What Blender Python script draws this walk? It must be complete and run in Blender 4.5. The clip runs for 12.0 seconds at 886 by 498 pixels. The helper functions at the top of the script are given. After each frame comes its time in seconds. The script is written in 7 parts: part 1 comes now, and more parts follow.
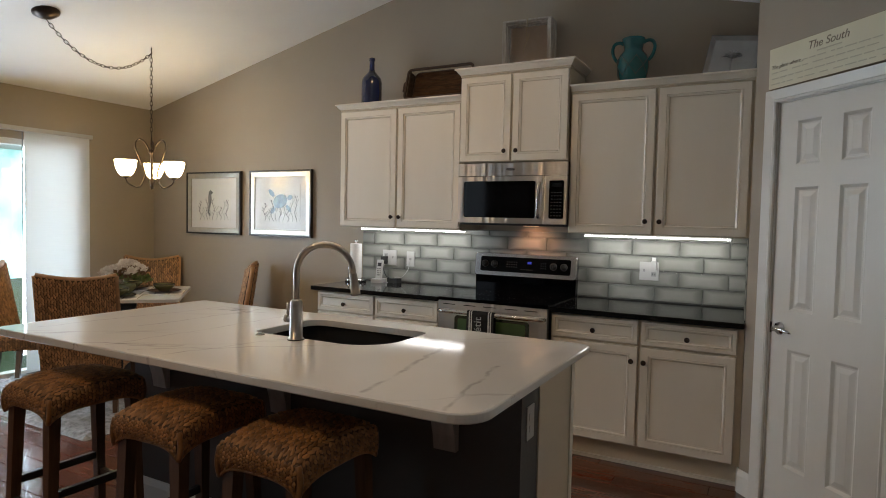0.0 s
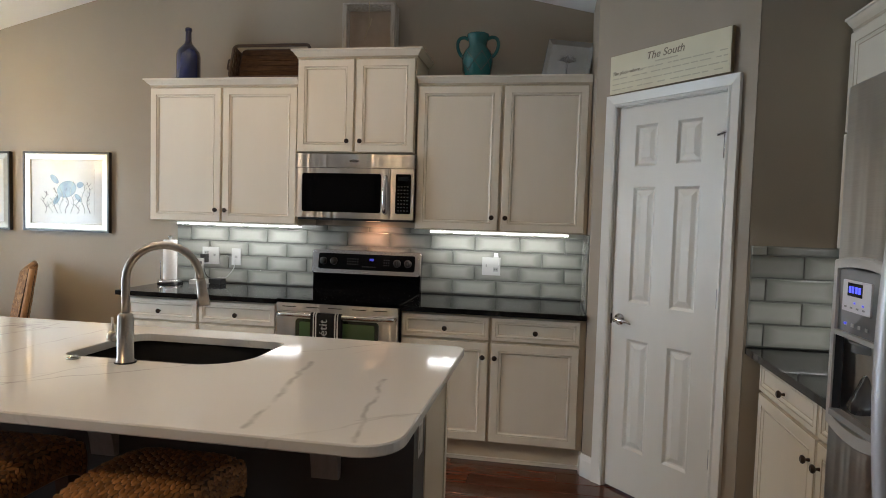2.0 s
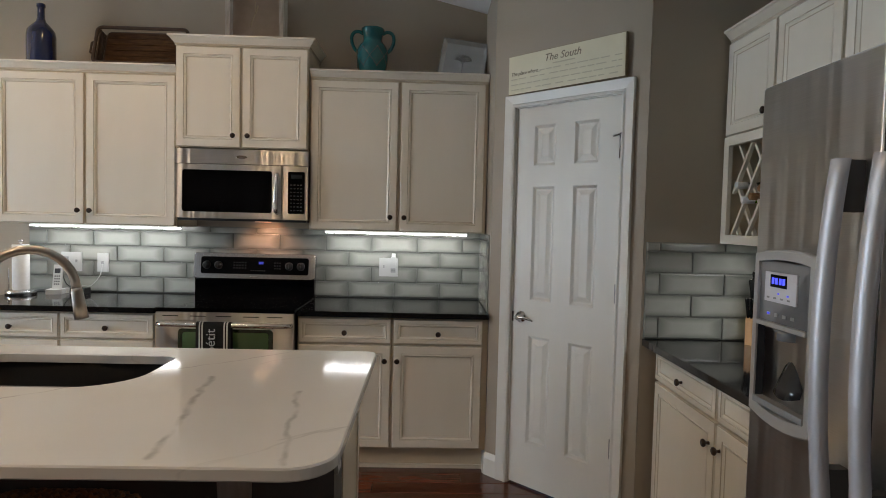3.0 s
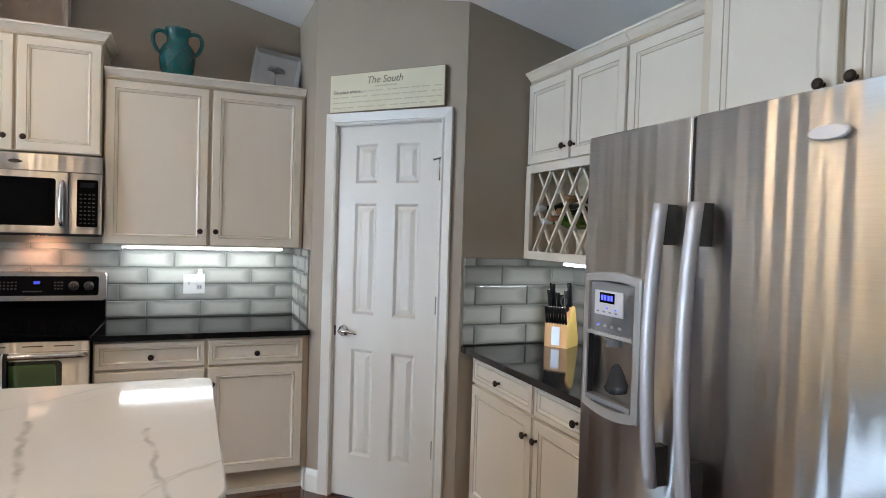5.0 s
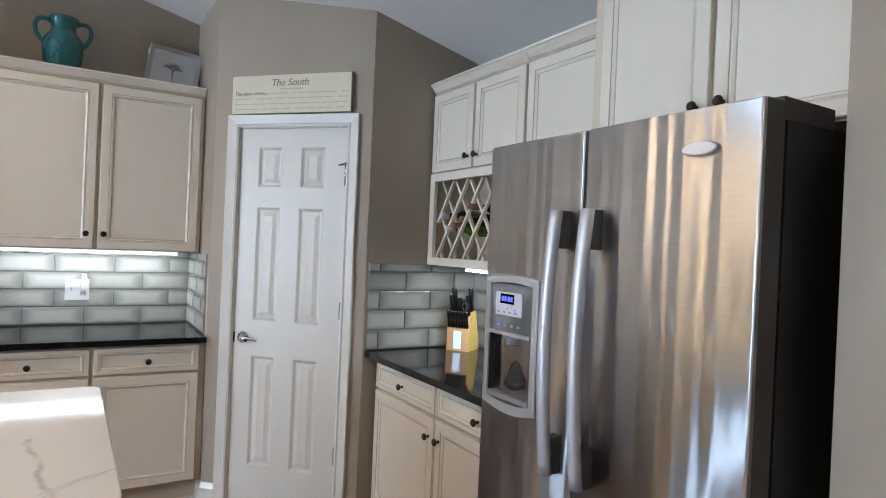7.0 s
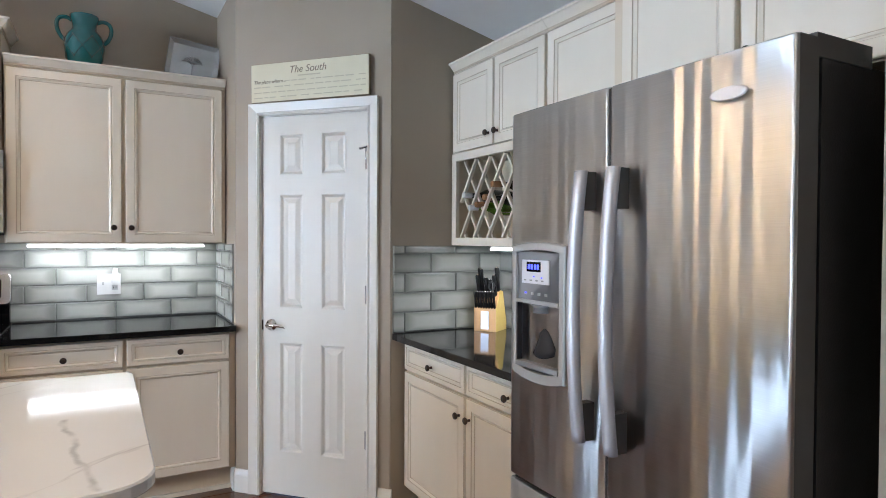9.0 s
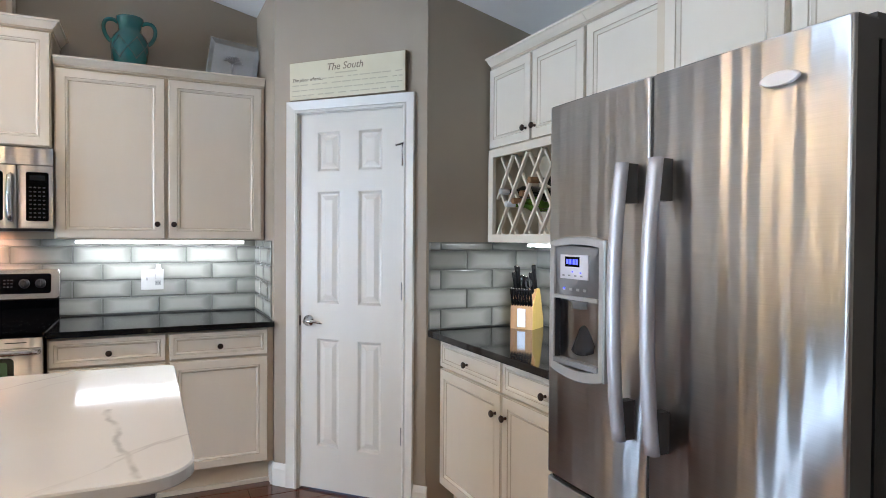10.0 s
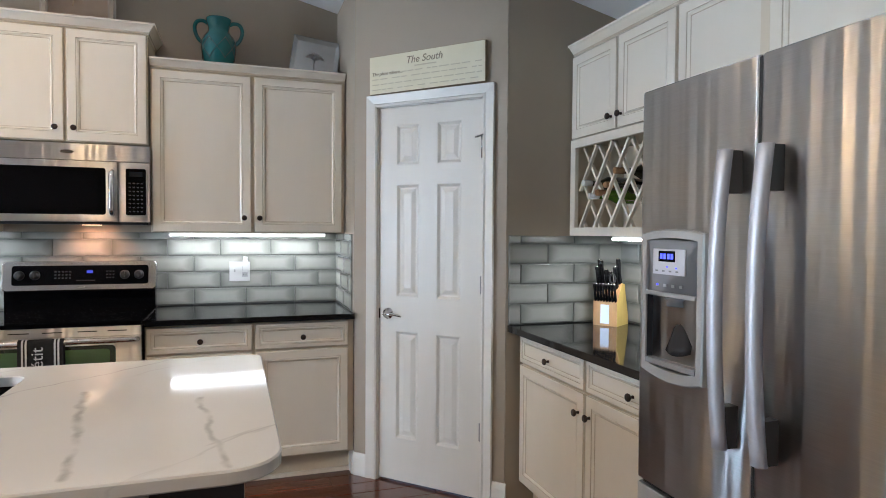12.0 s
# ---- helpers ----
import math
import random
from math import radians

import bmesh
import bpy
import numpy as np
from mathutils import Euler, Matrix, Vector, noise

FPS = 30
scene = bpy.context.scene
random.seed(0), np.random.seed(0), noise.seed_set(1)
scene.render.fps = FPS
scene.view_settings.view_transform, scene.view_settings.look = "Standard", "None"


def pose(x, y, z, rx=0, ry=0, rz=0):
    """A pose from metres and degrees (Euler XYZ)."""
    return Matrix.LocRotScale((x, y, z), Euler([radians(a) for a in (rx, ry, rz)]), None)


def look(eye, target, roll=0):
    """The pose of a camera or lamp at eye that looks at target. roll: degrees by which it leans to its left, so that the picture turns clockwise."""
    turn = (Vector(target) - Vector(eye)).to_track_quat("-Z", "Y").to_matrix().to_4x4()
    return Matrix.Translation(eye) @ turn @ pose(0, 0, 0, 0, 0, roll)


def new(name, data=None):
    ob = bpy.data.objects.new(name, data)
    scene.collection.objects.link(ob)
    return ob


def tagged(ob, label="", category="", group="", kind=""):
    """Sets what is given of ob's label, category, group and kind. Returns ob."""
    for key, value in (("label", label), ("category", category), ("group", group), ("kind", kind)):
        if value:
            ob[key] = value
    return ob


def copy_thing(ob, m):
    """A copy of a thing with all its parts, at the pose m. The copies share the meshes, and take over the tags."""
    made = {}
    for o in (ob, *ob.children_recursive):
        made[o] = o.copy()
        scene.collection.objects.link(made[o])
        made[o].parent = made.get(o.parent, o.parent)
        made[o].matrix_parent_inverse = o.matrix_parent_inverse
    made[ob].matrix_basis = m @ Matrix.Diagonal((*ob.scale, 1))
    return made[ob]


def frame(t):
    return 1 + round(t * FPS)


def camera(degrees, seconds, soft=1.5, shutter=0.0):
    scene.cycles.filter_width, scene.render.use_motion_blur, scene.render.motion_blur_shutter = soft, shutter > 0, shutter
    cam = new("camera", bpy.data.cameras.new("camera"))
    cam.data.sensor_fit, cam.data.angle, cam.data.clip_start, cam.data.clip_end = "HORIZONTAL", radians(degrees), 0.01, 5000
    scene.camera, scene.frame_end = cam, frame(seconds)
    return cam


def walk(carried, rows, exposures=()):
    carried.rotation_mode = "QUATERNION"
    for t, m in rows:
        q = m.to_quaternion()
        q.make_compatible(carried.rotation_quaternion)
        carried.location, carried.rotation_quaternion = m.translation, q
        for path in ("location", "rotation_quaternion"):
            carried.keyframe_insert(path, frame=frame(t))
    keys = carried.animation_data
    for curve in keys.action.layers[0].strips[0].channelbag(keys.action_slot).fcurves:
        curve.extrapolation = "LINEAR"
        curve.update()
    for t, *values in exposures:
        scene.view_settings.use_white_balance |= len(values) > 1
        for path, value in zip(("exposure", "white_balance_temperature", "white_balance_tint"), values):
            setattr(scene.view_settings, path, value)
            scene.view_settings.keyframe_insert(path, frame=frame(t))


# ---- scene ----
cam = camera(71.3, 12.0, soft=0.95)
PATH = [
    (0, (1.599, -4.27, 1.435), (0.652, -2.511, 1.339), 1.2),
    (0.5, (1.555, -4.212, 1.432), (0.671, -2.421, 1.336), 1.0),
    (1, (1.535, -4.193, 1.459), (0.771, -2.348, 1.352), 0.8),
    (1.5, (1.382, -4.204, 1.458), (0.83, -2.285, 1.353), 1.3),
    (2, (1.257, -4.164, 1.448), (0.914, -2.196, 1.342), 1.7),
    (2.5, (1.181, -4.11, 1.43), (1.034, -2.117, 1.334), 1.6),
    (3, (1.111, -4.082, 1.434), (1.166, -2.084, 1.343), 1.4),
    (3.5, (0.997, -4.092, 1.461), (1.279, -2.114, 1.37), 1.3),
    (5.5, (0.836, -4.128, 1.48), (1.689, -2.32, 1.45), 2.2),
    (6, (0.821, -4.139, 1.48), (1.757, -2.371, 1.469), 2.7),
    (6.5, (0.816, -4.147, 1.476), (1.816, -2.415, 1.473), 2.8),
    (7, (0.814, -4.155, 1.46), (1.851, -2.445, 1.452), 2.5),
    (9, (0.832, -4.137, 1.396), (1.799, -2.386, 1.363), 0.3),
    (9.5, (0.84, -4.129, 1.385), (1.754, -2.35, 1.353), 0.4),
    (10, (0.839, -4.12, 1.381), (1.703, -2.316, 1.346), 0.4),
    (10.5, (0.848, -4.107, 1.383), (1.655, -2.277, 1.341), 0.3),
    (11, (0.85, -4.094, 1.383), (1.603, -2.241, 1.336), 0.3),
    (11.5, (0.841, -4.084, 1.384), (1.543, -2.212, 1.332), 0.3),
    (12, (0.833, -4.069, 1.38), (1.474, -2.176, 1.322), 0.4),
]
walk(cam, [(t, look(e, g, r)) for t, e, g, r in PATH],
     exposures=[(0, -0.65, 6800, 11), (0.7, -0.3, 6750, 11), (1.5, -0.06, 6700, 10), (2.5, -0.38, 6650, 10), (3.5, -0.24, 6550, 10), (5.5, 0.54, 6050, 11), (7, 0.53, 6000, 12), (9, 0.74, 6000, 12), (10, 0.72, 6000, 12), (12, 0.48, 6050, 11)])

# ---------------------------------------------------------------- light
world = bpy.data.worlds.new("world")
scene.world = world
world.use_nodes = True
wn = world.node_tree
sky = wn.nodes.new("ShaderNodeTexSky")
sky.sky_type, sky.sun_disc = "NISHITA", False
sky.sun_elevation, sky.sun_rotation = radians(54.6), radians(200)
wn.links.new(sky.outputs["Color"], wn.nodes["Background"].inputs["Color"])
wn.nodes["Background"].inputs["Strength"].default_value = 0.12


def lamp(name, kind, energy, color, m, **settings):
    data = bpy.data.lights.new(name, kind)
    data.energy, data.color = energy, color
    if "size" in settings:
        data.shape, data.size, data.size_y = "RECTANGLE", settings["size"], settings["size_y"]
    if "radius" in settings:
        data.shadow_soft_size = settings["radius"]
    if "angle" in settings:
        data.angle = radians(settings["angle"])
    ob = new(name, data)
    ob.matrix_world = m
    return ob


DAY = (0.66, 0.82, 1.0)
lamp("sun", "SUN", 3.0, (1.0, 0.95, 0.88), look((0, 0, 9), (2.2, 6.0, 0)), angle=0.5)
# sky light entering through the sliding door and through the wide window behind
lamp("slider_daylight", "AREA", 128, DAY, look((-4.34, -2.08, 1.1), (0, -2.2, 1.6)), size=1.24, size_y=1.95)
lamp("slider_daylight_behind_blind", "AREA", 58, DAY, look((-4.34, -1.0, 1.1), (0, -1.0, 1.0)), size=0.38, size_y=1.95)
lamp("window_daylight", "AREA", 16, DAY, look((-4.34, -7.3, 1.4), (0.5, -1.5, 1.2)), size=1.9, size_y=1.9)
# recessed downlights: two over the aisle between island and range, one over the sitting side
WARM = (1.0, 0.68, 0.38)
CANS = ((-1.25, -1.50, 34), (-0.22, -1.50, 34), (-0.55, -4.40, 128))
for lx, ly, watts in CANS:
    d = lamp("downlight_beam", "SPOT", watts, WARM, look((lx, ly, 3.295 - 0.24 * abs(lx + 0.724)), (lx, ly - 0.05, 0)), radius=0.06)
    d.data.spot_size, d.data.spot_blend = radians(155), 0.6
# under-cabinet strips, cooktop lamp
for lx, ly, w in ((-0.87, -0.13, 0.88), (0.92, -0.13, 0.86)):
    lamp("strip_light", "AREA", 2.6, (0.97, 0.99, 1.0), look((lx, ly, 1.345), (lx, ly + 0.03, 0.9)), size=w, size_y=0.03)
lamp("strip_light_east", "AREA", 4.6, (0.97, 0.99, 1.0), look((2.62, -1.75, 1.345), (2.64, -1.75, 0.9)), size=0.03, size_y=0.5)
hood = lamp("cooktop_light", "SPOT", 3.6, (1.0, 0.50, 0.28), look((0.08, -0.17, 1.385), (0.08, -0.02, 1.20)), radius=0.02)
hood.data.spot_size, hood.data.spot_blend = radians(120), 0.7

# ---------------------------------------------------------------- materials


def mat(name, base, rough=0.5, metal=0.0, second=None, scale=8.0, stretch=(1, 1, 1), amount=0.5, bump=0.0, bump_scale=60.0,
        rough_vary=0.0, coat=0.0, spec=None, emit=None, strength=0.0, glass=0.0, per_piece=0.0, island=False):
    m = bpy.data.materials.new(name)
    m.use_nodes = True
    nt = m.node_tree
    b = nt.nodes["Principled BSDF"]
    b.inputs["Base Color"].default_value = (*base, 1)
    b.inputs["Roughness"].default_value, b.inputs["Metallic"].default_value = rough, metal
    if coat:
        b.inputs["Coat Weight"].default_value, b.inputs["Coat Roughness"].default_value = coat, 0.08
    if spec is not None:
        b.inputs["Specular IOR Level"].default_value = spec
    if glass:
        b.inputs["Transmission Weight"].default_value = glass
    if emit:
        b.inputs["Emission Color"].default_value, b.inputs["Emission Strength"].default_value = (*emit, 1), strength
    if second or bump or rough_vary:
        co = nt.nodes.new("ShaderNodeTexCoord")
        mp = nt.nodes.new("ShaderNodeMapping")
        mp.inputs["Scale"].default_value = stretch
        nt.links.new(co.outputs["Object"], mp.inputs["Vector"])
        if per_piece:
            oi = nt.nodes.new("ShaderNodeNewGeometry" if island else "ShaderNodeObjectInfo")
            mul = nt.nodes.new("ShaderNodeMath")
            mul.operation, mul.inputs[1].default_value = "MULTIPLY", 37.0
            nt.links.new(oi.outputs["Random Per Island" if island else "Random"], mul.inputs[0])
            nt.links.new(mul.outputs[0], mp.inputs["Location"])
        no = nt.nodes.new("ShaderNodeTexNoise")
        no.inputs["Scale"].default_value, no.inputs["Detail"].default_value = scale, 6
        nt.links.new(mp.outputs[0], no.inputs["Vector"])
    if second:
        ramp = nt.nodes.new("ShaderNodeMapRange")
        ramp.inputs[1].default_value, ramp.inputs[2].default_value = 0.5 - 0.3 * amount - 0.05, 0.5 + 0.3 * amount + 0.05
        nt.links.new(no.outputs["Fac"], ramp.inputs[0])
        mix = nt.nodes.new("ShaderNodeMix")
        mix.data_type = "RGBA"
        mix.inputs[6].default_value, mix.inputs[7].default_value = (*base, 1), (*second, 1)
        nt.links.new(ramp.outputs[0], mix.inputs[0])
        out = mix.outputs[2]
        if per_piece:
            hs = nt.nodes.new("ShaderNodeHueSaturation")
            mr = nt.nodes.new("ShaderNodeMapRange")
            mr.inputs[3].default_value, mr.inputs[4].default_value = 1 - per_piece, 1 + per_piece
            nt.links.new(oi.outputs["Random Per Island" if island else "Random"], mr.inputs[0])
            nt.links.new(mr.outputs[0], hs.inputs["Value"])
            nt.links.new(out, hs.inputs["Color"])
            out = hs.outputs[0]
        nt.links.new(out, b.inputs["Base Color"])
    if rough_vary:
        rr = nt.nodes.new("ShaderNodeMapRange")
        rr.inputs[3].default_value, rr.inputs[4].default_value = rough - rough_vary, rough + rough_vary
        nt.links.new(no.outputs["Fac"], rr.inputs[0])
        nt.links.new(rr.outputs[0], b.inputs["Roughness"])
    if bump:
        nb = nt.nodes.new("ShaderNodeTexNoise")
        nb.inputs["Scale"].default_value, nb.inputs["Detail"].default_value = bump_scale, 4
        nt.links.new(mp.outputs[0], nb.inputs["Vector"])
        bp = nt.nodes.new("ShaderNodeBump")
        bp.inputs["Strength"].default_value, bp.inputs["Distance"].default_value = bump, 0.002
        nt.links.new(nb.outputs["Fac"], bp.inputs["Height"])
        nt.links.new(bp.outputs[0], b.inputs["Normal"])
    return m


WALL = mat("wall_paint", (0.325, 0.272, 0.208), 0.55, second=(0.35, 0.294, 0.228), scale=1.5, bump=0.25, bump_scale=130)
# grey knee wall paint, darkened to stand in for shade under the overhang
KNEE = mat("shade_darkened_grey_paint", (0.075, 0.071, 0.069), 0.55, second=(0.088, 0.083, 0.08), scale=1.5, bump=0.25, bump_scale=130)
CORBELM = mat("grey_washed_wood", (0.46, 0.44, 0.42), 0.5, second=(0.38, 0.36, 0.34), scale=9, stretch=(6, 6, 1), bump=0.1)
CEIL = mat("ceiling_paint", (0.78, 0.775, 0.76), 0.8, second=(0.74, 0.735, 0.72), scale=2, bump=0.35, bump_scale=90)
TRIM = mat("trim_paint", (0.73, 0.72, 0.68), 0.35, second=(0.69, 0.68, 0.64), scale=3, bump=0.06, bump_scale=40)
DOORP = mat("door_paint", (0.69, 0.675, 0.625), 0.38, second=(0.655, 0.64, 0.59), scale=2, bump=0.12, bump_scale=25, stretch=(3, 3, 0.6))
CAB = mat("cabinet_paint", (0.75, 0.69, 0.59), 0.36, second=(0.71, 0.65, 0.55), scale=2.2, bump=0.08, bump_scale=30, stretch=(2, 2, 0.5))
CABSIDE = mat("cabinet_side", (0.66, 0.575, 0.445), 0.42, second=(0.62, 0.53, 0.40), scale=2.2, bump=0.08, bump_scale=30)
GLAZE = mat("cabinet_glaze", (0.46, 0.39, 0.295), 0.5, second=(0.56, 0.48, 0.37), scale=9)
BRONZE = mat("oiled_bronze", (0.035, 0.026, 0.022), 0.32, 0.75, second=(0.06, 0.04, 0.03), scale=40)
GRANITE = mat("black_granite", (0.006, 0.006, 0.007), 0.07, second=(0.011, 0.011, 0.012), scale=260, amount=0.3, spec=0.38, rough_vary=0.02)
GROUT = mat("grout", (0.22, 0.22, 0.21), 0.8, second=(0.19, 0.19, 0.18), scale=30)
BLACKGLASS = mat("black_glass", (0.002, 0.002, 0.0025), 0.04, second=(0.0035, 0.0035, 0.004), scale=4, spec=0.2)
BLACKPL = mat("black_plastic", (0.012, 0.012, 0.013), 0.35, second=(0.02, 0.02, 0.02), scale=30)
GREYPL = mat("grey_plastic", (0.23, 0.235, 0.245), 0.4, second=(0.20, 0.205, 0.215), scale=12, bump=0.05)
SILVERPL = mat("silver_plastic", (0.52, 0.52, 0.52), 0.33, 0.55, second=(0.47, 0.47, 0.47), scale=9)
WHITEPL = mat("white_plastic", (0.50, 0.50, 0.49), 0.3, second=(0.47, 0.47, 0.46), scale=12)
CHROME = mat("polished_nickel", (0.72, 0.70, 0.67), 0.14, 1.0, second=(0.66, 0.64, 0.61), scale=30)
NICKEL = mat("brushed_nickel", (0.50, 0.46, 0.41), 0.3, 1.0, second=(0.44, 0.40, 0.36), scale=60, stretch=(1, 1, 0.1))
SINK = mat("black_composite", (0.0025, 0.0025, 0.003), 0.4, second=(0.004, 0.004, 0.0045), spec=0.12, scale=200, bump=0.1, bump_scale=300)
SIDEDARK = mat("fridge_side_paint", (0.012, 0.012, 0.013), 0.5, second=(0.016, 0.016, 0.017), scale=20, bump=0.3, bump_scale=220)


def steel(name, base, rough, aniso, turn=0.0):
    """Brushed steel: fine horizontal scratches, which smear reflections upwards."""
    m = bpy.data.materials.new(name)
    m.use_nodes = True
    nt = m.node_tree
    b = nt.nodes["Principled BSDF"]
    b.inputs["Metallic"].default_value, b.inputs["Roughness"].default_value = 1.0, rough
    b.inputs["Anisotropic"].default_value, b.inputs["Anisotropic Rotation"].default_value = aniso, turn
    tan = nt.nodes.new("ShaderNodeTangent")
    tan.direction_type, tan.axis = "RADIAL", "Z"
    nt.links.new(tan.outputs[0], b.inputs["Tangent"])
    co, mp, no = nt.nodes.new("ShaderNodeTexCoord"), nt.nodes.new("ShaderNodeMapping"), nt.nodes.new("ShaderNodeTexNoise")
    mp.inputs["Scale"].default_value = (1.5, 1.5, 90)
    no.inputs["Scale"].default_value, no.inputs["Detail"].default_value = 6, 5
    nt.links.new(co.outputs["Object"], mp.inputs[0])
    nt.links.new(mp.outputs[0], no.inputs["Vector"])
    mix = nt.nodes.new("ShaderNodeMix")
    mix.data_type = "RGBA"
    mix.inputs[6].default_value = (*[c * 0.86 for c in base], 1)
    mix.inputs[7].default_value = (*[min(1, c * 1.1) for c in base], 1)
    nt.links.new(no.outputs["Fac"], mix.inputs[0])
    nt.links.new(mix.outputs[2], b.inputs["Base Color"])
    # large, slow waves of the sheet
    wv, mp2, bp = nt.nodes.new("ShaderNodeTexNoise"), nt.nodes.new("ShaderNodeMapping"), nt.nodes.new("ShaderNodeBump")
    mp2.inputs["Scale"].default_value = (30, 30, 0.10)
    wv.inputs["Scale"].default_value, wv.inputs["Detail"].default_value = 1.0, 0.3
    nt.links.new(co.outputs["Object"], mp2.inputs[0])
    nt.links.new(mp2.outputs[0], wv.inputs["Vector"])
    bp.inputs["Strength"].default_value, bp.inputs["Distance"].default_value = 0.15, 0.03
    nt.links.new(wv.outputs["Fac"], bp.inputs["Height"])
    nt.links.new(bp.outputs[0], b.inputs["Normal"])
    # the brushed lobe: tight across the scratches, wide along the height
    gl, mx = nt.nodes.new("ShaderNodeBsdfAnisotropic"), nt.nodes.new("ShaderNodeMixShader")
    gl.inputs["Roughness"].default_value, gl.inputs["Anisotropy"].default_value = 0.32, 0.79
    nt.links.new(mix.outputs[2], gl.inputs["Color"])
    nt.links.new(tan.outputs[0], gl.inputs["Tangent"])
    nt.links.new(bp.outputs[0], gl.inputs["Normal"])
    mx.inputs[0].default_value = 0.5
    nt.links.new(b.outputs[0], mx.inputs[1])
    nt.links.new(gl.outputs[0], mx.inputs[2])
    nt.links.new(mx.outputs[0], nt.nodes["Material Output"].inputs["Surface"])
    return m


STEEL = steel("brushed_steel", (0.62, 0.61, 0.60), 0.30, 1.0, 0.25)
STEELS = mat("satin_steel", (0.62, 0.62, 0.63), 0.24, 1.0, second=(0.56, 0.56, 0.57), scale=40, stretch=(1, 1, 0.1))


def tile_mat():
    """Glazed wall tile: pale in the middle, greyer glaze towards its rim, each one a little different."""
    m = bpy.data.materials.new("glazed_tile")
    m.use_nodes = True
    nt = m.node_tree
    b = nt.nodes["Principled BSDF"]
    co = nt.nodes.new("ShaderNodeTexCoord")
    sep = nt.nodes.new("ShaderNodeSeparateXYZ")
    nt.links.new(co.outputs["Object"], sep.inputs[0])

    def rim(axis, half, soft):
        a = nt.nodes.new("ShaderNodeMath")
        a.operation = "ABSOLUTE"
        nt.links.new(sep.outputs[axis], a.inputs[0])
        r = nt.nodes.new("ShaderNodeMapRange")
        r.interpolation_type = "SMOOTHSTEP"
        r.inputs[1].default_value, r.inputs[2].default_value = half - soft, half
        nt.links.new(a.outputs[0], r.inputs[0])
        return r
    rx, rz = rim(0, 0.158, 0.085), rim(2, 0.054, 0.036)
    mx = nt.nodes.new("ShaderNodeMath")
    mx.operation = "MAXIMUM"
    nt.links.new(rx.outputs[0], mx.inputs[0])
    nt.links.new(rz.outputs[0], mx.inputs[1])
    no = nt.nodes.new("ShaderNodeTexNoise")
    no.inputs["Scale"].default_value, no.inputs["Detail"].default_value = 14, 4
    nt.links.new(co.outputs["Object"], no.inputs["Vector"])
    ad = nt.nodes.new("ShaderNodeMath")
    ad.operation = "MULTIPLY_ADD"
    ad.inputs[1].default_value, ad.inputs[2].default_value = 0.5, -0.25
    nt.links.new(no.outputs["Fac"], ad.inputs[0])
    sm = nt.nodes.new("ShaderNodeMath")
    sm.operation, sm.use_clamp = "ADD", True
    nt.links.new(mx.outputs[0], sm.inputs[0])
    nt.links.new(ad.outputs[0], sm.inputs[1])
    mix = nt.nodes.new("ShaderNodeMix")
    mix.data_type = "RGBA"
    mix.inputs[6].default_value, mix.inputs[7].default_value = (0.325, 0.328, 0.295, 1), (0.165, 0.168, 0.153, 1)
    nt.links.new(sm.outputs[0], mix.inputs[0])
    oi, mr, hs = nt.nodes.new("ShaderNodeObjectInfo"), nt.nodes.new("ShaderNodeMapRange"), nt.nodes.new("ShaderNodeHueSaturation")
    mr.inputs[3].default_value, mr.inputs[4].default_value = 0.86, 1.12
    nt.links.new(oi.outputs["Random"], mr.inputs[0])
    nt.links.new(mr.outputs[0], hs.inputs["Value"])
    nt.links.new(mix.outputs[2], hs.inputs["Color"])
    nt.links.new(hs.outputs[0], b.inputs["Base Color"])
    b.inputs["Roughness"].default_value = 0.12
    bp = nt.nodes.new("ShaderNodeBump")
    bp.inputs["Strength"].default_value, bp.inputs["Distance"].default_value = 0.25, 0.004
    nt.links.new(no.outputs["Fac"], bp.inputs["Height"])
    nt.links.new(bp.outputs[0], b.inputs["Normal"])
    return m


TILE = tile_mat()


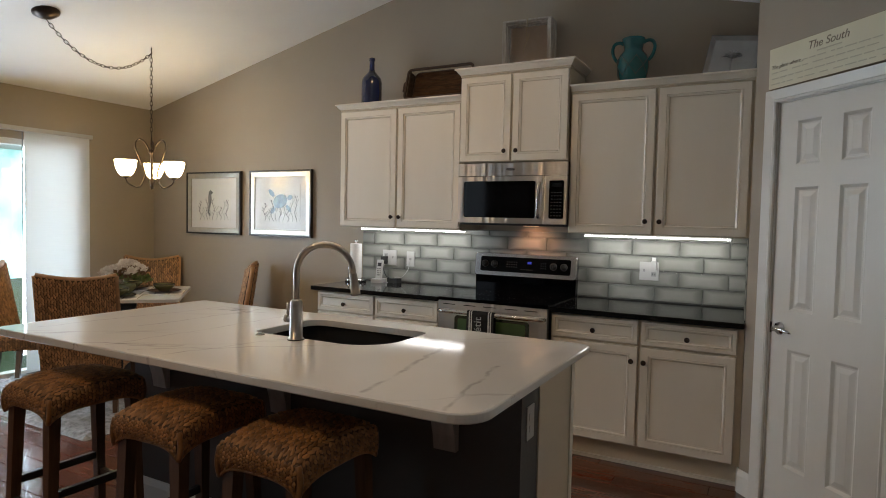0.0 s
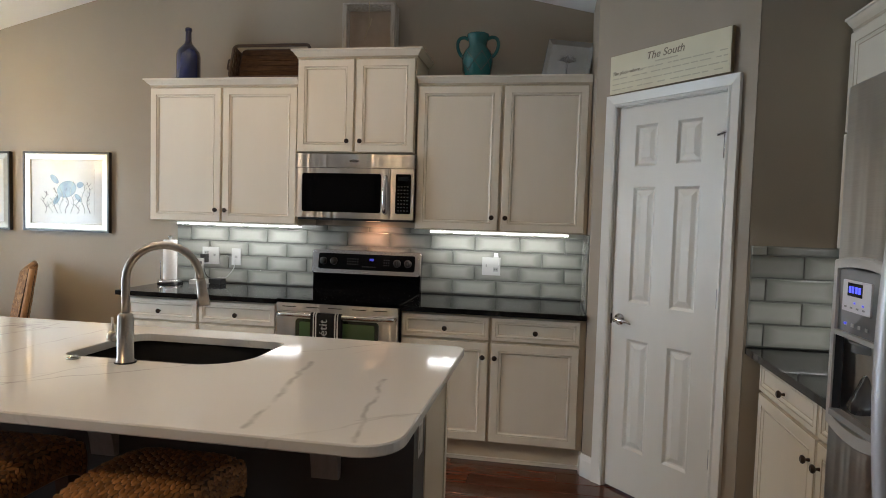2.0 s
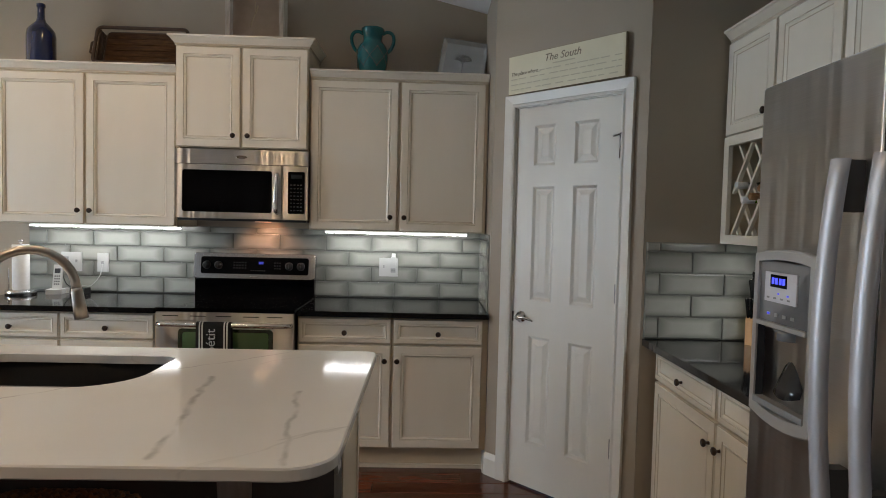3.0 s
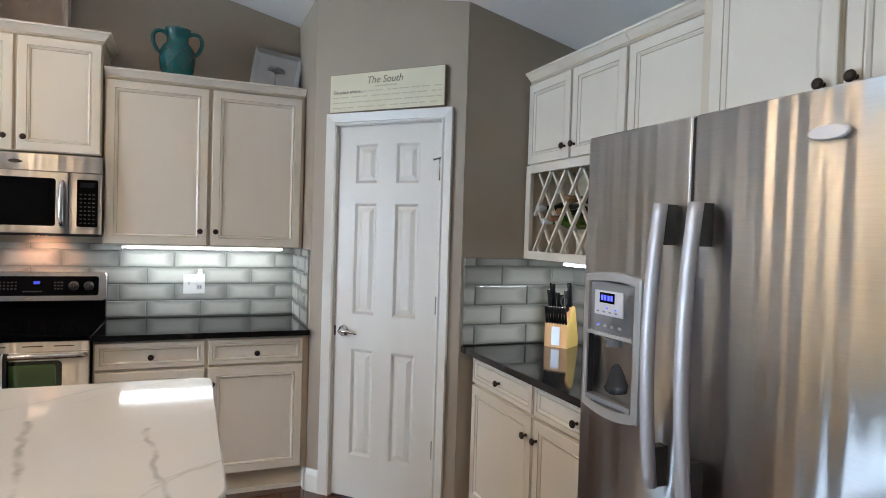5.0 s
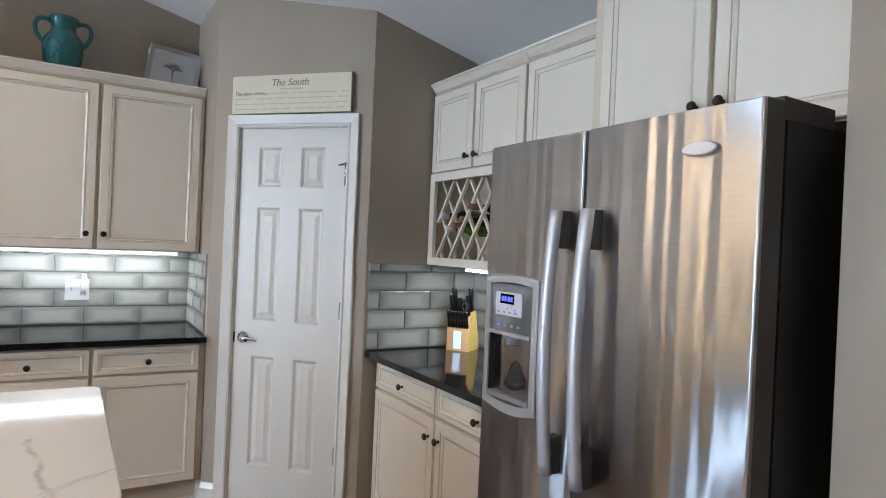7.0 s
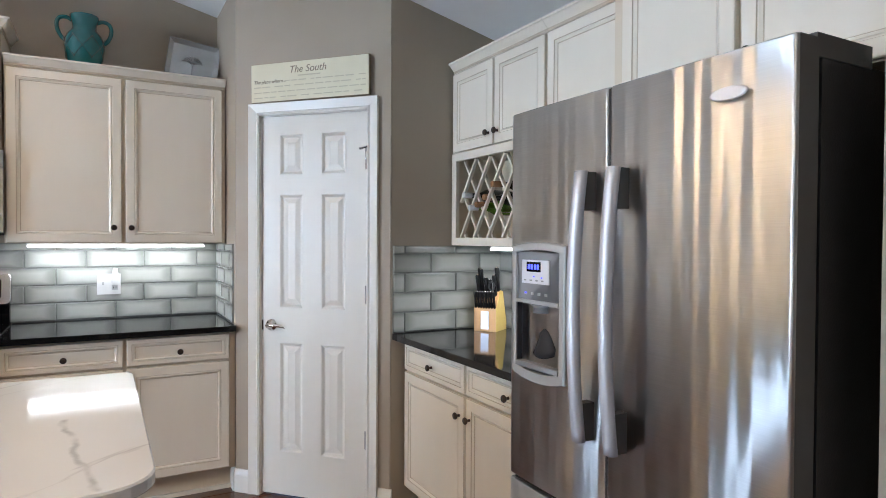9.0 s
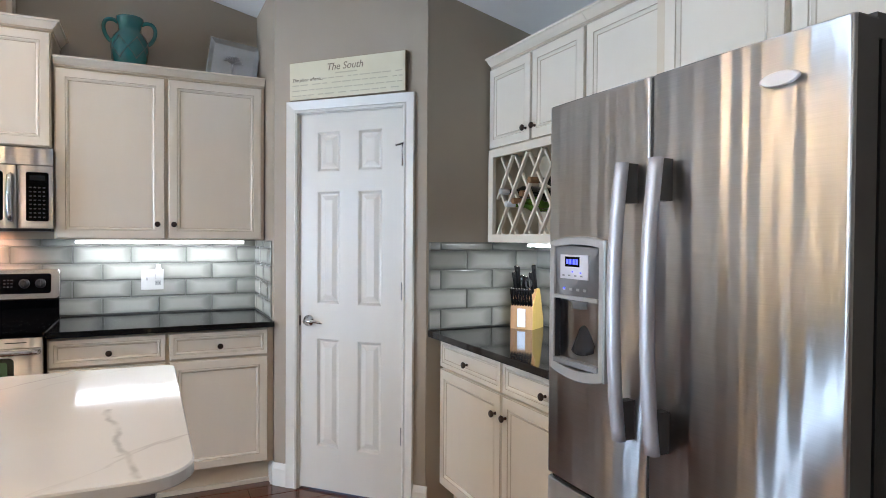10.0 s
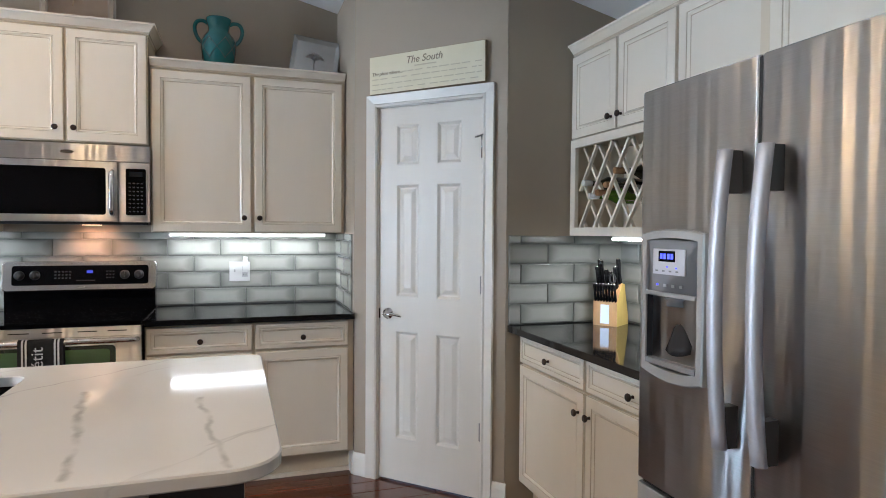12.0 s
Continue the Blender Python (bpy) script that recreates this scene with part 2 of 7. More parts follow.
def quartz():
    """White engineered quartz with long, broken grey veins."""
    m = bpy.data.materials.new("veined_quartz")
    m.use_nodes = True
    nt = m.node_tree
    b = nt.nodes["Principled BSDF"]
    b.inputs["Roughness"].default_value = 0.075
    co = nt.nodes.new("ShaderNodeTexCoord")

    def vein(turn, stretch, scale, width, seed):
        mp, no = nt.nodes.new("ShaderNodeMapping"), nt.nodes.new("ShaderNodeTexNoise")
        mp.vector_type = "TEXTURE"
        mp.inputs["Rotation"].default_value = (0, 0, radians(turn))
        mp.inputs["Scale"].default_value = (stretch, 1, 1)
        mp.inputs["Location"].default_value = (seed, seed * 1.7, 0)
        no.inputs["Scale"].default_value, no.inputs["Detail"].default_value = scale, 5
        no.inputs["Roughness"].default_value, no.inputs["Distortion"].default_value = 0.55, 0.35
        nt.links.new(co.outputs["Object"], mp.inputs[0])
        nt.links.new(mp.outputs[0], no.inputs["Vector"])
        sb, ab, mr = nt.nodes.new("ShaderNodeMath"), nt.nodes.new("ShaderNodeMath"), nt.nodes.new("ShaderNodeMapRange")
        sb.operation, sb.inputs[1].default_value, ab.operation = "SUBTRACT", 0.5, "ABSOLUTE"
        nt.links.new(no.outputs["Fac"], sb.inputs[0])
        nt.links.new(sb.outputs[0], ab.inputs[0])
        mr.inputs[1].default_value, mr.inputs[2].default_value = 0.0, width
        mr.inputs[3].default_value, mr.inputs[4].default_value = 1.0, 0.0
        nt.links.new(ab.outputs[0], mr.inputs[0])
        # veins fade in and out
        br, bm2, mu = nt.nodes.new("ShaderNodeTexNoise"), nt.nodes.new("ShaderNodeMapRange"), nt.nodes.new("ShaderNodeMath")
        br.inputs["Scale"].default_value, br.inputs["Detail"].default_value = 2.3, 3
        nt.links.new(mp.outputs[0], br.inputs["Vector"])
        bm2.inputs[1].default_value, bm2.inputs[2].default_value = 0.42, 0.62
        nt.links.new(br.outputs["Fac"], bm2.inputs[0])
        mu.operation = "MULTIPLY"
        nt.links.new(mr.outputs[0], mu.inputs[0])
        nt.links.new(bm2.outputs[0], mu.inputs[1])
        return mu
    # bold veins that run across the slab: (x, y) to (x, y), half width, strength
    wob, off, sc = nt.nodes.new("ShaderNodeTexNoise"), nt.nodes.new("ShaderNodeVectorMath"), nt.nodes.new("ShaderNodeVectorMath")
    wob.inputs["Scale"].default_value, wob.inputs["Detail"].default_value = 7.0, 4
    nt.links.new(co.outputs["Object"], wob.inputs["Vector"])
    off.operation, off.inputs[1].default_value = "SUBTRACT", (0.5, 0.5, 0.5)
    nt.links.new(wob.outputs["Color"], off.inputs[0])
    sc.operation, sc.inputs[1].default_value, sc.inputs[2].default_value = "MULTIPLY_ADD", (0.075, 0.075, 0), (0, 0, 0)
    nt.links.new(off.outputs[0], sc.inputs[0])
    pp = nt.nodes.new("ShaderNodeVectorMath")
    pp.operation = "ADD"
    flat = nt.nodes.new("ShaderNodeVectorMath")
    flat.operation, flat.inputs[1].default_value = "MULTIPLY", (1, 1, 0)
    nt.links.new(co.outputs["Object"], flat.inputs[0])
    nt.links.new(flat.outputs[0], pp.inputs[0])
    nt.links.new(sc.outputs[0], pp.inputs[1])
    brk, brm = nt.nodes.new("ShaderNodeTexNoise"), nt.nodes.new("ShaderNodeMapRange")
    brk.inputs["Scale"].default_value, brk.inputs["Detail"].default_value = 11.0, 5
    nt.links.new(co.outputs["Object"], brk.inputs["Vector"])
    brm.inputs[1].default_value, brm.inputs[2].default_value = 0.28, 0.56
    nt.links.new(brk.outputs["Fac"], brm.inputs[0])

    def line(ax, ay, bx, by, half, power):
        d = Vector((bx - ax, by - ay, 0))
        sub, dot, mul, dst, fall, pw = (nt.nodes.new("ShaderNodeVectorMath"), nt.nodes.new("ShaderNodeVectorMath"), nt.nodes.new("ShaderNodeMath"),
                                        nt.nodes.new("ShaderNodeVectorMath"), nt.nodes.new("ShaderNodeMapRange"), nt.nodes.new("ShaderNodeMath"))
        sub.operation, sub.inputs[1].default_value = "SUBTRACT", (ax, ay, 0)
        nt.links.new(pp.outputs[0], sub.inputs[0])
        dot.operation, dot.inputs[1].default_value = "DOT_PRODUCT", tuple(d / d.length_squared)
        nt.links.new(sub.outputs[0], dot.inputs[0])
        mul.operation, mul.use_clamp, mul.inputs[1].default_value = "MULTIPLY", True, 1.0
        nt.links.new(dot.outputs["Value"], mul.inputs[0])
        on = nt.nodes.new("ShaderNodeVectorMath")
        on.operation, on.inputs[0].default_value = "SCALE", tuple(d)
        nt.links.new(mul.outputs[0], on.inputs["Scale"])
        dst.operation = "DISTANCE"
        nt.links.new(sub.outputs[0], dst.inputs[0])
        nt.links.new(on.outputs[0], dst.inputs[1])
        fall.inputs[1].default_value, fall.inputs[2].default_value, fall.inputs[3].default_value, fall.inputs[4].default_value = half * 0.2, half, power, 0.0
        nt.links.new(dst.outputs["Value"], fall.inputs[0])
        pw.operation = "MULTIPLY"
        nt.links.new(fall.outputs[0], pw.inputs[0])
        nt.links.new(brm.outputs[0], pw.inputs[1])
        return pw
    c = vein(38, 5.0, 2.0, 0.007, 7.1)
    mx = c
    for seg in ((0.43, -2.10, 0.54, -2.78, 0.014, 0.62), (0.735, -2.25, 0.82, -2.80, 0.012, 0.58), (-0.55, -2.78, -0.05, -2.36, 0.007, 0.6), (-0.05, -2.36, 0.62, -1.68, 0.006, 0.5),
                (-0.40, -2.86, -0.22, -2.30, 0.007, 0.6), (-0.96, -2.45, -0.90, -1.75, 0.008, 0.6), (-0.70, -2.75, -0.62, -1.80, 0.006, 0.45), (-1.30, -2.70, -1.12, -1.75, 0.008, 0.55)):
        ln, m2 = line(*seg), nt.nodes.new("ShaderNodeMath")
        m2.operation = "MAXIMUM"
        nt.links.new(mx.outputs[0], m2.inputs[0])
        nt.links.new(ln.outputs[0], m2.inputs[1])
        mx = m2
    cl = nt.nodes.new("ShaderNodeTexNoise")
    cl.inputs["Scale"].default_value = 3
    nt.links.new(co.outputs["Object"], cl.inputs["Vector"])
    base = nt.nodes.new("ShaderNodeMix")
    base.data_type = "RGBA"
    base.inputs[6].default_value, base.inputs[7].default_value = (0.74, 0.735, 0.71, 1), (0.68, 0.675, 0.65, 1)
    nt.links.new(cl.outputs["Fac"], base.inputs[0])
    mix = nt.nodes.new("ShaderNodeMix")
    mix.data_type = "RGBA"
    mix.inputs[7].default_value = (0.33, 0.32, 0.31, 1)
    nt.links.new(base.outputs[2], mix.inputs[6])
    nt.links.new(mx.outputs[0], mix.inputs[0])
    nt.links.new(mix.outputs[2], b.inputs["Base Color"])
    return m


QUARTZ = quartz()
CHERRY = mat("cherry_plank", (0.155, 0.048, 0.024), 0.22, second=(0.085, 0.024, 0.013), scale=7, stretch=(1, 9, 9), bump=0.08,
             bump_scale=40, per_piece=0.3, coat=0.3)
CHERRYJ = mat("cherry_plank_far", (0.155, 0.048, 0.024), 0.22, second=(0.085, 0.024, 0.013), scale=7, stretch=(1, 9, 9), bump=0.08,
              bump_scale=40, per_piece=0.3, island=True, coat=0.3)
LIT = mat("lit_diffuser", (0.9, 0.9, 0.9), 0.4, emit=(0.95, 0.98, 1.0), strength=9)

# ---------------------------------------------------------------- mesh helpers


def box(bm, x0, x1, y0, y1, z0, z1, mi=0):
    vs = [bm.verts.new((x, y, z)) for z in (z0, z1) for y in (y0, y1) for x in (x0, x1)]
    for f in ((0, 2, 3, 1), (4, 5, 7, 6), (0, 1, 5, 4), (2, 6, 7, 3), (0, 4, 6, 2), (1, 3, 7, 5)):
        bm.faces.new([vs[i] for i in f]).material_index = mi
    return vs


def soft(bm, width=0.004, segments=2, angle=40):
    edges = [e for e in bm.edges if len(e.link_faces) == 2 and e.calc_face_angle(0) > radians(angle)]
    bmesh.ops.bevel(bm, geom=edges, offset=width, segments=segments, affect="EDGES", profile=0.5)


def boxes(*items, bevel=0.0):
    bm = bmesh.new()
    for it in items:
        box(bm, *it)
    if bevel:
        soft(bm, bevel)
    return bm


def tube(bm, pts, radius, seg=10, closed=False, mi=0):
    """A round bar along points; radius is one number or one a point."""
    pts = [Vector(p) for p in pts]
    n = len(pts)
    rad = radius if isinstance(radius, (list, tuple)) else [radius] * n
    up, rings = None, []
    for i, p in enumerate(pts):
        a, c = pts[(i - 1) % n if closed else max(i - 1, 0)], pts[(i + 1) % n if closed else min(i + 1, n - 1)]
        t = (c - a).normalized()
        if up is None:
            up = t.orthogonal().normalized()
        up = (up - t * up.dot(t)).normalized()
        side = t.cross(up)
        rings.append([bm.verts.new(p + (up * math.cos(q) + side * math.sin(q)) * rad[i])
                      for q in [2 * math.pi * k / seg for k in range(seg)]])
    for i in range(n if closed else n - 1):
        a, c = rings[i], rings[(i + 1) % n]
        for k in range(seg):
            f = bm.faces.new((a[k], a[(k + 1) % seg], c[(k + 1) % seg], c[k]))
            f.smooth, f.material_index = True, mi
    if not closed:
        for r, flip in ((rings[0], True), (rings[-1], False)):
            f = bm.faces.new(r[::-1] if flip else r)
            f.material_index = mi
    return bm


def smooth(pts, n=4):
    """Points of a smooth curve through the given ones."""
    p = [Vector(q) for q in pts]
    p = [p[0]] + p + [p[-1]]
    out = []
    for i in range(1, len(p) - 2):
        for k in range(n):
            t = k / n
            a, b, c, d = p[i - 1], p[i], p[i + 1], p[i + 2]
            out.append(0.5 * (2 * b + (c - a) * t + (2 * a - 5 * b + 4 * c - d) * t * t + (3 * b - a - 3 * c + d) * t ** 3))
    return out + [p[-1]]


def lathe(bm, profile, seg=24, centre=(0, 0, 0), mi=0):
    c = Vector(centre)
    rings = []
    for r, z in profile:
        rings.append([bm.verts.new(c + Vector((r * math.cos(2 * math.pi * k / seg), r * math.sin(2 * math.pi * k / seg), z)))
                      for k in range(seg)])
    for a, d in zip(rings, rings[1:]):
        for k in range(seg):
            f = bm.faces.new((a[k], a[(k + 1) % seg], d[(k + 1) % seg], d[k]))
            f.smooth, f.material_index = True, mi
    bm.faces.new(rings[0][::-1]).material_index = mi
    bm.faces.new(rings[-1]).material_index = mi
    return bm


def rect_loops(bm, x0, x1, z0, z1, loops, mats=None, cap=True):
    """Nested rectangles in the xz plane: loops of (inset, y), a strip of faces between each two, and a flat middle."""
    rings = []
    for inset, y in loops:
        rings.append([bm.verts.new(p) for p in ((x0 + inset, y, z0 + inset), (x1 - inset, y, z0 + inset),
                                                (x1 - inset, y, z1 - inset), (x0 + inset, y, z1 - inset))])
    for i, (a, c) in enumerate(zip(rings, rings[1:])):
        for k in range(4):
            bm.faces.new((a[k], a[(k + 1) % 4], c[(k + 1) % 4], c[k])).material_index = mats[i] if mats else 0
    if cap:
        bm.faces.new(rings[-1])
    return rings


def prism(bm, outline, z0, z1, mi=0):
    """An outline in xy, raised from z0 to z1."""
    lo, hi = [bm.verts.new((x, y, z0)) for x, y in outline], [bm.verts.new((x, y, z1)) for x, y in outline]
    n = len(outline)
    for k in range(n):
        bm.faces.new((lo[k], lo[(k + 1) % n], hi[(k + 1) % n], hi[k])).material_index = mi
    bm.faces.new(lo[::-1]).material_index = mi
    bm.faces.new(hi).material_index = mi


def rounded(x0, x1, y0, y1, r, n=6):
    """The outline of a rectangle with rounded corners; r: one radius, or four (x0y0, x1y0, x1y1, x0y1)."""
    rr = r if isinstance(r, (list, tuple)) else [r] * 4
    pts = []
    for (cx, cy, a), q in zip(((x0, y0, 180), (x1, y0, 270), (x1, y1, 0), (x0, y1, 90)), rr):
        ox, oy = cx + (q if cx == x0 else -q), cy + (q if cy == y0 else -q)
        for k in range(n + 1):
            t = radians(a + 90 * k / n)
            pts.append((ox + q * math.cos(t), oy + q * math.sin(t)))
    return pts


def link(name, bm, materials, parent=None, m=None):
    bmesh.ops.recalc_face_normals(bm, faces=bm.faces)
    me = bpy.data.meshes.new(name)
    bm.to_mesh(me)
    bm.free()
    for x in materials if isinstance(materials, (list, tuple)) else [materials]:
        me.materials.append(x)
    ob = new(name, me)
    if parent:
        ob.parent = parent
    if m is not None:
        ob.matrix_local = m
    return ob


def part(name, bm, material, parent, label="", m=None):
    return tagged(link(name, bm, material, parent, m), label)


def thing(name, m, label, category, group="", kind=""):
    ob = new(name)
    ob.empty_display_size = 0.1
    ob.matrix_world = m
    return tagged(ob, label, category, group, kind)


def solid(name, bm, material, label, category, m=None, group="", kind=""):
    return tagged(link(name, bm, material, None, m), label, category, group, kind)


def structure(name, bm, material, label, category, m=None):
    return solid(name, bm, material, label, category, m, kind="structure")


def writing(name, text, size, material, parent, m, depth=0.0006, align="CENTER", slant=0.0):
    cu = bpy.data.curves.new(name, "FONT")
    cu.body, cu.size, cu.extrude, cu.align_x, cu.align_y = text, size, depth, align, "CENTER"
    tmp = bpy.data.objects.new(name, cu)
    me = bpy.data.meshes.new_from_object(tmp)
    bpy.data.objects.remove(tmp)
    bpy.data.curves.remove(cu)
    me.transform(Matrix(((1, slant, 0, 0), (0, 1, 0, 0), (0, 0, 1, 0), (0, 0, 0, 1))))
    me.materials.clear()
    me.materials.append(material)
    ob = new(name, me)
    ob.parent = parent
    ob.matrix_local = m
    return ob


# ---------------------------------------------------------------- plan
WX, EX, SY = -4.153, 2.77, -10.0              # west, east and south walls; the north wall is y = 0
RX, RZ = -0.724, 3.313                       # ridge of the ceiling
SLW, SLE = 0.237, 0.24
PX, PY = 1.475, -0.62                        # where the pantry's first short wall ends
QX, QY = 2.105, -1.285                       # where its slanting wall ends


def roof(x):
    return RZ - (RX - x) * SLW if x < RX else RZ - (x - RX) * SLE


def gable(x0, x1, y0, y1, z0=0.0):
    """A wall along x whose top follows the ceiling."""
    bm = bmesh.new()
    xs = [x0] + ([RX] if x0 < RX < x1 else []) + [x1]
    pts = [(x0, z0), (x1, z0)] + [(x, roof(x)) for x in reversed(xs)]
    a, c = [bm.verts.new((x, y0, z)) for x, z in pts], [bm.verts.new((x, y1, z)) for x, z in pts]
    n = len(pts)
    for k in range(n):
        bm.faces.new((a[k], a[(k + 1) % n], c[(k + 1) % n], c[k]))
    bm.faces.new(a[::-1])
    bm.faces.new(c)
    return bm


structure("wall_north", gable(WX, PX, 0, 0.15), WALL, "taupe painted wall behind the cooking range", "wall")
structure("wall_south", gable(WX, EX, SY - 0.15, SY), WALL, "plain taupe painted end wall", "wall")
# west wall with the sliding door's opening
S0, S1, SH = -2.62, -0.80, 2.05
bm = boxes((WX - 0.15, WX, SY, -8.3, 0, 2.5), (WX - 0.15, WX, -8.3, -6.3, 0, 0.4), (WX - 0.15, WX, -8.3, -6.3, 2.4, 2.5), (WX - 0.15, WX, -6.3, S0, 0, 2.5), (WX - 0.15, WX, S1, 0.0, 0, 2.5), (WX - 0.15, WX, S0, S1, SH, 2.5))
structure("wall_west", bm, WALL, "taupe painted wall with a sliding door", "wall")
structure("wall_east", boxes((EX, EX + 0.15, SY, QY, 0, roof(EX))), WALL, "taupe painted wall behind the refrigerator", "wall")
# pantry: short wall, slanting wall with the door, dark wall
bm = boxes((PX, PX + 0.10, PY + 0.004, 0.15, 0, roof(PX) + 0.0))
structure("wall_pantry_return", bm, WALL, "short taupe wall beside the base cabinet", "wall")
DL = math.hypot(QX - PX, QY - PY)
DM = Matrix.Translation((PX, PY, 0)) @ Matrix.Rotation(math.atan2(QY - PY, QX - PX), 4, "Z")
D0, D1, DH = 0.156, 0.788, 2.052


def slant(l0, l1, z0):
    """A piece of the slanting wall from l0 to l1, its top under the ceiling."""
    k = (QX - PX) / DL
    pts = [(l0, z0), (l1, z0), (l1, roof(PX + k * l1)), (l0, roof(PX + k * l0))]
    return pts


bm = bmesh.new()
for pts in (slant(0, D0, 0), slant(D1, DL, 0), slant(D0, D1, DH)):
    a, c = [bm.verts.new((x, 0, z)) for x, z in pts], [bm.verts.new((x, 0.11, z)) for x, z in pts]
    for k in range(4):
        bm.faces.new((a[k], a[(k + 1) % 4], c[(k + 1) % 4], c[k]))
    bm.faces.new(a[::-1]), bm.faces.new(c)
structure("wall_pantry_slant", bm, WALL, "slanting taupe wall around the pantry door", "wall", DM)
structure("wall_pantry_south", gable(QX + 0.004, EX, QY, QY + 0.10), WALL, "dark shaded taupe wall above the corner counter", "wall")
structure("wall_stub", boxes((2.085, EX, -3.66, -3.535, 0, roof(EX) + 0.0), bevel=0.006), WALL, "taupe wall end beside the refrigerator", "wall")
# ceiling: two slopes, and the floor's bed
bm = bmesh.new()
for x0, x1 in ((WX - 0.15, RX), (RX, EX + 0.15)):
    pts = [(x0, roof(x0)), (x1, roof(x1)), (x1, roof(x1) + 0.12), (x0, roof(x0) + 0.12)]
    a, c = [bm.verts.new((x, SY - 0.15, z)) for x, z in pts], [bm.verts.new((x, 0.15, z)) for x, z in pts]
    for k in range(4):
        bm.faces.new((a[k], a[(k + 1) % 4], c[(k + 1) % 4], c[k]))
    bm.faces.new(a[::-1]), bm.faces.new(c)
structure("ceiling", bm, CEIL, "white textured vaulted ceiling", "ceiling")
FLOOR = structure("floor", boxes((WX - 0.15, EX + 0.15, SY - 0.15, 0.15, -0.2, -0.012)), BLACKPL, "dark cherry hardwood plank floor", "floor")
bm = boxes((-80, WX - 0.16, -80, 80, -0.3, -0.15))
structure("ground", bm, mat("lawn", (0.06, 0.11, 0.035), 0.9, second=(0.10, 0.15, 0.05), scale=0.6, bump=0.5, bump_scale=20), "bright green lawn outside the sliding door", "ground")


def baseboard(l0, l1, m, h=0.125):
    bm = bmesh.new()
    pts = [(0, 0), (-0.016, 0), (-0.016, h - 0.03), (-0.011, h - 0.012), (-0.006, h), (0, h)]
    a, c = [bm.verts.new((l0, y, z)) for y, z in pts], [bm.verts.new((l1, y, z)) for y, z in pts]
    n = len(pts)
    for k in range(n):
        bm.faces.new((a[k], a[(k + 1) % n], c[(k + 1) % n], c[k]))
    bm.faces.new(a[::-1]), bm.faces.new(c)
    structure("baseboard", bm, TRIM, "white moulded baseboard", "baseboard", m)


CW = 0.062
baseboard(0.003, D0 - CW - 0.002, DM)
baseboard(D1 + CW + 0.002, DL + 0.012, DM)
baseboard(0, 0.075, pose(PX, PY + 0.075, 0, 0, 0, -90))
baseboard(WX + 0.02, -1.45, pose(0, 0, 0))
baseboard(0, 0.72, pose(WX, -0.75, 0, 0, 0, 90))


def casing(m):
    """The door's moulded casing: two legs and a head."""
    bm = bmesh.new()
    prof = [(0.0, 0.0), (0.0, -0.012), (0.010, -0.017), (0.018, -0.012), (0.046, -0.018), (CW, -0.022), (CW, 0.0)]

    def run(corners):
        rings = []
        for (x, z), (ox, oz) in corners:
            rings.append([bm.verts.new((x + ox * p, y, z + oz * p)) for p, y in prof])
        for a, c in zip(rings, rings[1:]):
            for k in range(len(prof) - 1):
                bm.faces.new((a[k], a[k + 1], c[k + 1], c[k]))
        bm.faces.new(rings[0]), bm.faces.new(rings[-1])
    run([((D0, 0.0), (-1, 0)), ((D0, DH), (-1, 1)), ((D1, DH), (1, 1)), ((D1, 0.0), (1, 0))])
    structure("door_trim", bm, TRIM, "white moulded casing around the pantry door", "trim", m)


casing(DM)
bm = boxes((D0, D0 + 0.004, 0.002, 0.11, 0, DH), (D1 - 0.004, D1, 0.002, 0.11, 0, DH), (D0 + 0.004, D1 - 0.004, 0.002, 0.11, DH - 0.004, DH),
           (D0 + 0.004, D0 + 0.018, 0.05, 0.062, 0, DH - 0.004), (D1 - 0.018, D1 - 0.004, 0.05, 0.062, 0, DH - 0.004))
structure("door_jamb", bm, TRIM, "white painted door jamb", "trim", DM)


def panel_door(w, h):
    """A six-panel slab: raised fields in moulded recesses."""
    bm = bmesh.new()
    xs = [0, 0.111, 0.247, 0.360, 0.498, w]
    zs = [0, 0.234, 0.820, 1.012, 1.615, 1.724, 1.935, h]
    for i in range(5):
        for j in range(7):
            x0, x1, z0, z1 = xs[i], xs[i + 1], zs[j], zs[j + 1]
            if i in (1, 3) and j in (1, 3, 5):
                rect_loops(bm, x0, x1, z0, z1, [(0, 0), (0.006, 0.004), (0.014, 0.010), (0.022, 0.010), (0.046, 0.003), (0.05, 0.003)])
            else:
                bm.faces.new([bm.verts.new(p) for p in ((x0, 0, z0), (x1, 0, z0), (x1, 0, z1), (x0, 0, z1))])
    bmesh.ops.remove_doubles(bm, verts=bm.verts, dist=0.0001)
    rect_loops(bm, 0, w, 0, h, [(0, 0), (0, 0.035)])
    bmesh.ops.remove_doubles(bm, verts=bm.verts, dist=0.0001)
    return bm


dw, dh = D1 - D0 - 0.010, DH - 0.017
door = structure("door_1", panel_door(dw, dh), DOORP, "closed white six-panel pantry door", "door", DM @ pose(D0 + 0.005, 0.012, 0.012))
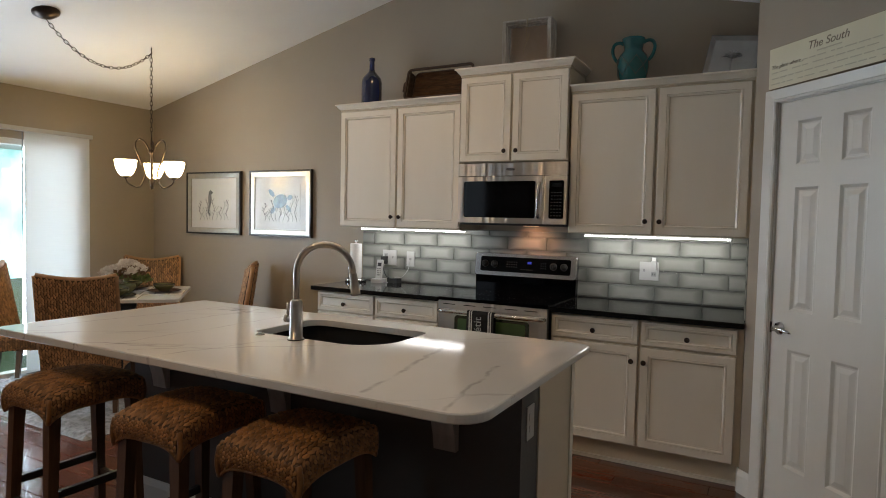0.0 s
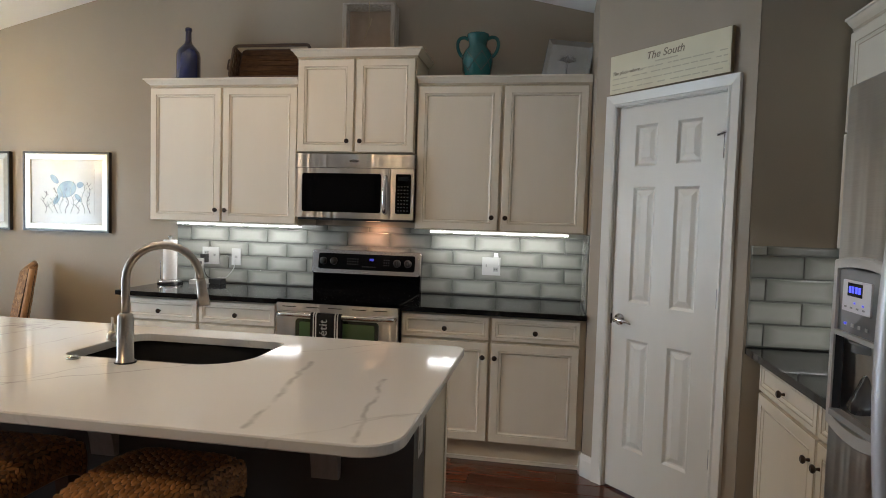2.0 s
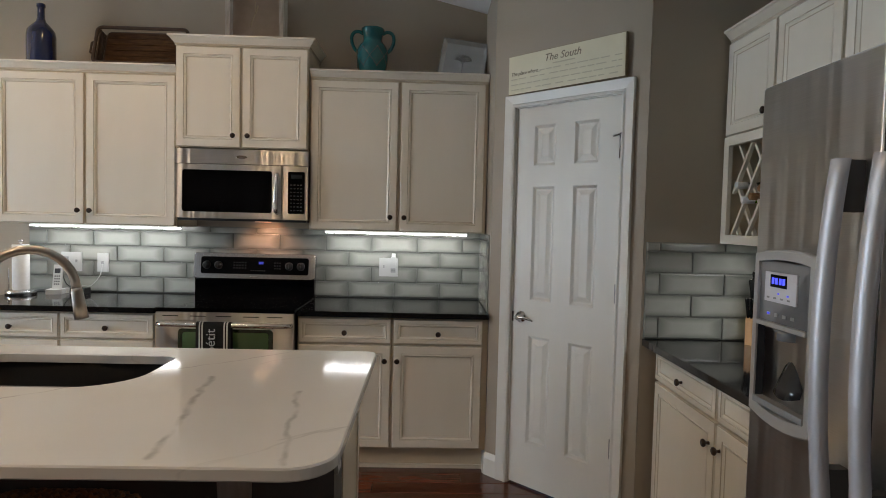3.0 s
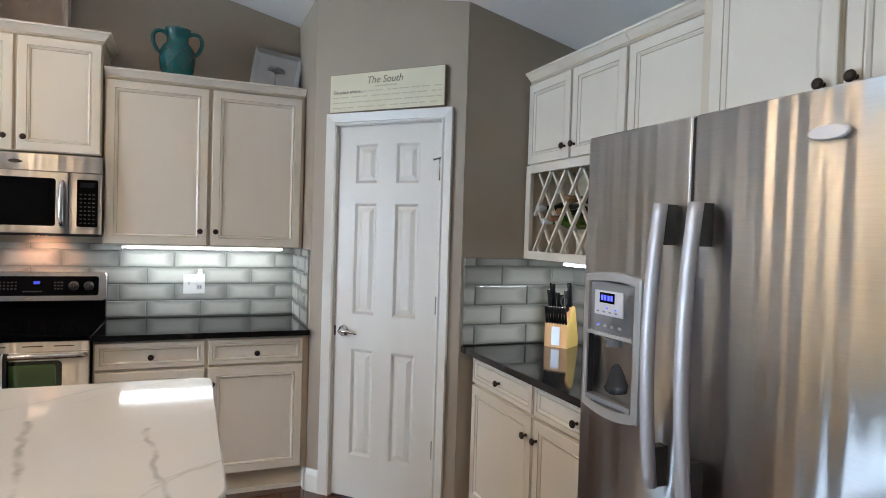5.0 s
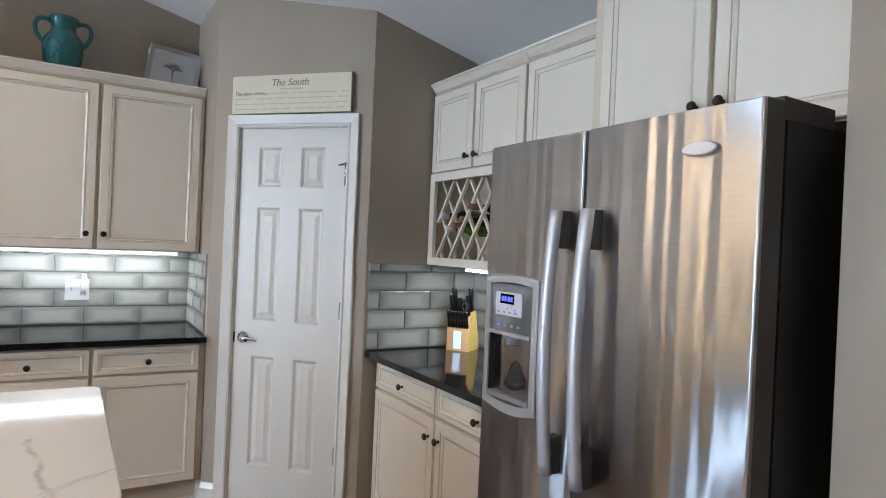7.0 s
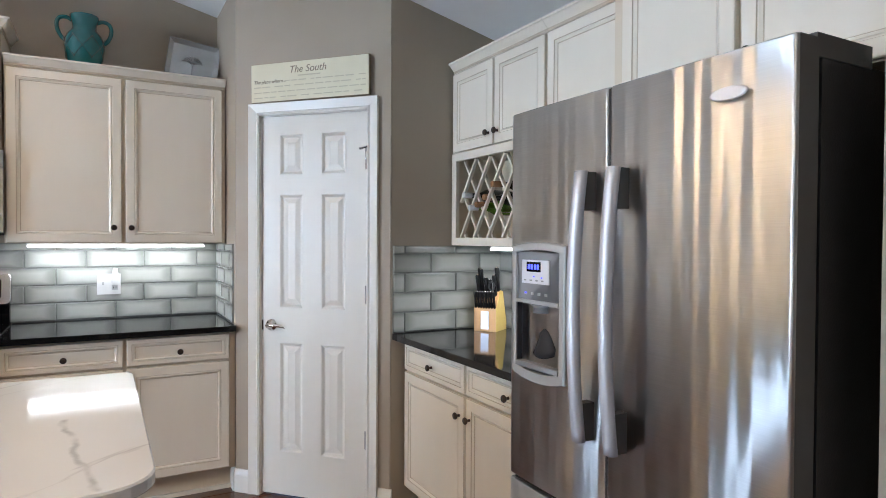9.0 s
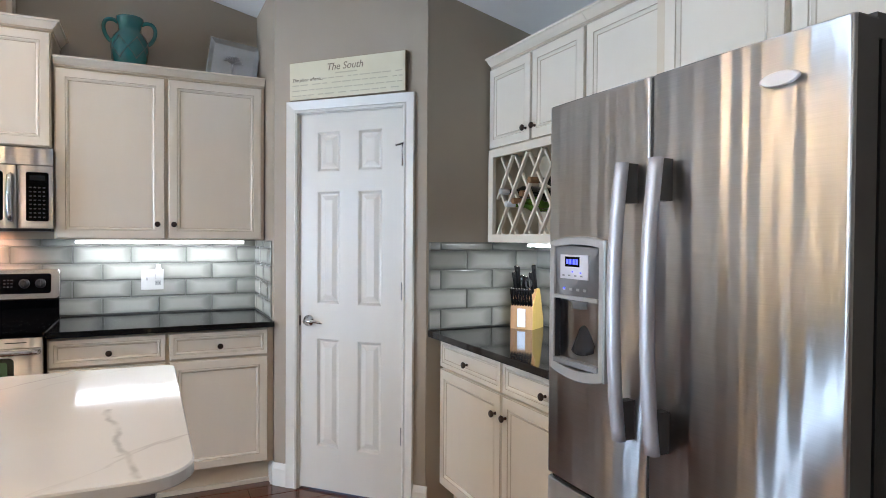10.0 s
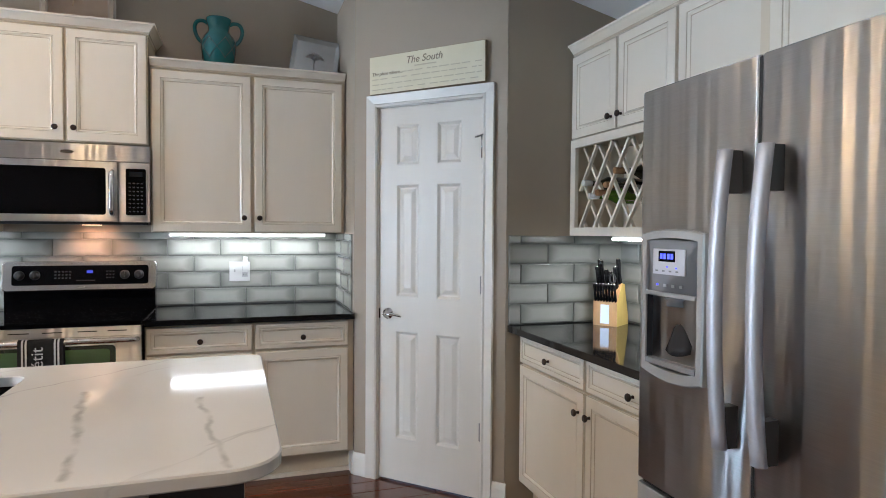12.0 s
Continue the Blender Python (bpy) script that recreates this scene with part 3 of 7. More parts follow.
# lever, hinges and flip latch
bm = bmesh.new()
lathe(bm, [(0.028, 0), (0.032, 0.003), (0.031, 0.008), (0.016, 0.013), (0.013, 0.04), (0.012, 0.046)], 20)
tube(bm, [(0.0, 0, 0.042), (0.018, 0.002, 0.047), (0.05, 0.003, 0.045), (0.085, -0.003, 0.042), (0.105, -0.008, 0.040)], [0.012, 0.010, 0.008, 0.007, 0.004], 10)
part("lever", bm, CHROME, door, "polished nickel lever on a round rose", pose(0.060, 0, 0.915, 90, 0, 0))
part("latch_plate", boxes((-0.004, 0.006, -0.004, 0.02, 0.885, 0.94)), BRONZE, door, "dark latch plate")
for z in (0.30, 1.05):
    bm = bmesh.new()
    tube(bm, [(dw + 0.001, -0.010, z), (dw + 0.001, -0.010, z + 0.09)], 0.0065, 8)
    box(bm, dw - 0.012, dw - 0.001, -0.003, 0.004, z, z + 0.09)
    part("hinge", bm, GREYPL, door, "worn dull grey hinge")
bm = bmesh.new()
tube(bm, [(dw + 0.001, -0.016, 1.735), (dw + 0.001, -0.016, 1.855)], 0.0065, 8)
tube(bm, [(dw - 0.034, -0.026, 1.842), (dw - 0.03, -0.020, 1.842), (dw + 0.012, -0.030, 1.850)], 0.006, 8)
part("hinge_stop", bm, STEELS, door, "metal hinge-pin door stop")

# ---------------------------------------------------------------- cabinets


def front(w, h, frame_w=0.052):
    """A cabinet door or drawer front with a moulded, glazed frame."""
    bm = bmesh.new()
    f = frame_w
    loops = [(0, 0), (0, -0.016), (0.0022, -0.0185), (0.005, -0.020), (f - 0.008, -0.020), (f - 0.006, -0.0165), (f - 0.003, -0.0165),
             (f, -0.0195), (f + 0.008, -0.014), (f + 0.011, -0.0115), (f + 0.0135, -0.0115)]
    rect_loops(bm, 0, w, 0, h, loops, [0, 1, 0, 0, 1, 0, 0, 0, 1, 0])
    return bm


def knob_mesh():
    bm = bmesh.new()
    lathe(bm, [(0.007, 0), (0.006, 0.004), (0.005, 0.012), (0.013, 0.017), (0.0155, 0.022), (0.014, 0.027), (0.008, 0.030)], 14)
    bmesh.ops.rotate(bm, verts=bm.verts, matrix=Matrix.Rotation(radians(90), 3, "X"))
    return bm


def leaf(parent, name, x0, x1, z0, z1, y, knob, frame_w=0.052):
    """A door or drawer front on a cabinet, with its knob at (x, z)."""
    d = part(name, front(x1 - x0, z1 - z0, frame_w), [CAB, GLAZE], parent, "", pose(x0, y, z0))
    if knob:
        part("knob", knob_mesh(), BRONZE, d, "dark bronze round knob", pose(knob[0] - x0, -0.020, knob[1] - z0))
    return d


def crown(w, d, left, right, h=0.052, out=0.040):
    """Crown moulding over a cabinet's front and its free sides (0 or 1)."""
    bm = bmesh.new()
    prof = [(0.0, 0.0), (0.006, 0.0), (0.008, 0.012), (out * 0.55, h * 0.5), (out * 0.82, h * 0.78), (out, h * 0.82), (out, h)]
    rings = []
    for o, z in prof:
        rings.append([bm.verts.new(p) for p in ((-o * left, 0, z), (-o * left, -d - o, z), (w + o * right, -d - o, z), (w + o * right, 0, z))])
    for i, (a, c) in enumerate(zip(rings, rings[1:])):
        for k in range(4):
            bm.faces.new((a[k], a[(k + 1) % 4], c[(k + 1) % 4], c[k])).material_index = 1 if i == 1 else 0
    bm.faces.new(rings[0]), bm.faces.new(rings[-1])
    return bm


def upper(name, m, w, d, h, splits, knobs, label, left=1, right=1, crown_h=0.052):
    """A wall cabinet: origin at its lower left back corner, front at y = -d. splits: x0, x1 of each door."""
    c = thing(name, m, label, "cabinet", "kitchen wall cabinets")
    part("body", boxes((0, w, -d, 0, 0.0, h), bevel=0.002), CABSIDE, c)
    for (a, b), k in zip(splits, knobs):
        leaf(c, "door", a, b, 0.004, h - 0.012, -d - 0.001, k)
    if crown_h:
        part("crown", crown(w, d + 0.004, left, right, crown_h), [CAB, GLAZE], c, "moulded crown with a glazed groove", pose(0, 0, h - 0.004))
    return c


UZ = 1.362
upper("upper_cabinet", pose(-1.452, 0, UZ), 1.062, 0.325, 0.905, [(0.004, 0.522), (0.536, 1.056)], [(0.494, 0.083), (0.564, 0.083)],
      "cream glazed wall cabinet with two framed doors", 1, 0)
upper("upper_cabinet", pose(-0.388, 0, 1.836), 0.780, 0.345, 0.600, [(0.004, 0.381), (0.395, 0.776)], [(0.344, 0.07), (0.430, 0.07)],
      "taller cream glazed cabinet over the microwave", 1, 1, 0.056)
upper("upper_cabinet", pose(0.400, 0, UZ), 1.068, 0.325, 0.905, [(0.008, 0.528), (0.546, 1.050)], [(0.490, 0.085), (0.552 + 0.022, 0.085)],
      "cream glazed wall cabinet beside the pantry wall", 0, 0)


def base(m, w, d, cols, label, doors=True, h=0.885, toe=0.13):
    """A base cabinet: origin at its lower left back corner; cols: x0, x1, and where the door's knob is."""
    c = thing("base_cabinet", m, label, "cabinet", "kitchen base cabinets")
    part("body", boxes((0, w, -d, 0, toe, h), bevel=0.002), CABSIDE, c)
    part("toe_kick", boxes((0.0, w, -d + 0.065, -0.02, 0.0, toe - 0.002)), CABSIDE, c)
    part("toe_moulding", boxes((0.0, w, -d + 0.05, -d + 0.0645, 0.0, 0.022), bevel=0.003), CAB, c)
    for a, b, kx in cols:
        leaf(c, "drawer", a, b, 0.737, h - 0.012, -d - 0.001, ((a + b) / 2, 0.797), 0.030)
        leaf(c, "door", a, b, toe + 0.012, 0.725, -d - 0.001, (kx, 0.640))
    return c


base(pose(-1.435, 0, 0), 1.048, 0.610, [(0.008, 0.517, 0.485), (0.531, 1.040, 0.563)], "cream glazed base cabinet with two drawers")
base(pose(0.400, 0, 0), 1.072, 0.610, [(0.008, 0.524, 0.492), (0.540, 1.040, 0.562)], "cream glazed base cabinet beside the range")
EM = pose(EX, QY - 0.022, 0, 0, 0, -90)
base(EM, 1.29, 0.579, [(0.008, 0.595, 0.559), (0.611, 1.235, 0.643)], "cream glazed base cabinet beside the refrigerator")


def counter(name, outline, label, mtl=GRANITE, z0=0.886, z1=0.916):
    bm = bmesh.new()
    prism(bm, outline, z0, z1)
    soft(bm, 0.003, 2)
    return solid(name, bm, mtl, label, "countertop")


counter("countertop", rounded(-1.478, -0.378, -0.655, -0.002, 0.006, 2), "polished black granite countertop beside the range")
counter("countertop", rounded(0.398, PX - 0.003, -0.655, -0.002, 0.006, 2), "polished black granite countertop beside the pantry")
counter("countertop", rounded(2.112, EX - 0.002, -2.605, QY - 0.004, 0.006, 2), "polished black granite countertop beside the refrigerator")

# wall cabinets on the east wall
upper("upper_cabinet", pose(EX, QY - 0.012, 1.842, 0, 0, -90), 0.782, 0.298, 0.425, [(0.006, 0.383), (0.397, 0.776)], [(0.352, 0.062), (0.428, 0.062)],
      "cream glazed wall cabinet above a wine rack", 0, 0)
upper("upper_cabinet", pose(EX, QY - 0.796, 1.70, 0, 0, -90), 0.525, 0.298, 0.567, [(0.008, 0.480)], [None],
      "cream glazed wall cabinet next to the refrigerator cabinet", 0, 0)
upper("upper_cabinet", pose(EX, -2.612, 1.788, 0, 0, -90), 0.918, 0.450, 0.62, [(0.050, 0.458), (0.474, 0.900)], [(0.424, 0.090), (0.506, 0.092)],
      "deep cream cabinet above the refrigerator", 1, 0)


def wine_rack():
    w, d, h = 0.782, 0.318, 0.478
    c = thing("wine_rack", pose(EX, QY - 0.012, UZ, 0, 0, -90), "cream lattice wine rack under a wall cabinet", "wine rack")
    t = 0.045
    part("case", boxes((0, 0.018, -d + 0.02, 0, 0, h), (w - 0.018, w, -d + 0.02, 0, 0, h), (0.018, w - 0.018, -d + 0.02, 0, 0, 0.018),
                       (0.018, w - 0.018, -d + 0.02, 0, h - 0.018, h), (0.018, w - 0.018, -0.012, 0, 0.018, h - 0.018)), CABSIDE, c)
    part("face_frame", boxes((0, t, -d, -d + 0.019, 0, h), (w - t, w, -d, -d + 0.019, 0, h), (t, w - t, -d, -d + 0.019, 0, 0.04), (t, w - t, -d, -d + 0.019, h - 0.04, h),
                             bevel=0.0015), CAB, c)
    x0, x1, z0, z1 = t, w - t, 0.04, h - 0.04
    slope, step = 1.45, 0.128
    for y in (-d + 0.022,):
        for sign in (1, -1):
            k = -8
            while k < 16:
                # a slat on the line z = z0 + sign * slope * (x - xc), clipped to the opening
                xc = x0 + k * step + (0 if sign > 0 else 0.03)
                xa, xb = sorted((xc, xc + sign * (z1 - z0) / slope))
                xa, xb = max(xa, x0), min(xb, x1)
                k += 1
                if xb - xa < 0.03:
                    continue
                za, zb = z0 + sign * slope * (xa - xc), z0 + sign * slope * (xb - xc)
                p, q = Vector((xa, 0, za)), Vector((xb, 0, zb))
                side = Vector((-(q - p).z, 0, (q - p).x)).normalized() * 0.0062
                bm = bmesh.new()
                yy = y + (0.004 if sign > 0 else 0.020)
                vs = [bm.verts.new((v.x, yo, v.z)) for yo in (yy, yy + 0.016) for v in (p - side, q - side, q + side, p + side)]
                for f in ((0, 1, 2, 3), (7, 6, 5, 4), (0, 4, 5, 1), (1, 5, 6, 2), (2, 6, 7, 3), (3, 7, 4, 0)):
                    bm.faces.new([vs[i] for i in f])
                part("slat", bm, CAB, c)
    return c


wine_rack()

# ---------------------------------------------------------------- refrigerator
FY0, FY1, FM = -2.618, -3.482, -3.021        # its two sides and the seam between the doors
LED = mat("blue_display", (0.02, 0.02, 0.06), 0.3, emit=(0.08, 0.10, 1.0), strength=1.5)
# for the gaskets, and for the strip that darkens the gap between the doors
DARKGAP = mat("gasket_and_seam_shade", (0.008, 0.008, 0.008), 0.6, second=(0.014, 0.014, 0.014), scale=20)
DISP = mat("dispenser_plastic", (0.030, 0.033, 0.042), 0.13, second=(0.042, 0.046, 0.056), scale=6)
CLEAR = mat("smoked_plastic", (0.065, 0.066, 0.072), 0.10, second=(0.05, 0.05, 0.055), scale=4)
PALE = mat("display_panel", (0.62, 0.62, 0.66), 0.3, second=(0.58, 0.58, 0.62), scale=6)


SATIN = mat("satin_handle", (0.62, 0.63, 0.68), 0.5, 0.65, second=(0.58, 0.59, 0.64), scale=40, stretch=(1, 1, 0.1))
HINGEM = mat("dark_grey_plastic", (0.05, 0.05, 0.052), 0.4, second=(0.04, 0.04, 0.042), scale=12)


def fridge_skin(w, h, bow, thick=0.065, nx=14):
    """A door bowed across its width, with rounded vertical edges; front faces -y, from x = 0 to w."""
    bm = bmesh.new()
    pts = []
    r = 0.006
    for x in [r, r + 0.003] + [w * i / nx for i in range(1, nx)] + [w - r - 0.003, w - r]:
        u = x / w
        pts.append((x, -bow * (1 - (2 * u - 1) ** 2)))
    outline = [(0, thick)] + [(0, r)] + [(r * 0.3, r * 0.3 + pts[0][1])] + pts + [(w - r * 0.3, r * 0.3), (w, r), (w, thick)]
    lo = [bm.verts.new((x, y, 0)) for x, y in outline]
    l2 = [bm.verts.new((x, y, h - 0.004)) for x, y in outline]
    hi = [bm.verts.new((x * 0.994 + w * 0.003, y + 0.003 if y < thick else y, h)) for x, y in outline]
    n = len(outline)
    for a, c in ((lo, l2), (l2, hi)):
        for k in range(n - 1):
            f = bm.faces.new((a[k], a[k + 1], c[k + 1], c[k]))
            f.smooth = 1 < k < n - 3
            f.material_index = 1 if k in (0, n - 2) else 0
        bm.faces.new((a[n - 1], a[0], c[0], c[n - 1]))
    bm.faces.new(lo[::-1]), bm.faces.new(hi)
    return bm


def fridge_handle(side):
    """A bowed flat bar on two dark posts; side is -1 or 1."""
    z0, z1, n = 0.895, 1.565, 24
    bm = bmesh.new()
    rings = []
    for i in range(n + 1):
        v = i / n
        z = z0 + (z1 - z0) * v
        b = 1 - (2 * v - 1) ** 2
        x = side * 0.040
        y = -0.042 - 0.022 * b
        t = 0.014
        rings.append([bm.verts.new((x + dx, y + dy, z)) for dx, dy in ((-0.015, 0.008), (-0.016, -0.005), (-0.010, -t), (0.010, -t), (0.016, -0.005), (0.015, 0.008))])
    for a, c in zip(rings, rings[1:]):
        for k in range(6):
            f = bm.faces.new((a[k], a[(k + 1) % 6], c[(k + 1) % 6], c[k]))
            f.smooth = True
    bm.faces.new(rings[0]), bm.faces.new(rings[-1])
    return bm


def refrigerator():
    # local x runs from the left door to the right, front at y = 0
    w = FY0 - FY1
    c = thing("refrigerator", pose(1.905, FY0, 0, 0, 0, -90), "stainless steel side-by-side refrigerator with water dispenser", "refrigerator")
    part("body", boxes((0.012, w - 0.006, 0.085, 0.80, 0.03, 1.735), bevel=0.004), SIDEDARK, c, "dark textured cabinet of the refrigerator")
    part("gasket", boxes((0.016, w - 0.016, 0.066, 0.085, 0.70, 1.745)), DARKGAP, c)
    sx = FY0 - FM
    # dark strip set between the doors, standing in for the gap's shade
    part("seam_shade_strip", boxes((sx - 0.004, sx + 0.004, 0.002, 0.066, 0.70, 1.76)), DARKGAP, c, "dark strip for the shaded gap between the doors")
    part("drawer_gasket", boxes((0.012, w - 0.012, 0.012, 0.066, 0.684, 0.701)), DARKGAP, c, "")
    left = part("door", fridge_skin(sx - 0.003, 1.065, 0.003), [STEEL, HINGEM], c, "brushed steel door with a water dispenser", pose(0, 0, 0.70))
    right = part("door", fridge_skin(w - sx - 0.003, 1.065, 0.002), [STEEL, HINGEM], c, "brushed steel door", pose(sx + 0.003, 0, 0.70))
    part("drawer", fridge_skin(w, 0.60, 0.007), [STEEL, HINGEM], c, "brushed steel freezer drawer", pose(0, 0, 0.085))
    part("kick_plate", boxes((0.02, w - 0.02, 0.03, 0.08, 0.0, 0.078)), BLACKPL, c)
    part("hinge_cover", boxes((w - 0.105, w - 0.004, 0.066, 0.25, 1.732, 1.776), bevel=0.014), HINGEM, c, "dark grey plastic hinge cover")
    part("hinge_cover", boxes((0.012, 0.10, 0.066, 0.20, 1.736, 1.768), bevel=0.01), HINGEM, c, "dark grey plastic hinge cover")
    for d, side, x in ((left, -1, sx - 0.003), (right, 1, 0.0)):
        bar = fridge_handle(side)
        h = part("handle", bar, SATIN, d, "bowed satin steel bar handle", pose(x + side * 0.012, 0.004, -0.70))
        for z in (0.897, 1.468):
            xc = x + side * 0.052
            part("handle_post", boxes((xc - 0.013, xc + 0.013, -0.046, 0.004, z, z + 0.095), bevel=0.005), HINGEM, d, "dark grey handle mount", pose(0, 0, -0.70))
    # badge: a plain oval
    bm = bmesh.new()
    lathe(bm, [(1.0, 0), (1.0, 0.5), (0.86, 1.0)], 28)
    bmesh.ops.scale(bm, verts=bm.verts, vec=(0.042, 0.014, 0.005))
    part("badge", bm, mat("badge_metal", (0.72, 0.72, 0.74), 0.32, 0.55, second=(0.66, 0.66, 0.68), scale=30), right, "small polished oval badge", pose(0.327, -0.008, 0.981, 90, 0, 0))
    # dispenser: arched bezel, display, recess with a paddle
    z0, z1, x0, x1 = 1.012, 1.378, 0.036, 0.268
    arch = lambda x: 0.018 * (1 - ((2 * x - (x0 + x1)) / (x1 - x0)) ** 2)
    bm = bmesh.new()
    xs = [x0 + (x1 - x0) * i / 10 for i in range(11)]

    def ring(inset, y, zb, zt):
        q = [x0 + inset + (x1 - x0 - 2 * inset) * i / 10 for i in range(11)]
        return [bm.verts.new((x, y, zb - arch(x))) for x in q] + [bm.verts.new((x, y, zt + arch(x) * 0.6)) for x in reversed(q)]
    r = [ring(0, 0.0, z0, z1), ring(0, -0.018, z0, z1), ring(0.004, -0.022, z0 + 0.004, z1 - 0.004), ring(0.020, -0.022, z0 + 0.03, z1 - 0.022), ring(0.022, -0.012, z0 + 0.032, z1 - 0.024)]
    for a, b in zip(r, r[1:]):
        for k in range(22):
            bm.faces.new((a[k], a[(k + 1) % 22], b[(k + 1) % 22], b[k]))
    bz = part("dispenser_bezel", bm, SILVERPL, left, "silver arched dispenser bezel", pose(0, 0, -0.70))
    bm = bmesh.new()
    q = [x0 + 0.021 + (x1 - x0 - 0.042) * i / 10 for i in range(11)]
    f = [bm.verts.new((x, -0.016, 1.225)) for x in q] + [bm.verts.new((x, -0.0165, z1 - 0.023 + arch(x) * 0.6)) for x in reversed(q)]
    bm.faces.new(f)
    bmesh.ops.solidify(bm, geom=bm.faces[:], thickness=0.01)
    part("control_panel", bm, GREYPL, left, "grey dispenser control panel", pose(0, 0, -0.70))
    part("display", boxes((x0 + 0.045, x0 + 0.165, -0.0195, -0.016, 1.272, 1.338), bevel=0.001), PALE, left, "pale display with blue digits", pose(0, 0, -0.70))
    part("digit_window", boxes((x0 + 0.066, x0 + 0.130, -0.0196, -0.0185, 1.305, 1.333)), BLACKGLASS, left, "", pose(0, 0, -0.70))
    for px in (0.073, 0.086, 0.101, 0.114):
        part("digit", boxes((x0 + px, x0 + px + 0.009, -0.0205, -0.0197, 1.312, 1.326), bevel=0.0003), LED, left, "glowing blue digit", pose(0, 0, -0.70))
    for px, pz in ((0.10, 1.292), (0.135, 1.29), (0.062, 1.245)):
        part("indicator", boxes((x0 + px - 0.003, x0 + px + 0.003, -0.0205, -0.0160, pz - 0.002, pz + 0.002)), LED, left, "small blue indicator light", pose(0, 0, -0.70))
    for k in range(4):
        part("legend", boxes((x0 + 0.055 + k * 0.026, x0 + 0.065 + k * 0.026, -0.0200, -0.0194, 1.279, 1.283)), GREYPL, left, "tiny grey legend", pose(0, 0, -0.70))
        part("key", boxes((x0 + 0.055 + k * 0.030, x0 + 0.066 + k * 0.030, -0.0180, -0.0158, 1.240, 1.247), bevel=0.001), SILVERPL, left, "small grey key", pose(0, 0, -0.70))
    # recess
    bm = bmesh.new()
    a = [bm.verts.new(p) for p in ((x0 + 0.022, -0.012, z0 + 0.03), (x1 - 0.022, -0.012, z0 + 0.03), (x1 - 0.022, -0.012, 1.218), (x0 + 0.022, -0.012, 1.218))]
    b = [bm.verts.new(p) for p in ((x0 + 0.030, 0.058, z0 + 0.045), (x1 - 0.030, 0.058, z0 + 0.045), (x1 - 0.028, 0.052, 1.212), (x0 + 0.028, 0.052, 1.212))]
    for k in range(4):
        bm.faces.new((a[k], a[(k + 1) % 4], b[(k + 1) % 4], b[k]))
    bm.faces.new(b)
    part("recess", bm, DISP, left, "dark dispenser recess", pose(0, -0.0065, -0.70))
    part("sill", boxes((x0 + 0.022, x1 - 0.022, -0.026, -0.010, 1.216, 1.226), bevel=0.003), SILVERPL, left, "", pose(0, 0, -0.70))
    part("drip_tray", boxes((x0 + 0.022, x1 - 0.022, -0.024, 0.03, z0 + 0.022, z0 + 0.036), bevel=0.004), GREYPL, left, "", pose(0, 0, -0.70))
    bm = bmesh.new()
    grid = []
    for j in range(9):
        v = j / 8
        half = 0.024 + 0.014 * v
        drop = -0.012 * max(0.0, v - 0.8) / 0.2
        grid.append([bm.verts.new((half * u, 0.010 * u * u - 0.012 * v * v, -0.122 * v + drop * (1 - u * u))) for u in (-1, -0.6, -0.2, 0.2, 0.6, 1)])
    for r0, r1 in zip(grid, grid[1:]):
        for k in range(5):
            bm.faces.new((r0[k], r0[k + 1], r1[k + 1], r1[k])).smooth = True
    bmesh.ops.solidify(bm, geom=bm.faces[:], thickness=0.005)
    part("paddle", bm, CLEAR, left, "smoked plastic dispenser paddle", pose((x0 + x1) / 2 + 0.022, 0.012, 1.198 - 0.70, -14, 0, 12))
    bm = bmesh.new()
    lathe(bm, [(0.03, 0), (0.028, 0.014), (0.036, 0.022)], 16)
    part("spout", bm, GREYPL, left, "", pose((x0 + x1) / 2, 0.004, 1.192 - 0.70))


refrigerator()

# ---------------------------------------------------------------- microwave
HOLES = mat("microwave_window", (0.003, 0.003, 0.0035), 0.06, second=(0.005, 0.005, 0.006), scale=300, spec=0.2)
KEYMARK = mat("key_print", (0.055, 0.055, 0.058), 0.5)


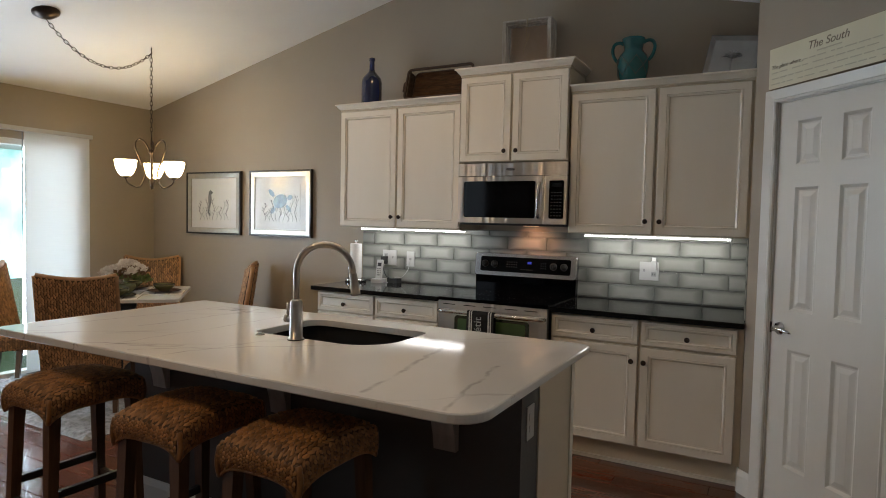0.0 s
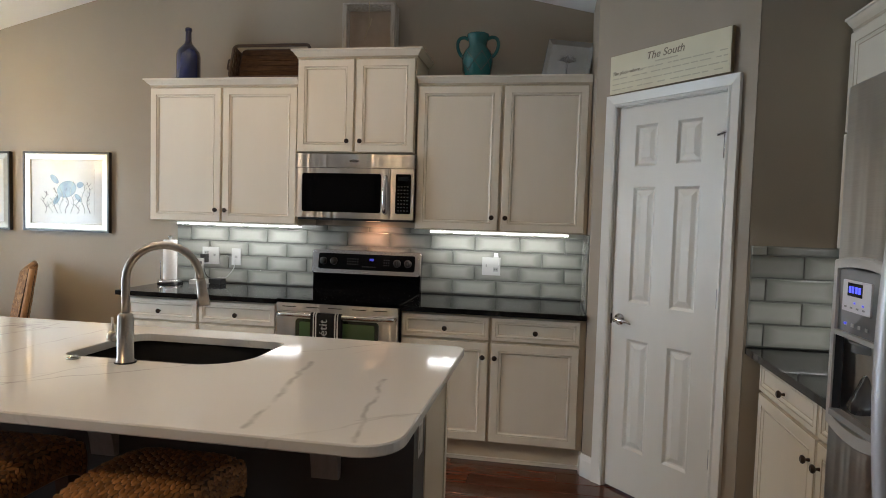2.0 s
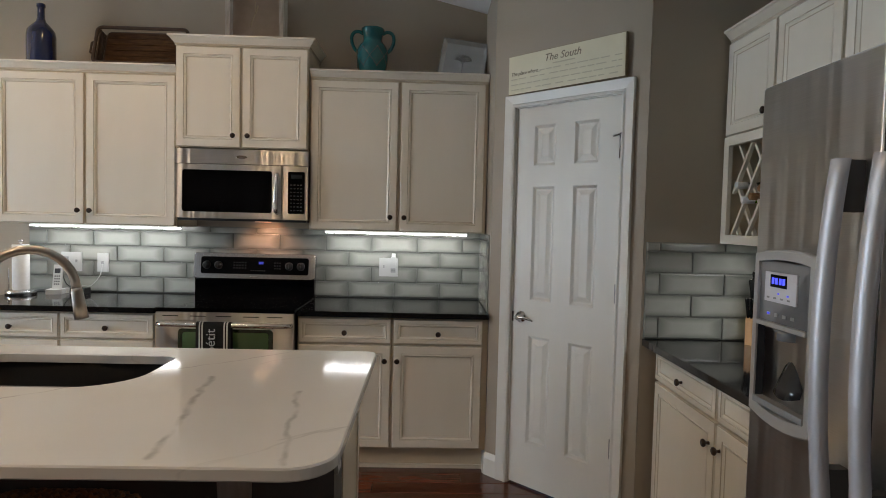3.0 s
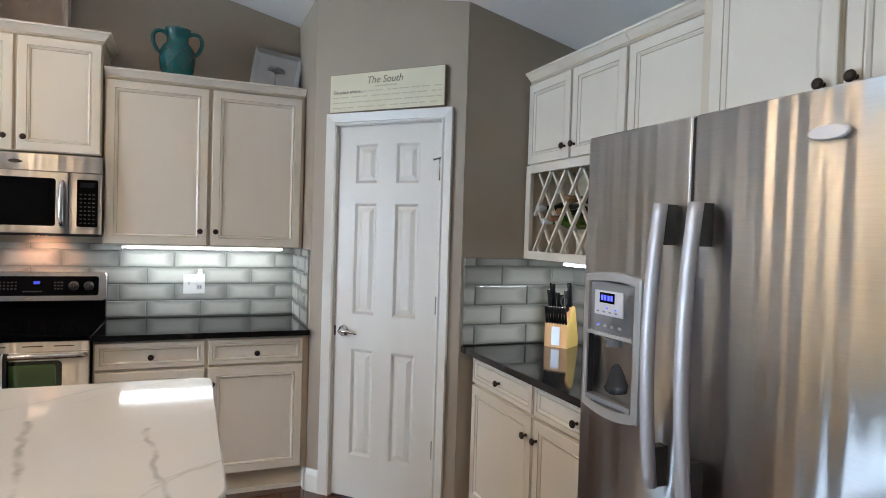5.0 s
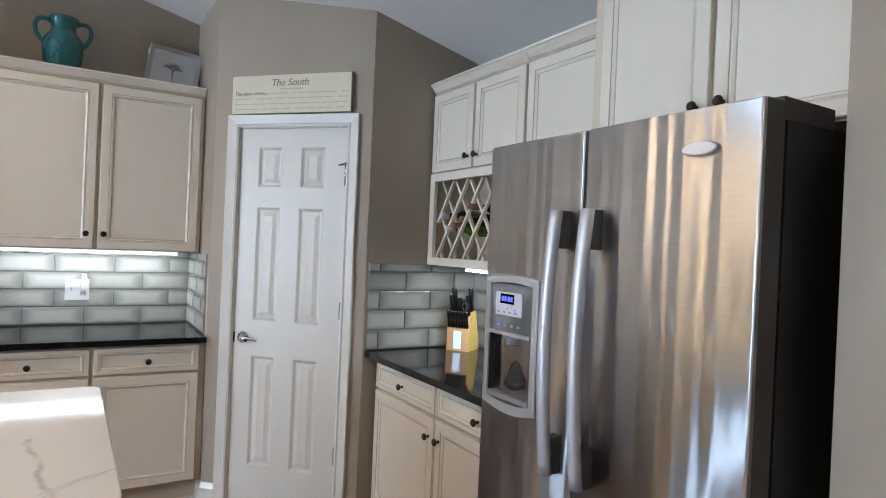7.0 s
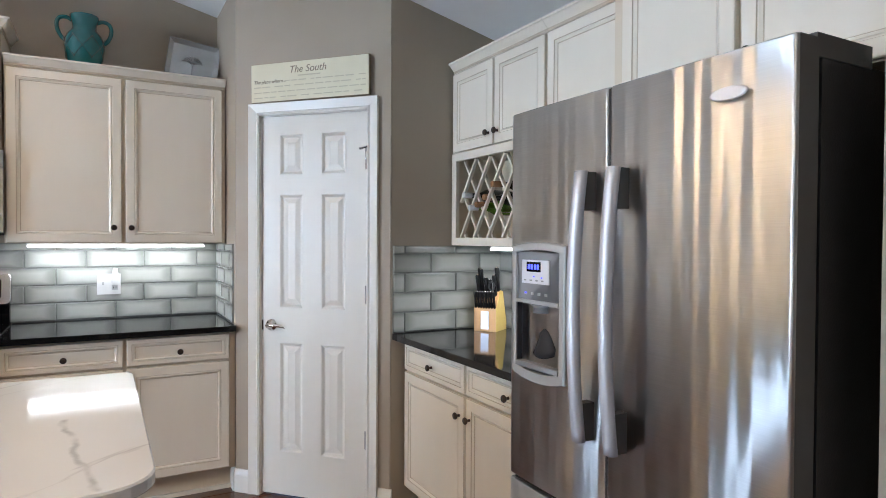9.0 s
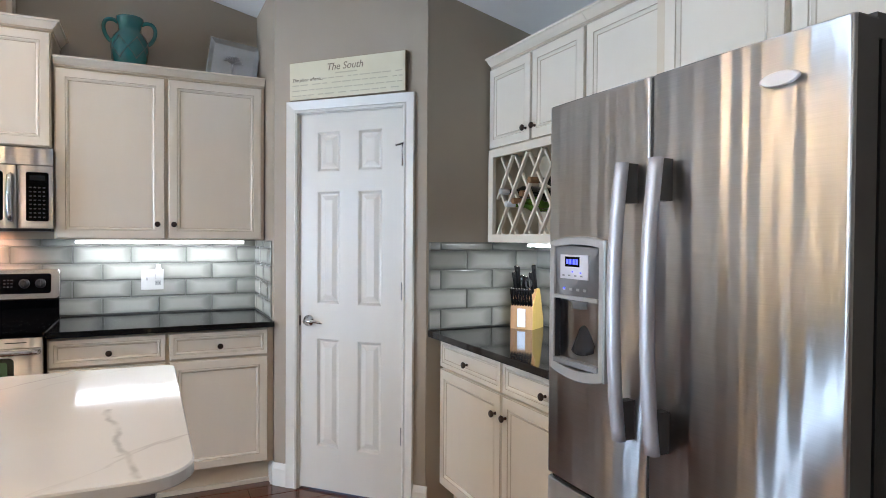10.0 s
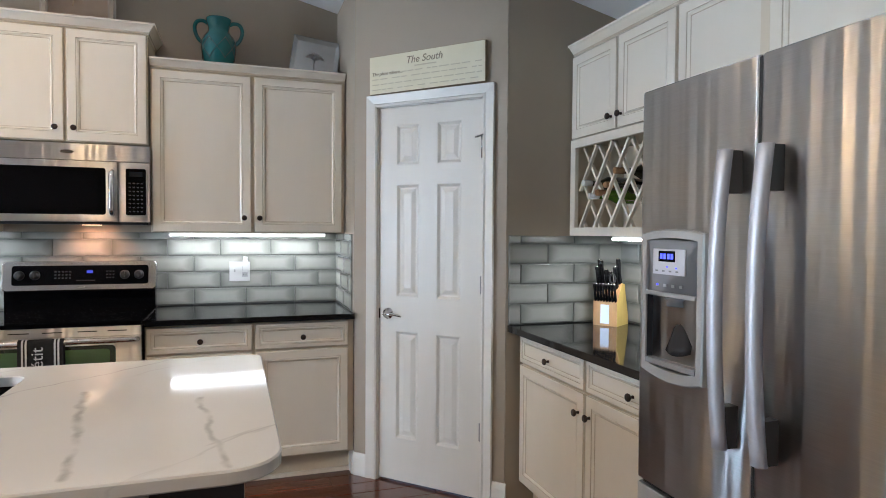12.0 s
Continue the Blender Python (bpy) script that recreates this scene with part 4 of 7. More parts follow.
def microwave():
    w, h, d = 0.785, 0.425, 0.385
    c = thing("microwave", pose(-0.382, 0, 1.402), "stainless over-range microwave with black window", "microwave")
    part("case", boxes((0.004, w - 0.004, -d + 0.03, -0.02, 0.012, h), bevel=0.003), BLACKPL, c, "dark microwave case")
    part("underside", boxes((0.012, w - 0.012, -d + 0.02, -0.03, 0.0, 0.012)), BLACKPL, c, "black vented underside")
    part("vent_strip", boxes((0, w, -d, -d + 0.034, h - 0.088, h - 0.002), bevel=0.003), STEEL, c, "brushed steel vent strip")
    # door, its window in a dark recess
    bm = bmesh.new()
    rect_loops(bm, 0, 0.628, 0.014, h - 0.092, [(0, 0.03), (0, 0.002), (0.002, 0)], cap=False)
    o = [bm.verts.new((x, 0, z)) for x, z in ((0.002, 0.016), (0.626, 0.016), (0.626, h - 0.094), (0.002, h - 0.094))]
    win = rounded(0.045, 0.572, 0.052, h - 0.125, 0.014, 4)
    i1 = [bm.verts.new((x, 0, z)) for x, z in win]
    i2 = [bm.verts.new((x, 0.006, z)) for x, z in win]
    eo = [bm.edges.new((o[k], o[(k + 1) % 4])) for k in range(4)]
    ei = [bm.edges.new((i1[k], i1[(k + 1) % len(i1)])) for k in range(len(i1))]
    bmesh.ops.triangle_fill(bm, edges=eo + ei, use_beauty=True)
    for k in range(len(i1)):
        bm.faces.new((i1[k], i1[(k + 1) % len(i1)], i2[(k + 1) % len(i1)], i2[k]))
    d1 = part("door", bm, STEEL, c, "brushed steel door", pose(0, -d, 0))
    bm = bmesh.new()
    bm.faces.new([bm.verts.new((x, 0.005, z)) for x, z in rounded(0.043, 0.574, 0.050, h - 0.123, 0.014, 4)])
    part("window", bm, BLACKGLASS, d1, "glossy black window")
    part("window_screen", boxes((0.085, 0.535, 0.003, 0.0048, 0.085, h - 0.158), bevel=0.0004), HOLES, d1, "")
    bm = bmesh.new()
    tube(bm, [(0.603, -0.002, 0.055), (0.603, -0.026, 0.062), (0.603, -0.034, 0.09), (0.603, -0.038, 0.165), (0.603, -0.034, 0.25), (0.603, -0.026, 0.275), (0.603, -0.002, 0.282)],
         [0.012, 0.013, 0.013, 0.014, 0.013, 0.013, 0.012], 12)
    part("handle", bm, STEELS, d1, "polished steel bar handle")
    bm = bmesh.new()
    rect_loops(bm, 0.632, w, 0.014, h - 0.092, [(0, 0.03), (0, 0.002), (0.002, 0)])
    p1 = part("control_side", bm, STEEL, c, "brushed steel control side", pose(0, -d, 0))
    bm = bmesh.new()
    prism(bm, rounded(0.668, 0.766, 0.052, h - 0.125, 0.008, 4), -0.004, 0.0)
    bmesh.ops.rotate(bm, verts=bm.verts, matrix=Matrix.Rotation(radians(90), 3, "X"))
    for v in bm.verts:
        v.co.y = -v.co.y if v.co.y > 0 else v.co.y
    part("keypad", bm, BLACKGLASS, p1, "black keypad with pale key marks", pose(0, -0.001, 0))
    bm = bmesh.new()
    for i in range(4):
        for j in range(9):
            if j == 8:
                continue
            x, z = 0.682 + i * 0.0195, 0.068 + j * 0.0215
            box(bm, x, x + 0.0105, -0.0066, -0.0052, z, z + 0.0065)
    part("key_marks", bm, KEYMARK, p1, "rows of pale key marks")
    part("clock", boxes((0.684, 0.750, -0.0066, -0.0052, 0.258, 0.284)), mat("clock_glass", (0.015, 0.017, 0.02), 0.1), p1, "")
    bm = bmesh.new()
    lathe(bm, [(1.0, 0), (1.0, 0.5), (0.86, 1.0)], 24)
    bmesh.ops.scale(bm, verts=bm.verts, vec=(0.033, 0.010, 0.004))
    part("badge", bm, CHROME, c, "small polished oval badge", pose(w / 2, -d - 0.0005, h - 0.046, 90, 0, 0))
    part("lamp_lens", boxes((0.42, 0.50, -0.19, -0.10, -0.004, 0.0)), mat("warm_lens", (0.9, 0.8, 0.7), 0.3, emit=(1.0, 0.6, 0.34), strength=2.0), c, "lit warm cooktop lamp")


microwave()

# ---------------------------------------------------------------- range
OVENWIN = mat("oven_window", (0.012, 0.02, 0.010), 0.05, second=(0.02, 0.035, 0.016), scale=3, coat=0.5)
GREENWIN = mat("oven_window_screen", (0.075, 0.14, 0.055), 0.12, second=(0.06, 0.12, 0.045), scale=4, coat=0.6)
TOWEL = mat("black_towel", (0.010, 0.010, 0.011), 0.9, second=(0.016, 0.016, 0.017), scale=60, bump=0.6, bump_scale=500)
TOWELW = mat("white_towel_stripe", (0.72, 0.72, 0.70), 0.9, second=(0.66, 0.66, 0.64), scale=60, bump=0.6, bump_scale=500)


RINGM = mat("burner_print", (0.009, 0.009, 0.010), 0.15)


def kitchen_range():
    w = 0.762
    c = thing("range", pose(-0.368, 0, 0), "stainless electric range with black glass cooktop", "range")
    part("body", boxes((0.004, w - 0.004, -0.635, -0.03, 0.04, 0.898), bevel=0.003), BLACKPL, c, "black enamelled body")
    bm = bmesh.new()
    prism(bm, rounded(-0.004, w + 0.004, -0.665, -0.095, 0.01, 3), 0.900, 0.921)
    soft(bm, 0.004)
    top = part("cooktop", bm, BLACKGLASS, c, "glossy black glass cooktop")
    for x, y, r in ((0.20, -0.50, 0.10), (0.56, -0.50, 0.115), (0.20, -0.25, 0.085), (0.56, -0.25, 0.085)):
        bm = bmesh.new()
        tube(bm, [(x + r * math.cos(2 * math.pi * k / 40), y + r * math.sin(2 * math.pi * k / 40), 0.9207) for k in range(40)], 0.0008, 4, closed=True)
        part("burner_ring", bm, RINGM, top, "thin grey burner ring")
    part("backguard", boxes((0.0, w, -0.085, -0.035, 0.90, 1.045), bevel=0.004), BLACKGLASS, c, "black glass backguard")
    # control panel, leaning back, with a dark inset
    bm = bmesh.new()
    o = rounded(-0.006, w + 0.006, 0.0, 0.165, 0.020, 4)
    n = len(o)
    ins = rounded(0.040, w - 0.036, 0.030, 0.140, 0.014, 4)
    back, fr = [bm.verts.new((x, 0.05, z)) for x, z in o], [bm.verts.new((x, 0.003, z)) for x, z in o]
    f2 = [bm.verts.new((x * 0.99 + w * 0.005, 0.0, z * 0.97 + 0.0025)) for x, z in o]
    i1, i2 = [bm.verts.new((x, 0.0, z)) for x, z in ins], [bm.verts.new((x, 0.006, z)) for x, z in ins]
    for a, b in ((back, fr), (fr, f2), (f2, i1), (i1, i2)):
        for k in range(n):
            bm.faces.new((a[k], a[(k + 1) % n], b[(k + 1) % n], b[k]))
    bm.faces.new(back)
    cp = part("control_panel", bm, STEELS, c, "satin steel control panel", pose(0, -0.105, 1.032, -9, 0, 0))
    bm = bmesh.new()
    bm.faces.new([bm.verts.new((x, 0.0055, z)) for x, z in ins])
    part("control_glass", bm, BLACKGLASS, cp, "black glass control strip")
    for x in (0.075, 0.15, 0.60, 0.675):
        bm = bmesh.new()
        lathe(bm, [(0.026, 0), (0.025, 0.010), (0.019, 0.014), (0.017, 0.026), (0.012, 0.028)], 20)
        box(bm, -0.003, 0.003, -0.018, 0.018, 0.026, 0.031)
        part("dial", bm, BLACKPL, cp, "black control dial", pose(x, 0.005, 0.086, 90, 0, 0))
    DIMKEY = mat("dim_key_print", (0.03, 0.03, 0.033), 0.5)
    for x, nx, nz, pitch, z in ((0.245, 5, 3, 0.018, 0.066), (0.505, 3, 3, 0.016, 0.066), (0.355, 7, 1, 0.014, 0.051)):
        for i in range(nx):
            for j in range(nz):
                part("key_mark", boxes((x + i * pitch, x + i * pitch + 0.009, 0.0042, 0.0054, z + j * 0.018, z + j * 0.018 + 0.007)), DIMKEY, cp)
    part("clock", boxes((0.405, 0.435, 0.0042, 0.0054, 0.096, 0.112)), mat("dim_display", (0.01, 0.01, 0.04), 0.3, emit=(0.05, 0.07, 0.6), strength=0.8), cp, "dim blue clock")
    bm = bmesh.new()
    lathe(bm, [(1.0, 0), (1.0, 0.5), (0.86, 1.0)], 20)
    bmesh.ops.scale(bm, verts=bm.verts, vec=(0.026, 0.007, 0.003))
    part("badge", bm, CHROME, cp, "small polished oval badge", pose(w / 2, 0.0005, 0.015, 90, 0, 0))
    # front: vent strip, oven door, handle, lower drawer
    vs = part("vent_strip", boxes((0.002, w - 0.002, -0.668, -0.630, 0.852, 0.898), bevel=0.004), STEEL, c, "steel vent strip with dark slots")
    for x in (0.04, 0.19, 0.33, 0.48, 0.61):
        part("slot", boxes((x, x + 0.085, -0.6695, -0.660, 0.875, 0.880)), BLACKPL, vs)
    bm = bmesh.new()
    rect_loops(bm, 0.002, w - 0.002, 0.30, 0.850, [(0, 0.035), (0, 0.003), (0.003, 0)])
    dr = part("oven_door", bm, STEEL, c, "brushed steel oven door", pose(0, -0.668, 0))
    bm = bmesh.new()
    prism(bm, rounded(0.125, 0.645, 0.48, 0.808, 0.022, 5), 0, 0.004)
    bmesh.ops.rotate(bm, verts=bm.verts, matrix=Matrix.Rotation(radians(90), 3, "X"))
    part("oven_window", bm, OVENWIN, dr, "dark oven window", pose(0, 0.0022, 0))
    bm = bmesh.new()
    prism(bm, rounded(0.150, 0.620, 0.505, 0.790, 0.014, 5), 0, 0.0015)
    bmesh.ops.rotate(bm, verts=bm.verts, matrix=Matrix.Rotation(radians(90), 3, "X"))
    part("window_glass", bm, GREENWIN, dr, "green tinted inner window", pose(0, -0.0018, 0))
    bm = bmesh.new()
    tube(bm, [(0.02, -0.002, 0.832), (0.025, -0.03, 0.834), (0.06, -0.044, 0.836), (w / 2, -0.052, 0.838), (w - 0.06, -0.044, 0.836), (w - 0.025, -0.03, 0.834), (w - 0.02, -0.002, 0.832)], 0.0135, 12)
    part("handle", bm, STEELS, dr, "bright steel tube handle")
    part("storage_drawer", boxes((0.002, w - 0.002, -0.668, -0.64, 0.07, 0.292), bevel=0.004), STEEL, c, "brushed steel storage drawer")
    # towel over the handle
    t = thing("dish_towel", pose(-0.028, -0.668, 0), "black dish towel with white stripes hanging on the oven handle", "towel")
    prof = [(-0.072, 0.40), (-0.071, 0.62), (-0.070, 0.835), (-0.064, 0.852), (-0.052, 0.857), (-0.040, 0.852), (-0.034, 0.835), (-0.033, 0.70), (-0.034, 0.55)]
    stripes = [(-0.094, -0.078, TOWEL, "towel_edge"), (-0.078, -0.070, TOWELW, "stripe"), (-0.070, -0.063, TOWEL, "band"), (-0.063, -0.055, TOWELW, "stripe"),
               (-0.055, 0.055, TOWEL, "towel_middle"), (0.055, 0.063, TOWELW, "stripe"), (0.063, 0.070, TOWEL, "band"), (0.070, 0.078, TOWELW, "stripe"), (0.078, 0.094, TOWEL, "towel_edge")]
    for x0, x1, mt, nm in stripes:
        bm = bmesh.new()
        rr = [[bm.verts.new((x, y + (0.0015 * math.sin(x * 60 + z * 9)), z)) for x in (x0, x1)] for y, z in prof]
        for a, b in zip(rr, rr[1:]):
            bm.faces.new((a[0], a[1], b[1], b[0])).smooth = True
        bmesh.ops.solidify(bm, geom=bm.faces[:], thickness=0.003)
        part(nm, bm, mt, t)
    writing("lettering", "appétit", 0.072, mat("grey_lettering", (0.42, 0.42, 0.41), 0.9), t, Matrix.Translation((-0.010, -0.0765, 0.722)) @ Matrix.Rotation(radians(90), 4, "X") @ Matrix.Rotation(radians(90), 4, "Z"))


kitchen_range()

# ---------------------------------------------------------------- island
IX0, IX1, IY0, IY1 = -1.445, 0.929, -2.822, -1.668
SK = (-0.455, 0.216, -2.248, -1.815)


def island():
    c = thing("kitchen_island", pose(0, 0, 0), "kitchen island with cream cabinets and a grey knee wall", "kitchen island")
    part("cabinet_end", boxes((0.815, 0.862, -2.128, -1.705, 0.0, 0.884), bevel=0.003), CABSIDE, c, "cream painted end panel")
    part("stile", boxes((0.8625, 0.868, -1.745, -1.703, 0.0, 0.884), bevel=0.002), CAB, c, "cream corner stile")
    part("cabinet_back", boxes((-1.18, 0.815, -1.74, -1.705, 0.10, 0.70)), CAB, c, "cream cabinet fronts facing the range")
    part("knee_wall", boxes((-1.20, 0.858, -2.300, -2.130, 0.0, 0.884), bevel=0.004), KNEE, c, "grey painted knee wall, darkened for the overhang's shade")
    part("end_wall", boxes((-1.20, -1.165, -2.128, -1.705, 0.0, 0.884)), CABSIDE, c, "")
    bm = bmesh.new()
    pts = [(0, 0), (-0.016, 0), (-0.016, 0.095), (-0.010, 0.115), (-0.004, 0.125), (0, 0.125)]
    a, b = [bm.verts.new((-1.20, -2.301 + y, z)) for y, z in pts], [bm.verts.new((0.858, -2.301 + y, z)) for y, z in pts]
    for k in range(6):
        bm.faces.new((a[k], a[(k + 1) % 6], b[(k + 1) % 6], b[k]))
    bm.faces.new(a), bm.faces.new(b)
    part("baseboard", bm, TRIM, c, "white moulded baseboard")
    pl = part("outlet", boxes((0.8585, 0.8625, -2.255, -2.185, 0.665, 0.785), bevel=0.0015), WHITEPL, c, "white outlet plate")
    part("socket", boxes((0.8626, 0.8640, -2.235, -2.205, 0.733, 0.760), (0.8626, 0.8640, -2.235, -2.205, 0.690, 0.717)), WHITEPL, pl)
    for x in (0.575, -0.22, -0.98):
        bm = bmesh.new()
        prof = [(-2.302, 0.884), (-2.302, 0.60), (-2.325, 0.60), (-2.335, 0.66), (-2.36, 0.74), (-2.40, 0.80), (-2.45, 0.83), (-2.45, 0.884)]
        a, b = [bm.verts.new((x - 0.045, y, z)) for y, z in prof], [bm.verts.new((x + 0.045, y, z)) for y, z in prof]
        for k in range(8):
            bm.faces.new((a[k], a[(k + 1) % 8], b[(k + 1) % 8], b[k]))
        bm.faces.new(a), bm.faces.new(b)
        part("corbel", bm, CORBELM, c, "painted wooden corbel under the overhang")
    # top with the sink's cutout
    bm = bmesh.new()
    rad = [0.06, 0.11, 0.045, 0.045]

    def outline(q, inset, z):
        return [bm.verts.new((x, y, z)) for x, y in rounded(q[0] + inset, q[1] - inset, q[2] + inset, q[3] - inset, [max(0.004, r - inset) for r in q[4]], 8)]
    out, hole = (IX0, IX1, IY0, IY1, rad), (*SK, [0.05, 0.19, 0.05, 0.07])
    A = [outline(out, 0.004, 0.884), outline(out, 0, 0.888), outline(out, 0, 0.911), outline(out, 0.004, 0.915)]
    B = [outline(hole, -0.003, 0.915), outline(hole, 0, 0.912), outline(hole, 0, 0.884)]
    for loops in (A, B):
        n = len(loops[0])
        for a, b in zip(loops, loops[1:]):
            for k in range(n):
                bm.faces.new((a[k], a[(k + 1) % n], b[(k + 1) % n], b[k]))
    for a, b in ((A[-1], B[0]), (A[0], B[-1])):
        es = []
        for lp in (a, b):
            for k in range(len(lp)):
                e = bm.edges.get((lp[k], lp[(k + 1) % len(lp)]))
                es.append(e)
        bmesh.ops.triangle_fill(bm, edges=es, use_beauty=True)
    solid("island_countertop", bm, QUARTZ, "white quartz island countertop with grey veins", "countertop")
    # sink
    s = thing("kitchen_sink", pose(0, 0, 0), "black undermount double-bowl sink set into the island", "sink")
    bm = bmesh.new()
    q = (SK[0] - 0.006, SK[1] + 0.006, SK[2] - 0.006, SK[3] + 0.006, [0.055, 0.195, 0.055, 0.075])
    rings = [outline((q[0] - 0.02, q[1] + 0.02, q[2] - 0.02, q[3] + 0.02, q[4]), 0, 0.8835), outline(q, 0, 0.8835), outline(q, 0.012, 0.72), outline(q, 0.04, 0.685)]
    for a, b in zip(rings, rings[1:]):
        for k in range(len(a)):
            bm.faces.new((a[k], a[(k + 1) % len(a)], b[(k + 1) % len(a)], b[k])).smooth = True
    bm.faces.new(rings[-1])
    part("basin", bm, SINK, s, "matt black composite basin")
    part("divider", boxes((-0.085, -0.06, SK[2] + 0.012, SK[3] - 0.012, 0.686, 0.80), bevel=0.008), SINK, s, "low bowl divider")
    for x in (-0.26, 0.05):
        bm = bmesh.new()
        lathe(bm, [(0.045, 0.0), (0.044, 0.004), (0.034, 0.005), (0.03, 0.002)], 20)
        part("drain", bm, STEELS, s, "steel drain ring", pose(x, -2.02, 0.6855))
    # faucet
    f = thing("faucet", pose(-0.166, -2.284, 0.915), "tall brushed nickel gooseneck faucet beside the sink", "faucet")
    bm = bmesh.new()
    lathe(bm, [(0.033, 0), (0.033, 0.006), (0.027, 0.010), (0.026, 0.15), (0.024, 0.165), (0.016, 0.172)], 24)
    part("base", bm, NICKEL, f)
    part("base_ring", lathe(bmesh.new(), [(0.036, 0), (0.036, 0.004), (0.034, 0.005)], 24), BLACKPL, f)
    ux, uy = math.cos(radians(24)), math.sin(radians(24))
    path = [(0, 0, 0.16), (0, 0, 0.22), (0, 0, 0.285)]
    R = 0.120
    for k in range(1, 15):
        t = math.pi * k / 15 * 1.06
        path.append((ux * R * (1 - math.cos(t)), uy * R * (1 - math.cos(t)), 0.285 + R * math.sin(t)))
    part("spout", tube(bmesh.new(), path, 0.0135, 14), NICKEL, f, "curved brushed nickel spout")
    e = Vector(path[-1])
    wd = (e - Vector(path[-2])).normalized()
    part("spray_head", tube(bmesh.new(), [e, e + wd * 0.01, e + wd * 0.05, e + wd * 0.095], [0.014, 0.0165, 0.018, 0.0205], 16), NICKEL, f, "flared pull-down spray head")
    bm = bmesh.new()
    tube(bm, [(0, 0, 0.085), (-0.045, 0.004, 0.085)], [0.017, 0.016], 14)
    tube(bm, [(-0.045, 0.004, 0.085), (-0.062, 0.006, 0.087), (-0.064, 0.006, 0.087)], [0.018, 0.018, 0.012], 14)
    tube(bm, [(-0.053, 0.005, 0.09), (-0.058, 0.012, 0.125), (-0.064, 0.016, 0.15)], [0.006, 0.005, 0.004], 8)
    part("lever", bm, NICKEL, f, "side lever of the faucet")
    b = thing("air_switch", pose(-0.362, -2.290, 0.915), "small chrome button in the countertop", "button")
    part("ring", lathe(bmesh.new(), [(0.022, 0), (0.021, 0.004), (0.014, 0.006)], 18), CHROME, b)
    part("cap", lathe(bmesh.new(), [(0.012, 0.006), (0.012, 0.010), (0.009, 0.012)], 16), CHROME, b)


island()

# ---------------------------------------------------------------- woven seats
WEAVE = mat("woven_seagrass", (0.43, 0.215, 0.078), 0.33, second=(0.22, 0.10, 0.034), scale=25, amount=0.9, per_piece=0.45, island=True, spec=0.5)
WEAVED = mat("woven_backing", (0.10, 0.052, 0.022), 0.7, second=(0.07, 0.035, 0.015), scale=40)
WEAVEL = mat("woven_honey", (0.44, 0.235, 0.10), 0.5, second=(0.27, 0.135, 0.052), scale=25, amount=0.9, per_piece=0.4, island=True)
LEGW = mat("walnut_leg", (0.125, 0.062, 0.028), 0.4, second=(0.075, 0.035, 0.016), scale=10, stretch=(6, 6, 0.6), bump=0.1)
LEGD = mat("dark_stretcher", (0.018, 0.016, 0.015), 0.35, second=(0.03, 0.025, 0.022), scale=12)


def stitches(bm, f, nu, nv, lift, tilt=28, slim=0.62):
    """Covers the patch f(u, v) with plump little strands in slanting rows."""
    e = 0.004
    for i in range(nu):
        for j in range(nv):
            u, v = (i + 0.5) / nu, (j + 0.5 + (0.25 if i % 2 else -0.25)) / nv
            v = min(max(v, 0.4 / nv), 1 - 0.4 / nv)
            p = Vector(f(u, v))
            du = (Vector(f(min(1, u + e), v)) - Vector(f(max(0, u - e), v))) / (2 * e) / nu
            dv = (Vector(f(u, min(1, v + e))) - Vector(f(u, max(0, v - e)))) / (2 * e) / nv
            n = du.cross(dv)
            if n.length < 1e-9:
                continue
            n = n.normalized() * lift * random.uniform(0.8, 1.25)
            t = math.tan(radians(tilt + random.uniform(-6, 6))) * (1 if i % 2 else -1)
            a, b = (dv + du * t * 0.8) * 0.62, du * slim * 0.85
            p += du * random.uniform(-0.06, 0.06) + dv * random.uniform(-0.1, 0.1)
            vs = [bm.verts.new(q) for q in (p - a, p - a * 0.5 - b * 0.8, p - a * 0.5 + b * 0.8, p + a * 0.5 - b * 0.8, p + a * 0.5 + b * 0.8, p + a, p - a * 0.45 + n, p + a * 0.45 + n)]
            for k in ((0, 1, 6), (0, 6, 2), (1, 3, 7, 6), (6, 7, 4, 2), (3, 5, 7), (7, 5, 4)):
                bm.faces.new([vs[q] for q in k]).smooth = True


def sheet(bm, f, nu, nv, mi=0):
    g = [[bm.verts.new(f(i / nu, j / nv)) for j in range(nv + 1)] for i in range(nu + 1)]
    for i in range(nu):
        for j in range(nv):
            q = bm.faces.new((g[i][j], g[i + 1][j], g[i + 1][j + 1], g[i][j + 1]))
            q.smooth, q.material_index = True, mi


def cushion(W, D, top, drop, arch):
    """Patches of a draped seat: the top and four skirts with arched lower edges."""
    def height(x, y):
        a, b = abs(2 * x / W), abs(2 * y / D)
        return top - 0.028 * b ** 2.2 - 0.012 * a ** 4 - 0.010 * max(a, b) ** 10

    def face(u, v):
        x, y = (u - 0.5) * W, (v - 0.5) * D
        return (x, y, height(x, y))

    def skirt(k):
        def f(u, v):
            # v = 0 at the lower edge
            s = 2 * u - 1
            if k % 2 == 0:
                x, y = s * W / 2 * (1 if k == 0 else -1), (-D / 2 if k == 0 else D / 2)
            else:
                y, x = s * D / 2 * (1 if k == 1 else -1), (W / 2 if k == 1 else -W / 2)
            z1 = height(x, y)
            z0 = top - drop + arch * (1 - abs(s) ** 4)
            q = 0.010 * math.sin(math.pi * v)
            ox, oy = (0, -q if k == 0 else q) if k % 2 == 0 else (q if k == 1 else -q, 0)
            return (x + ox, y + oy, z0 + (z1 - z0) * v)
        return f
    return face, [skirt(k) for k in range(4)]


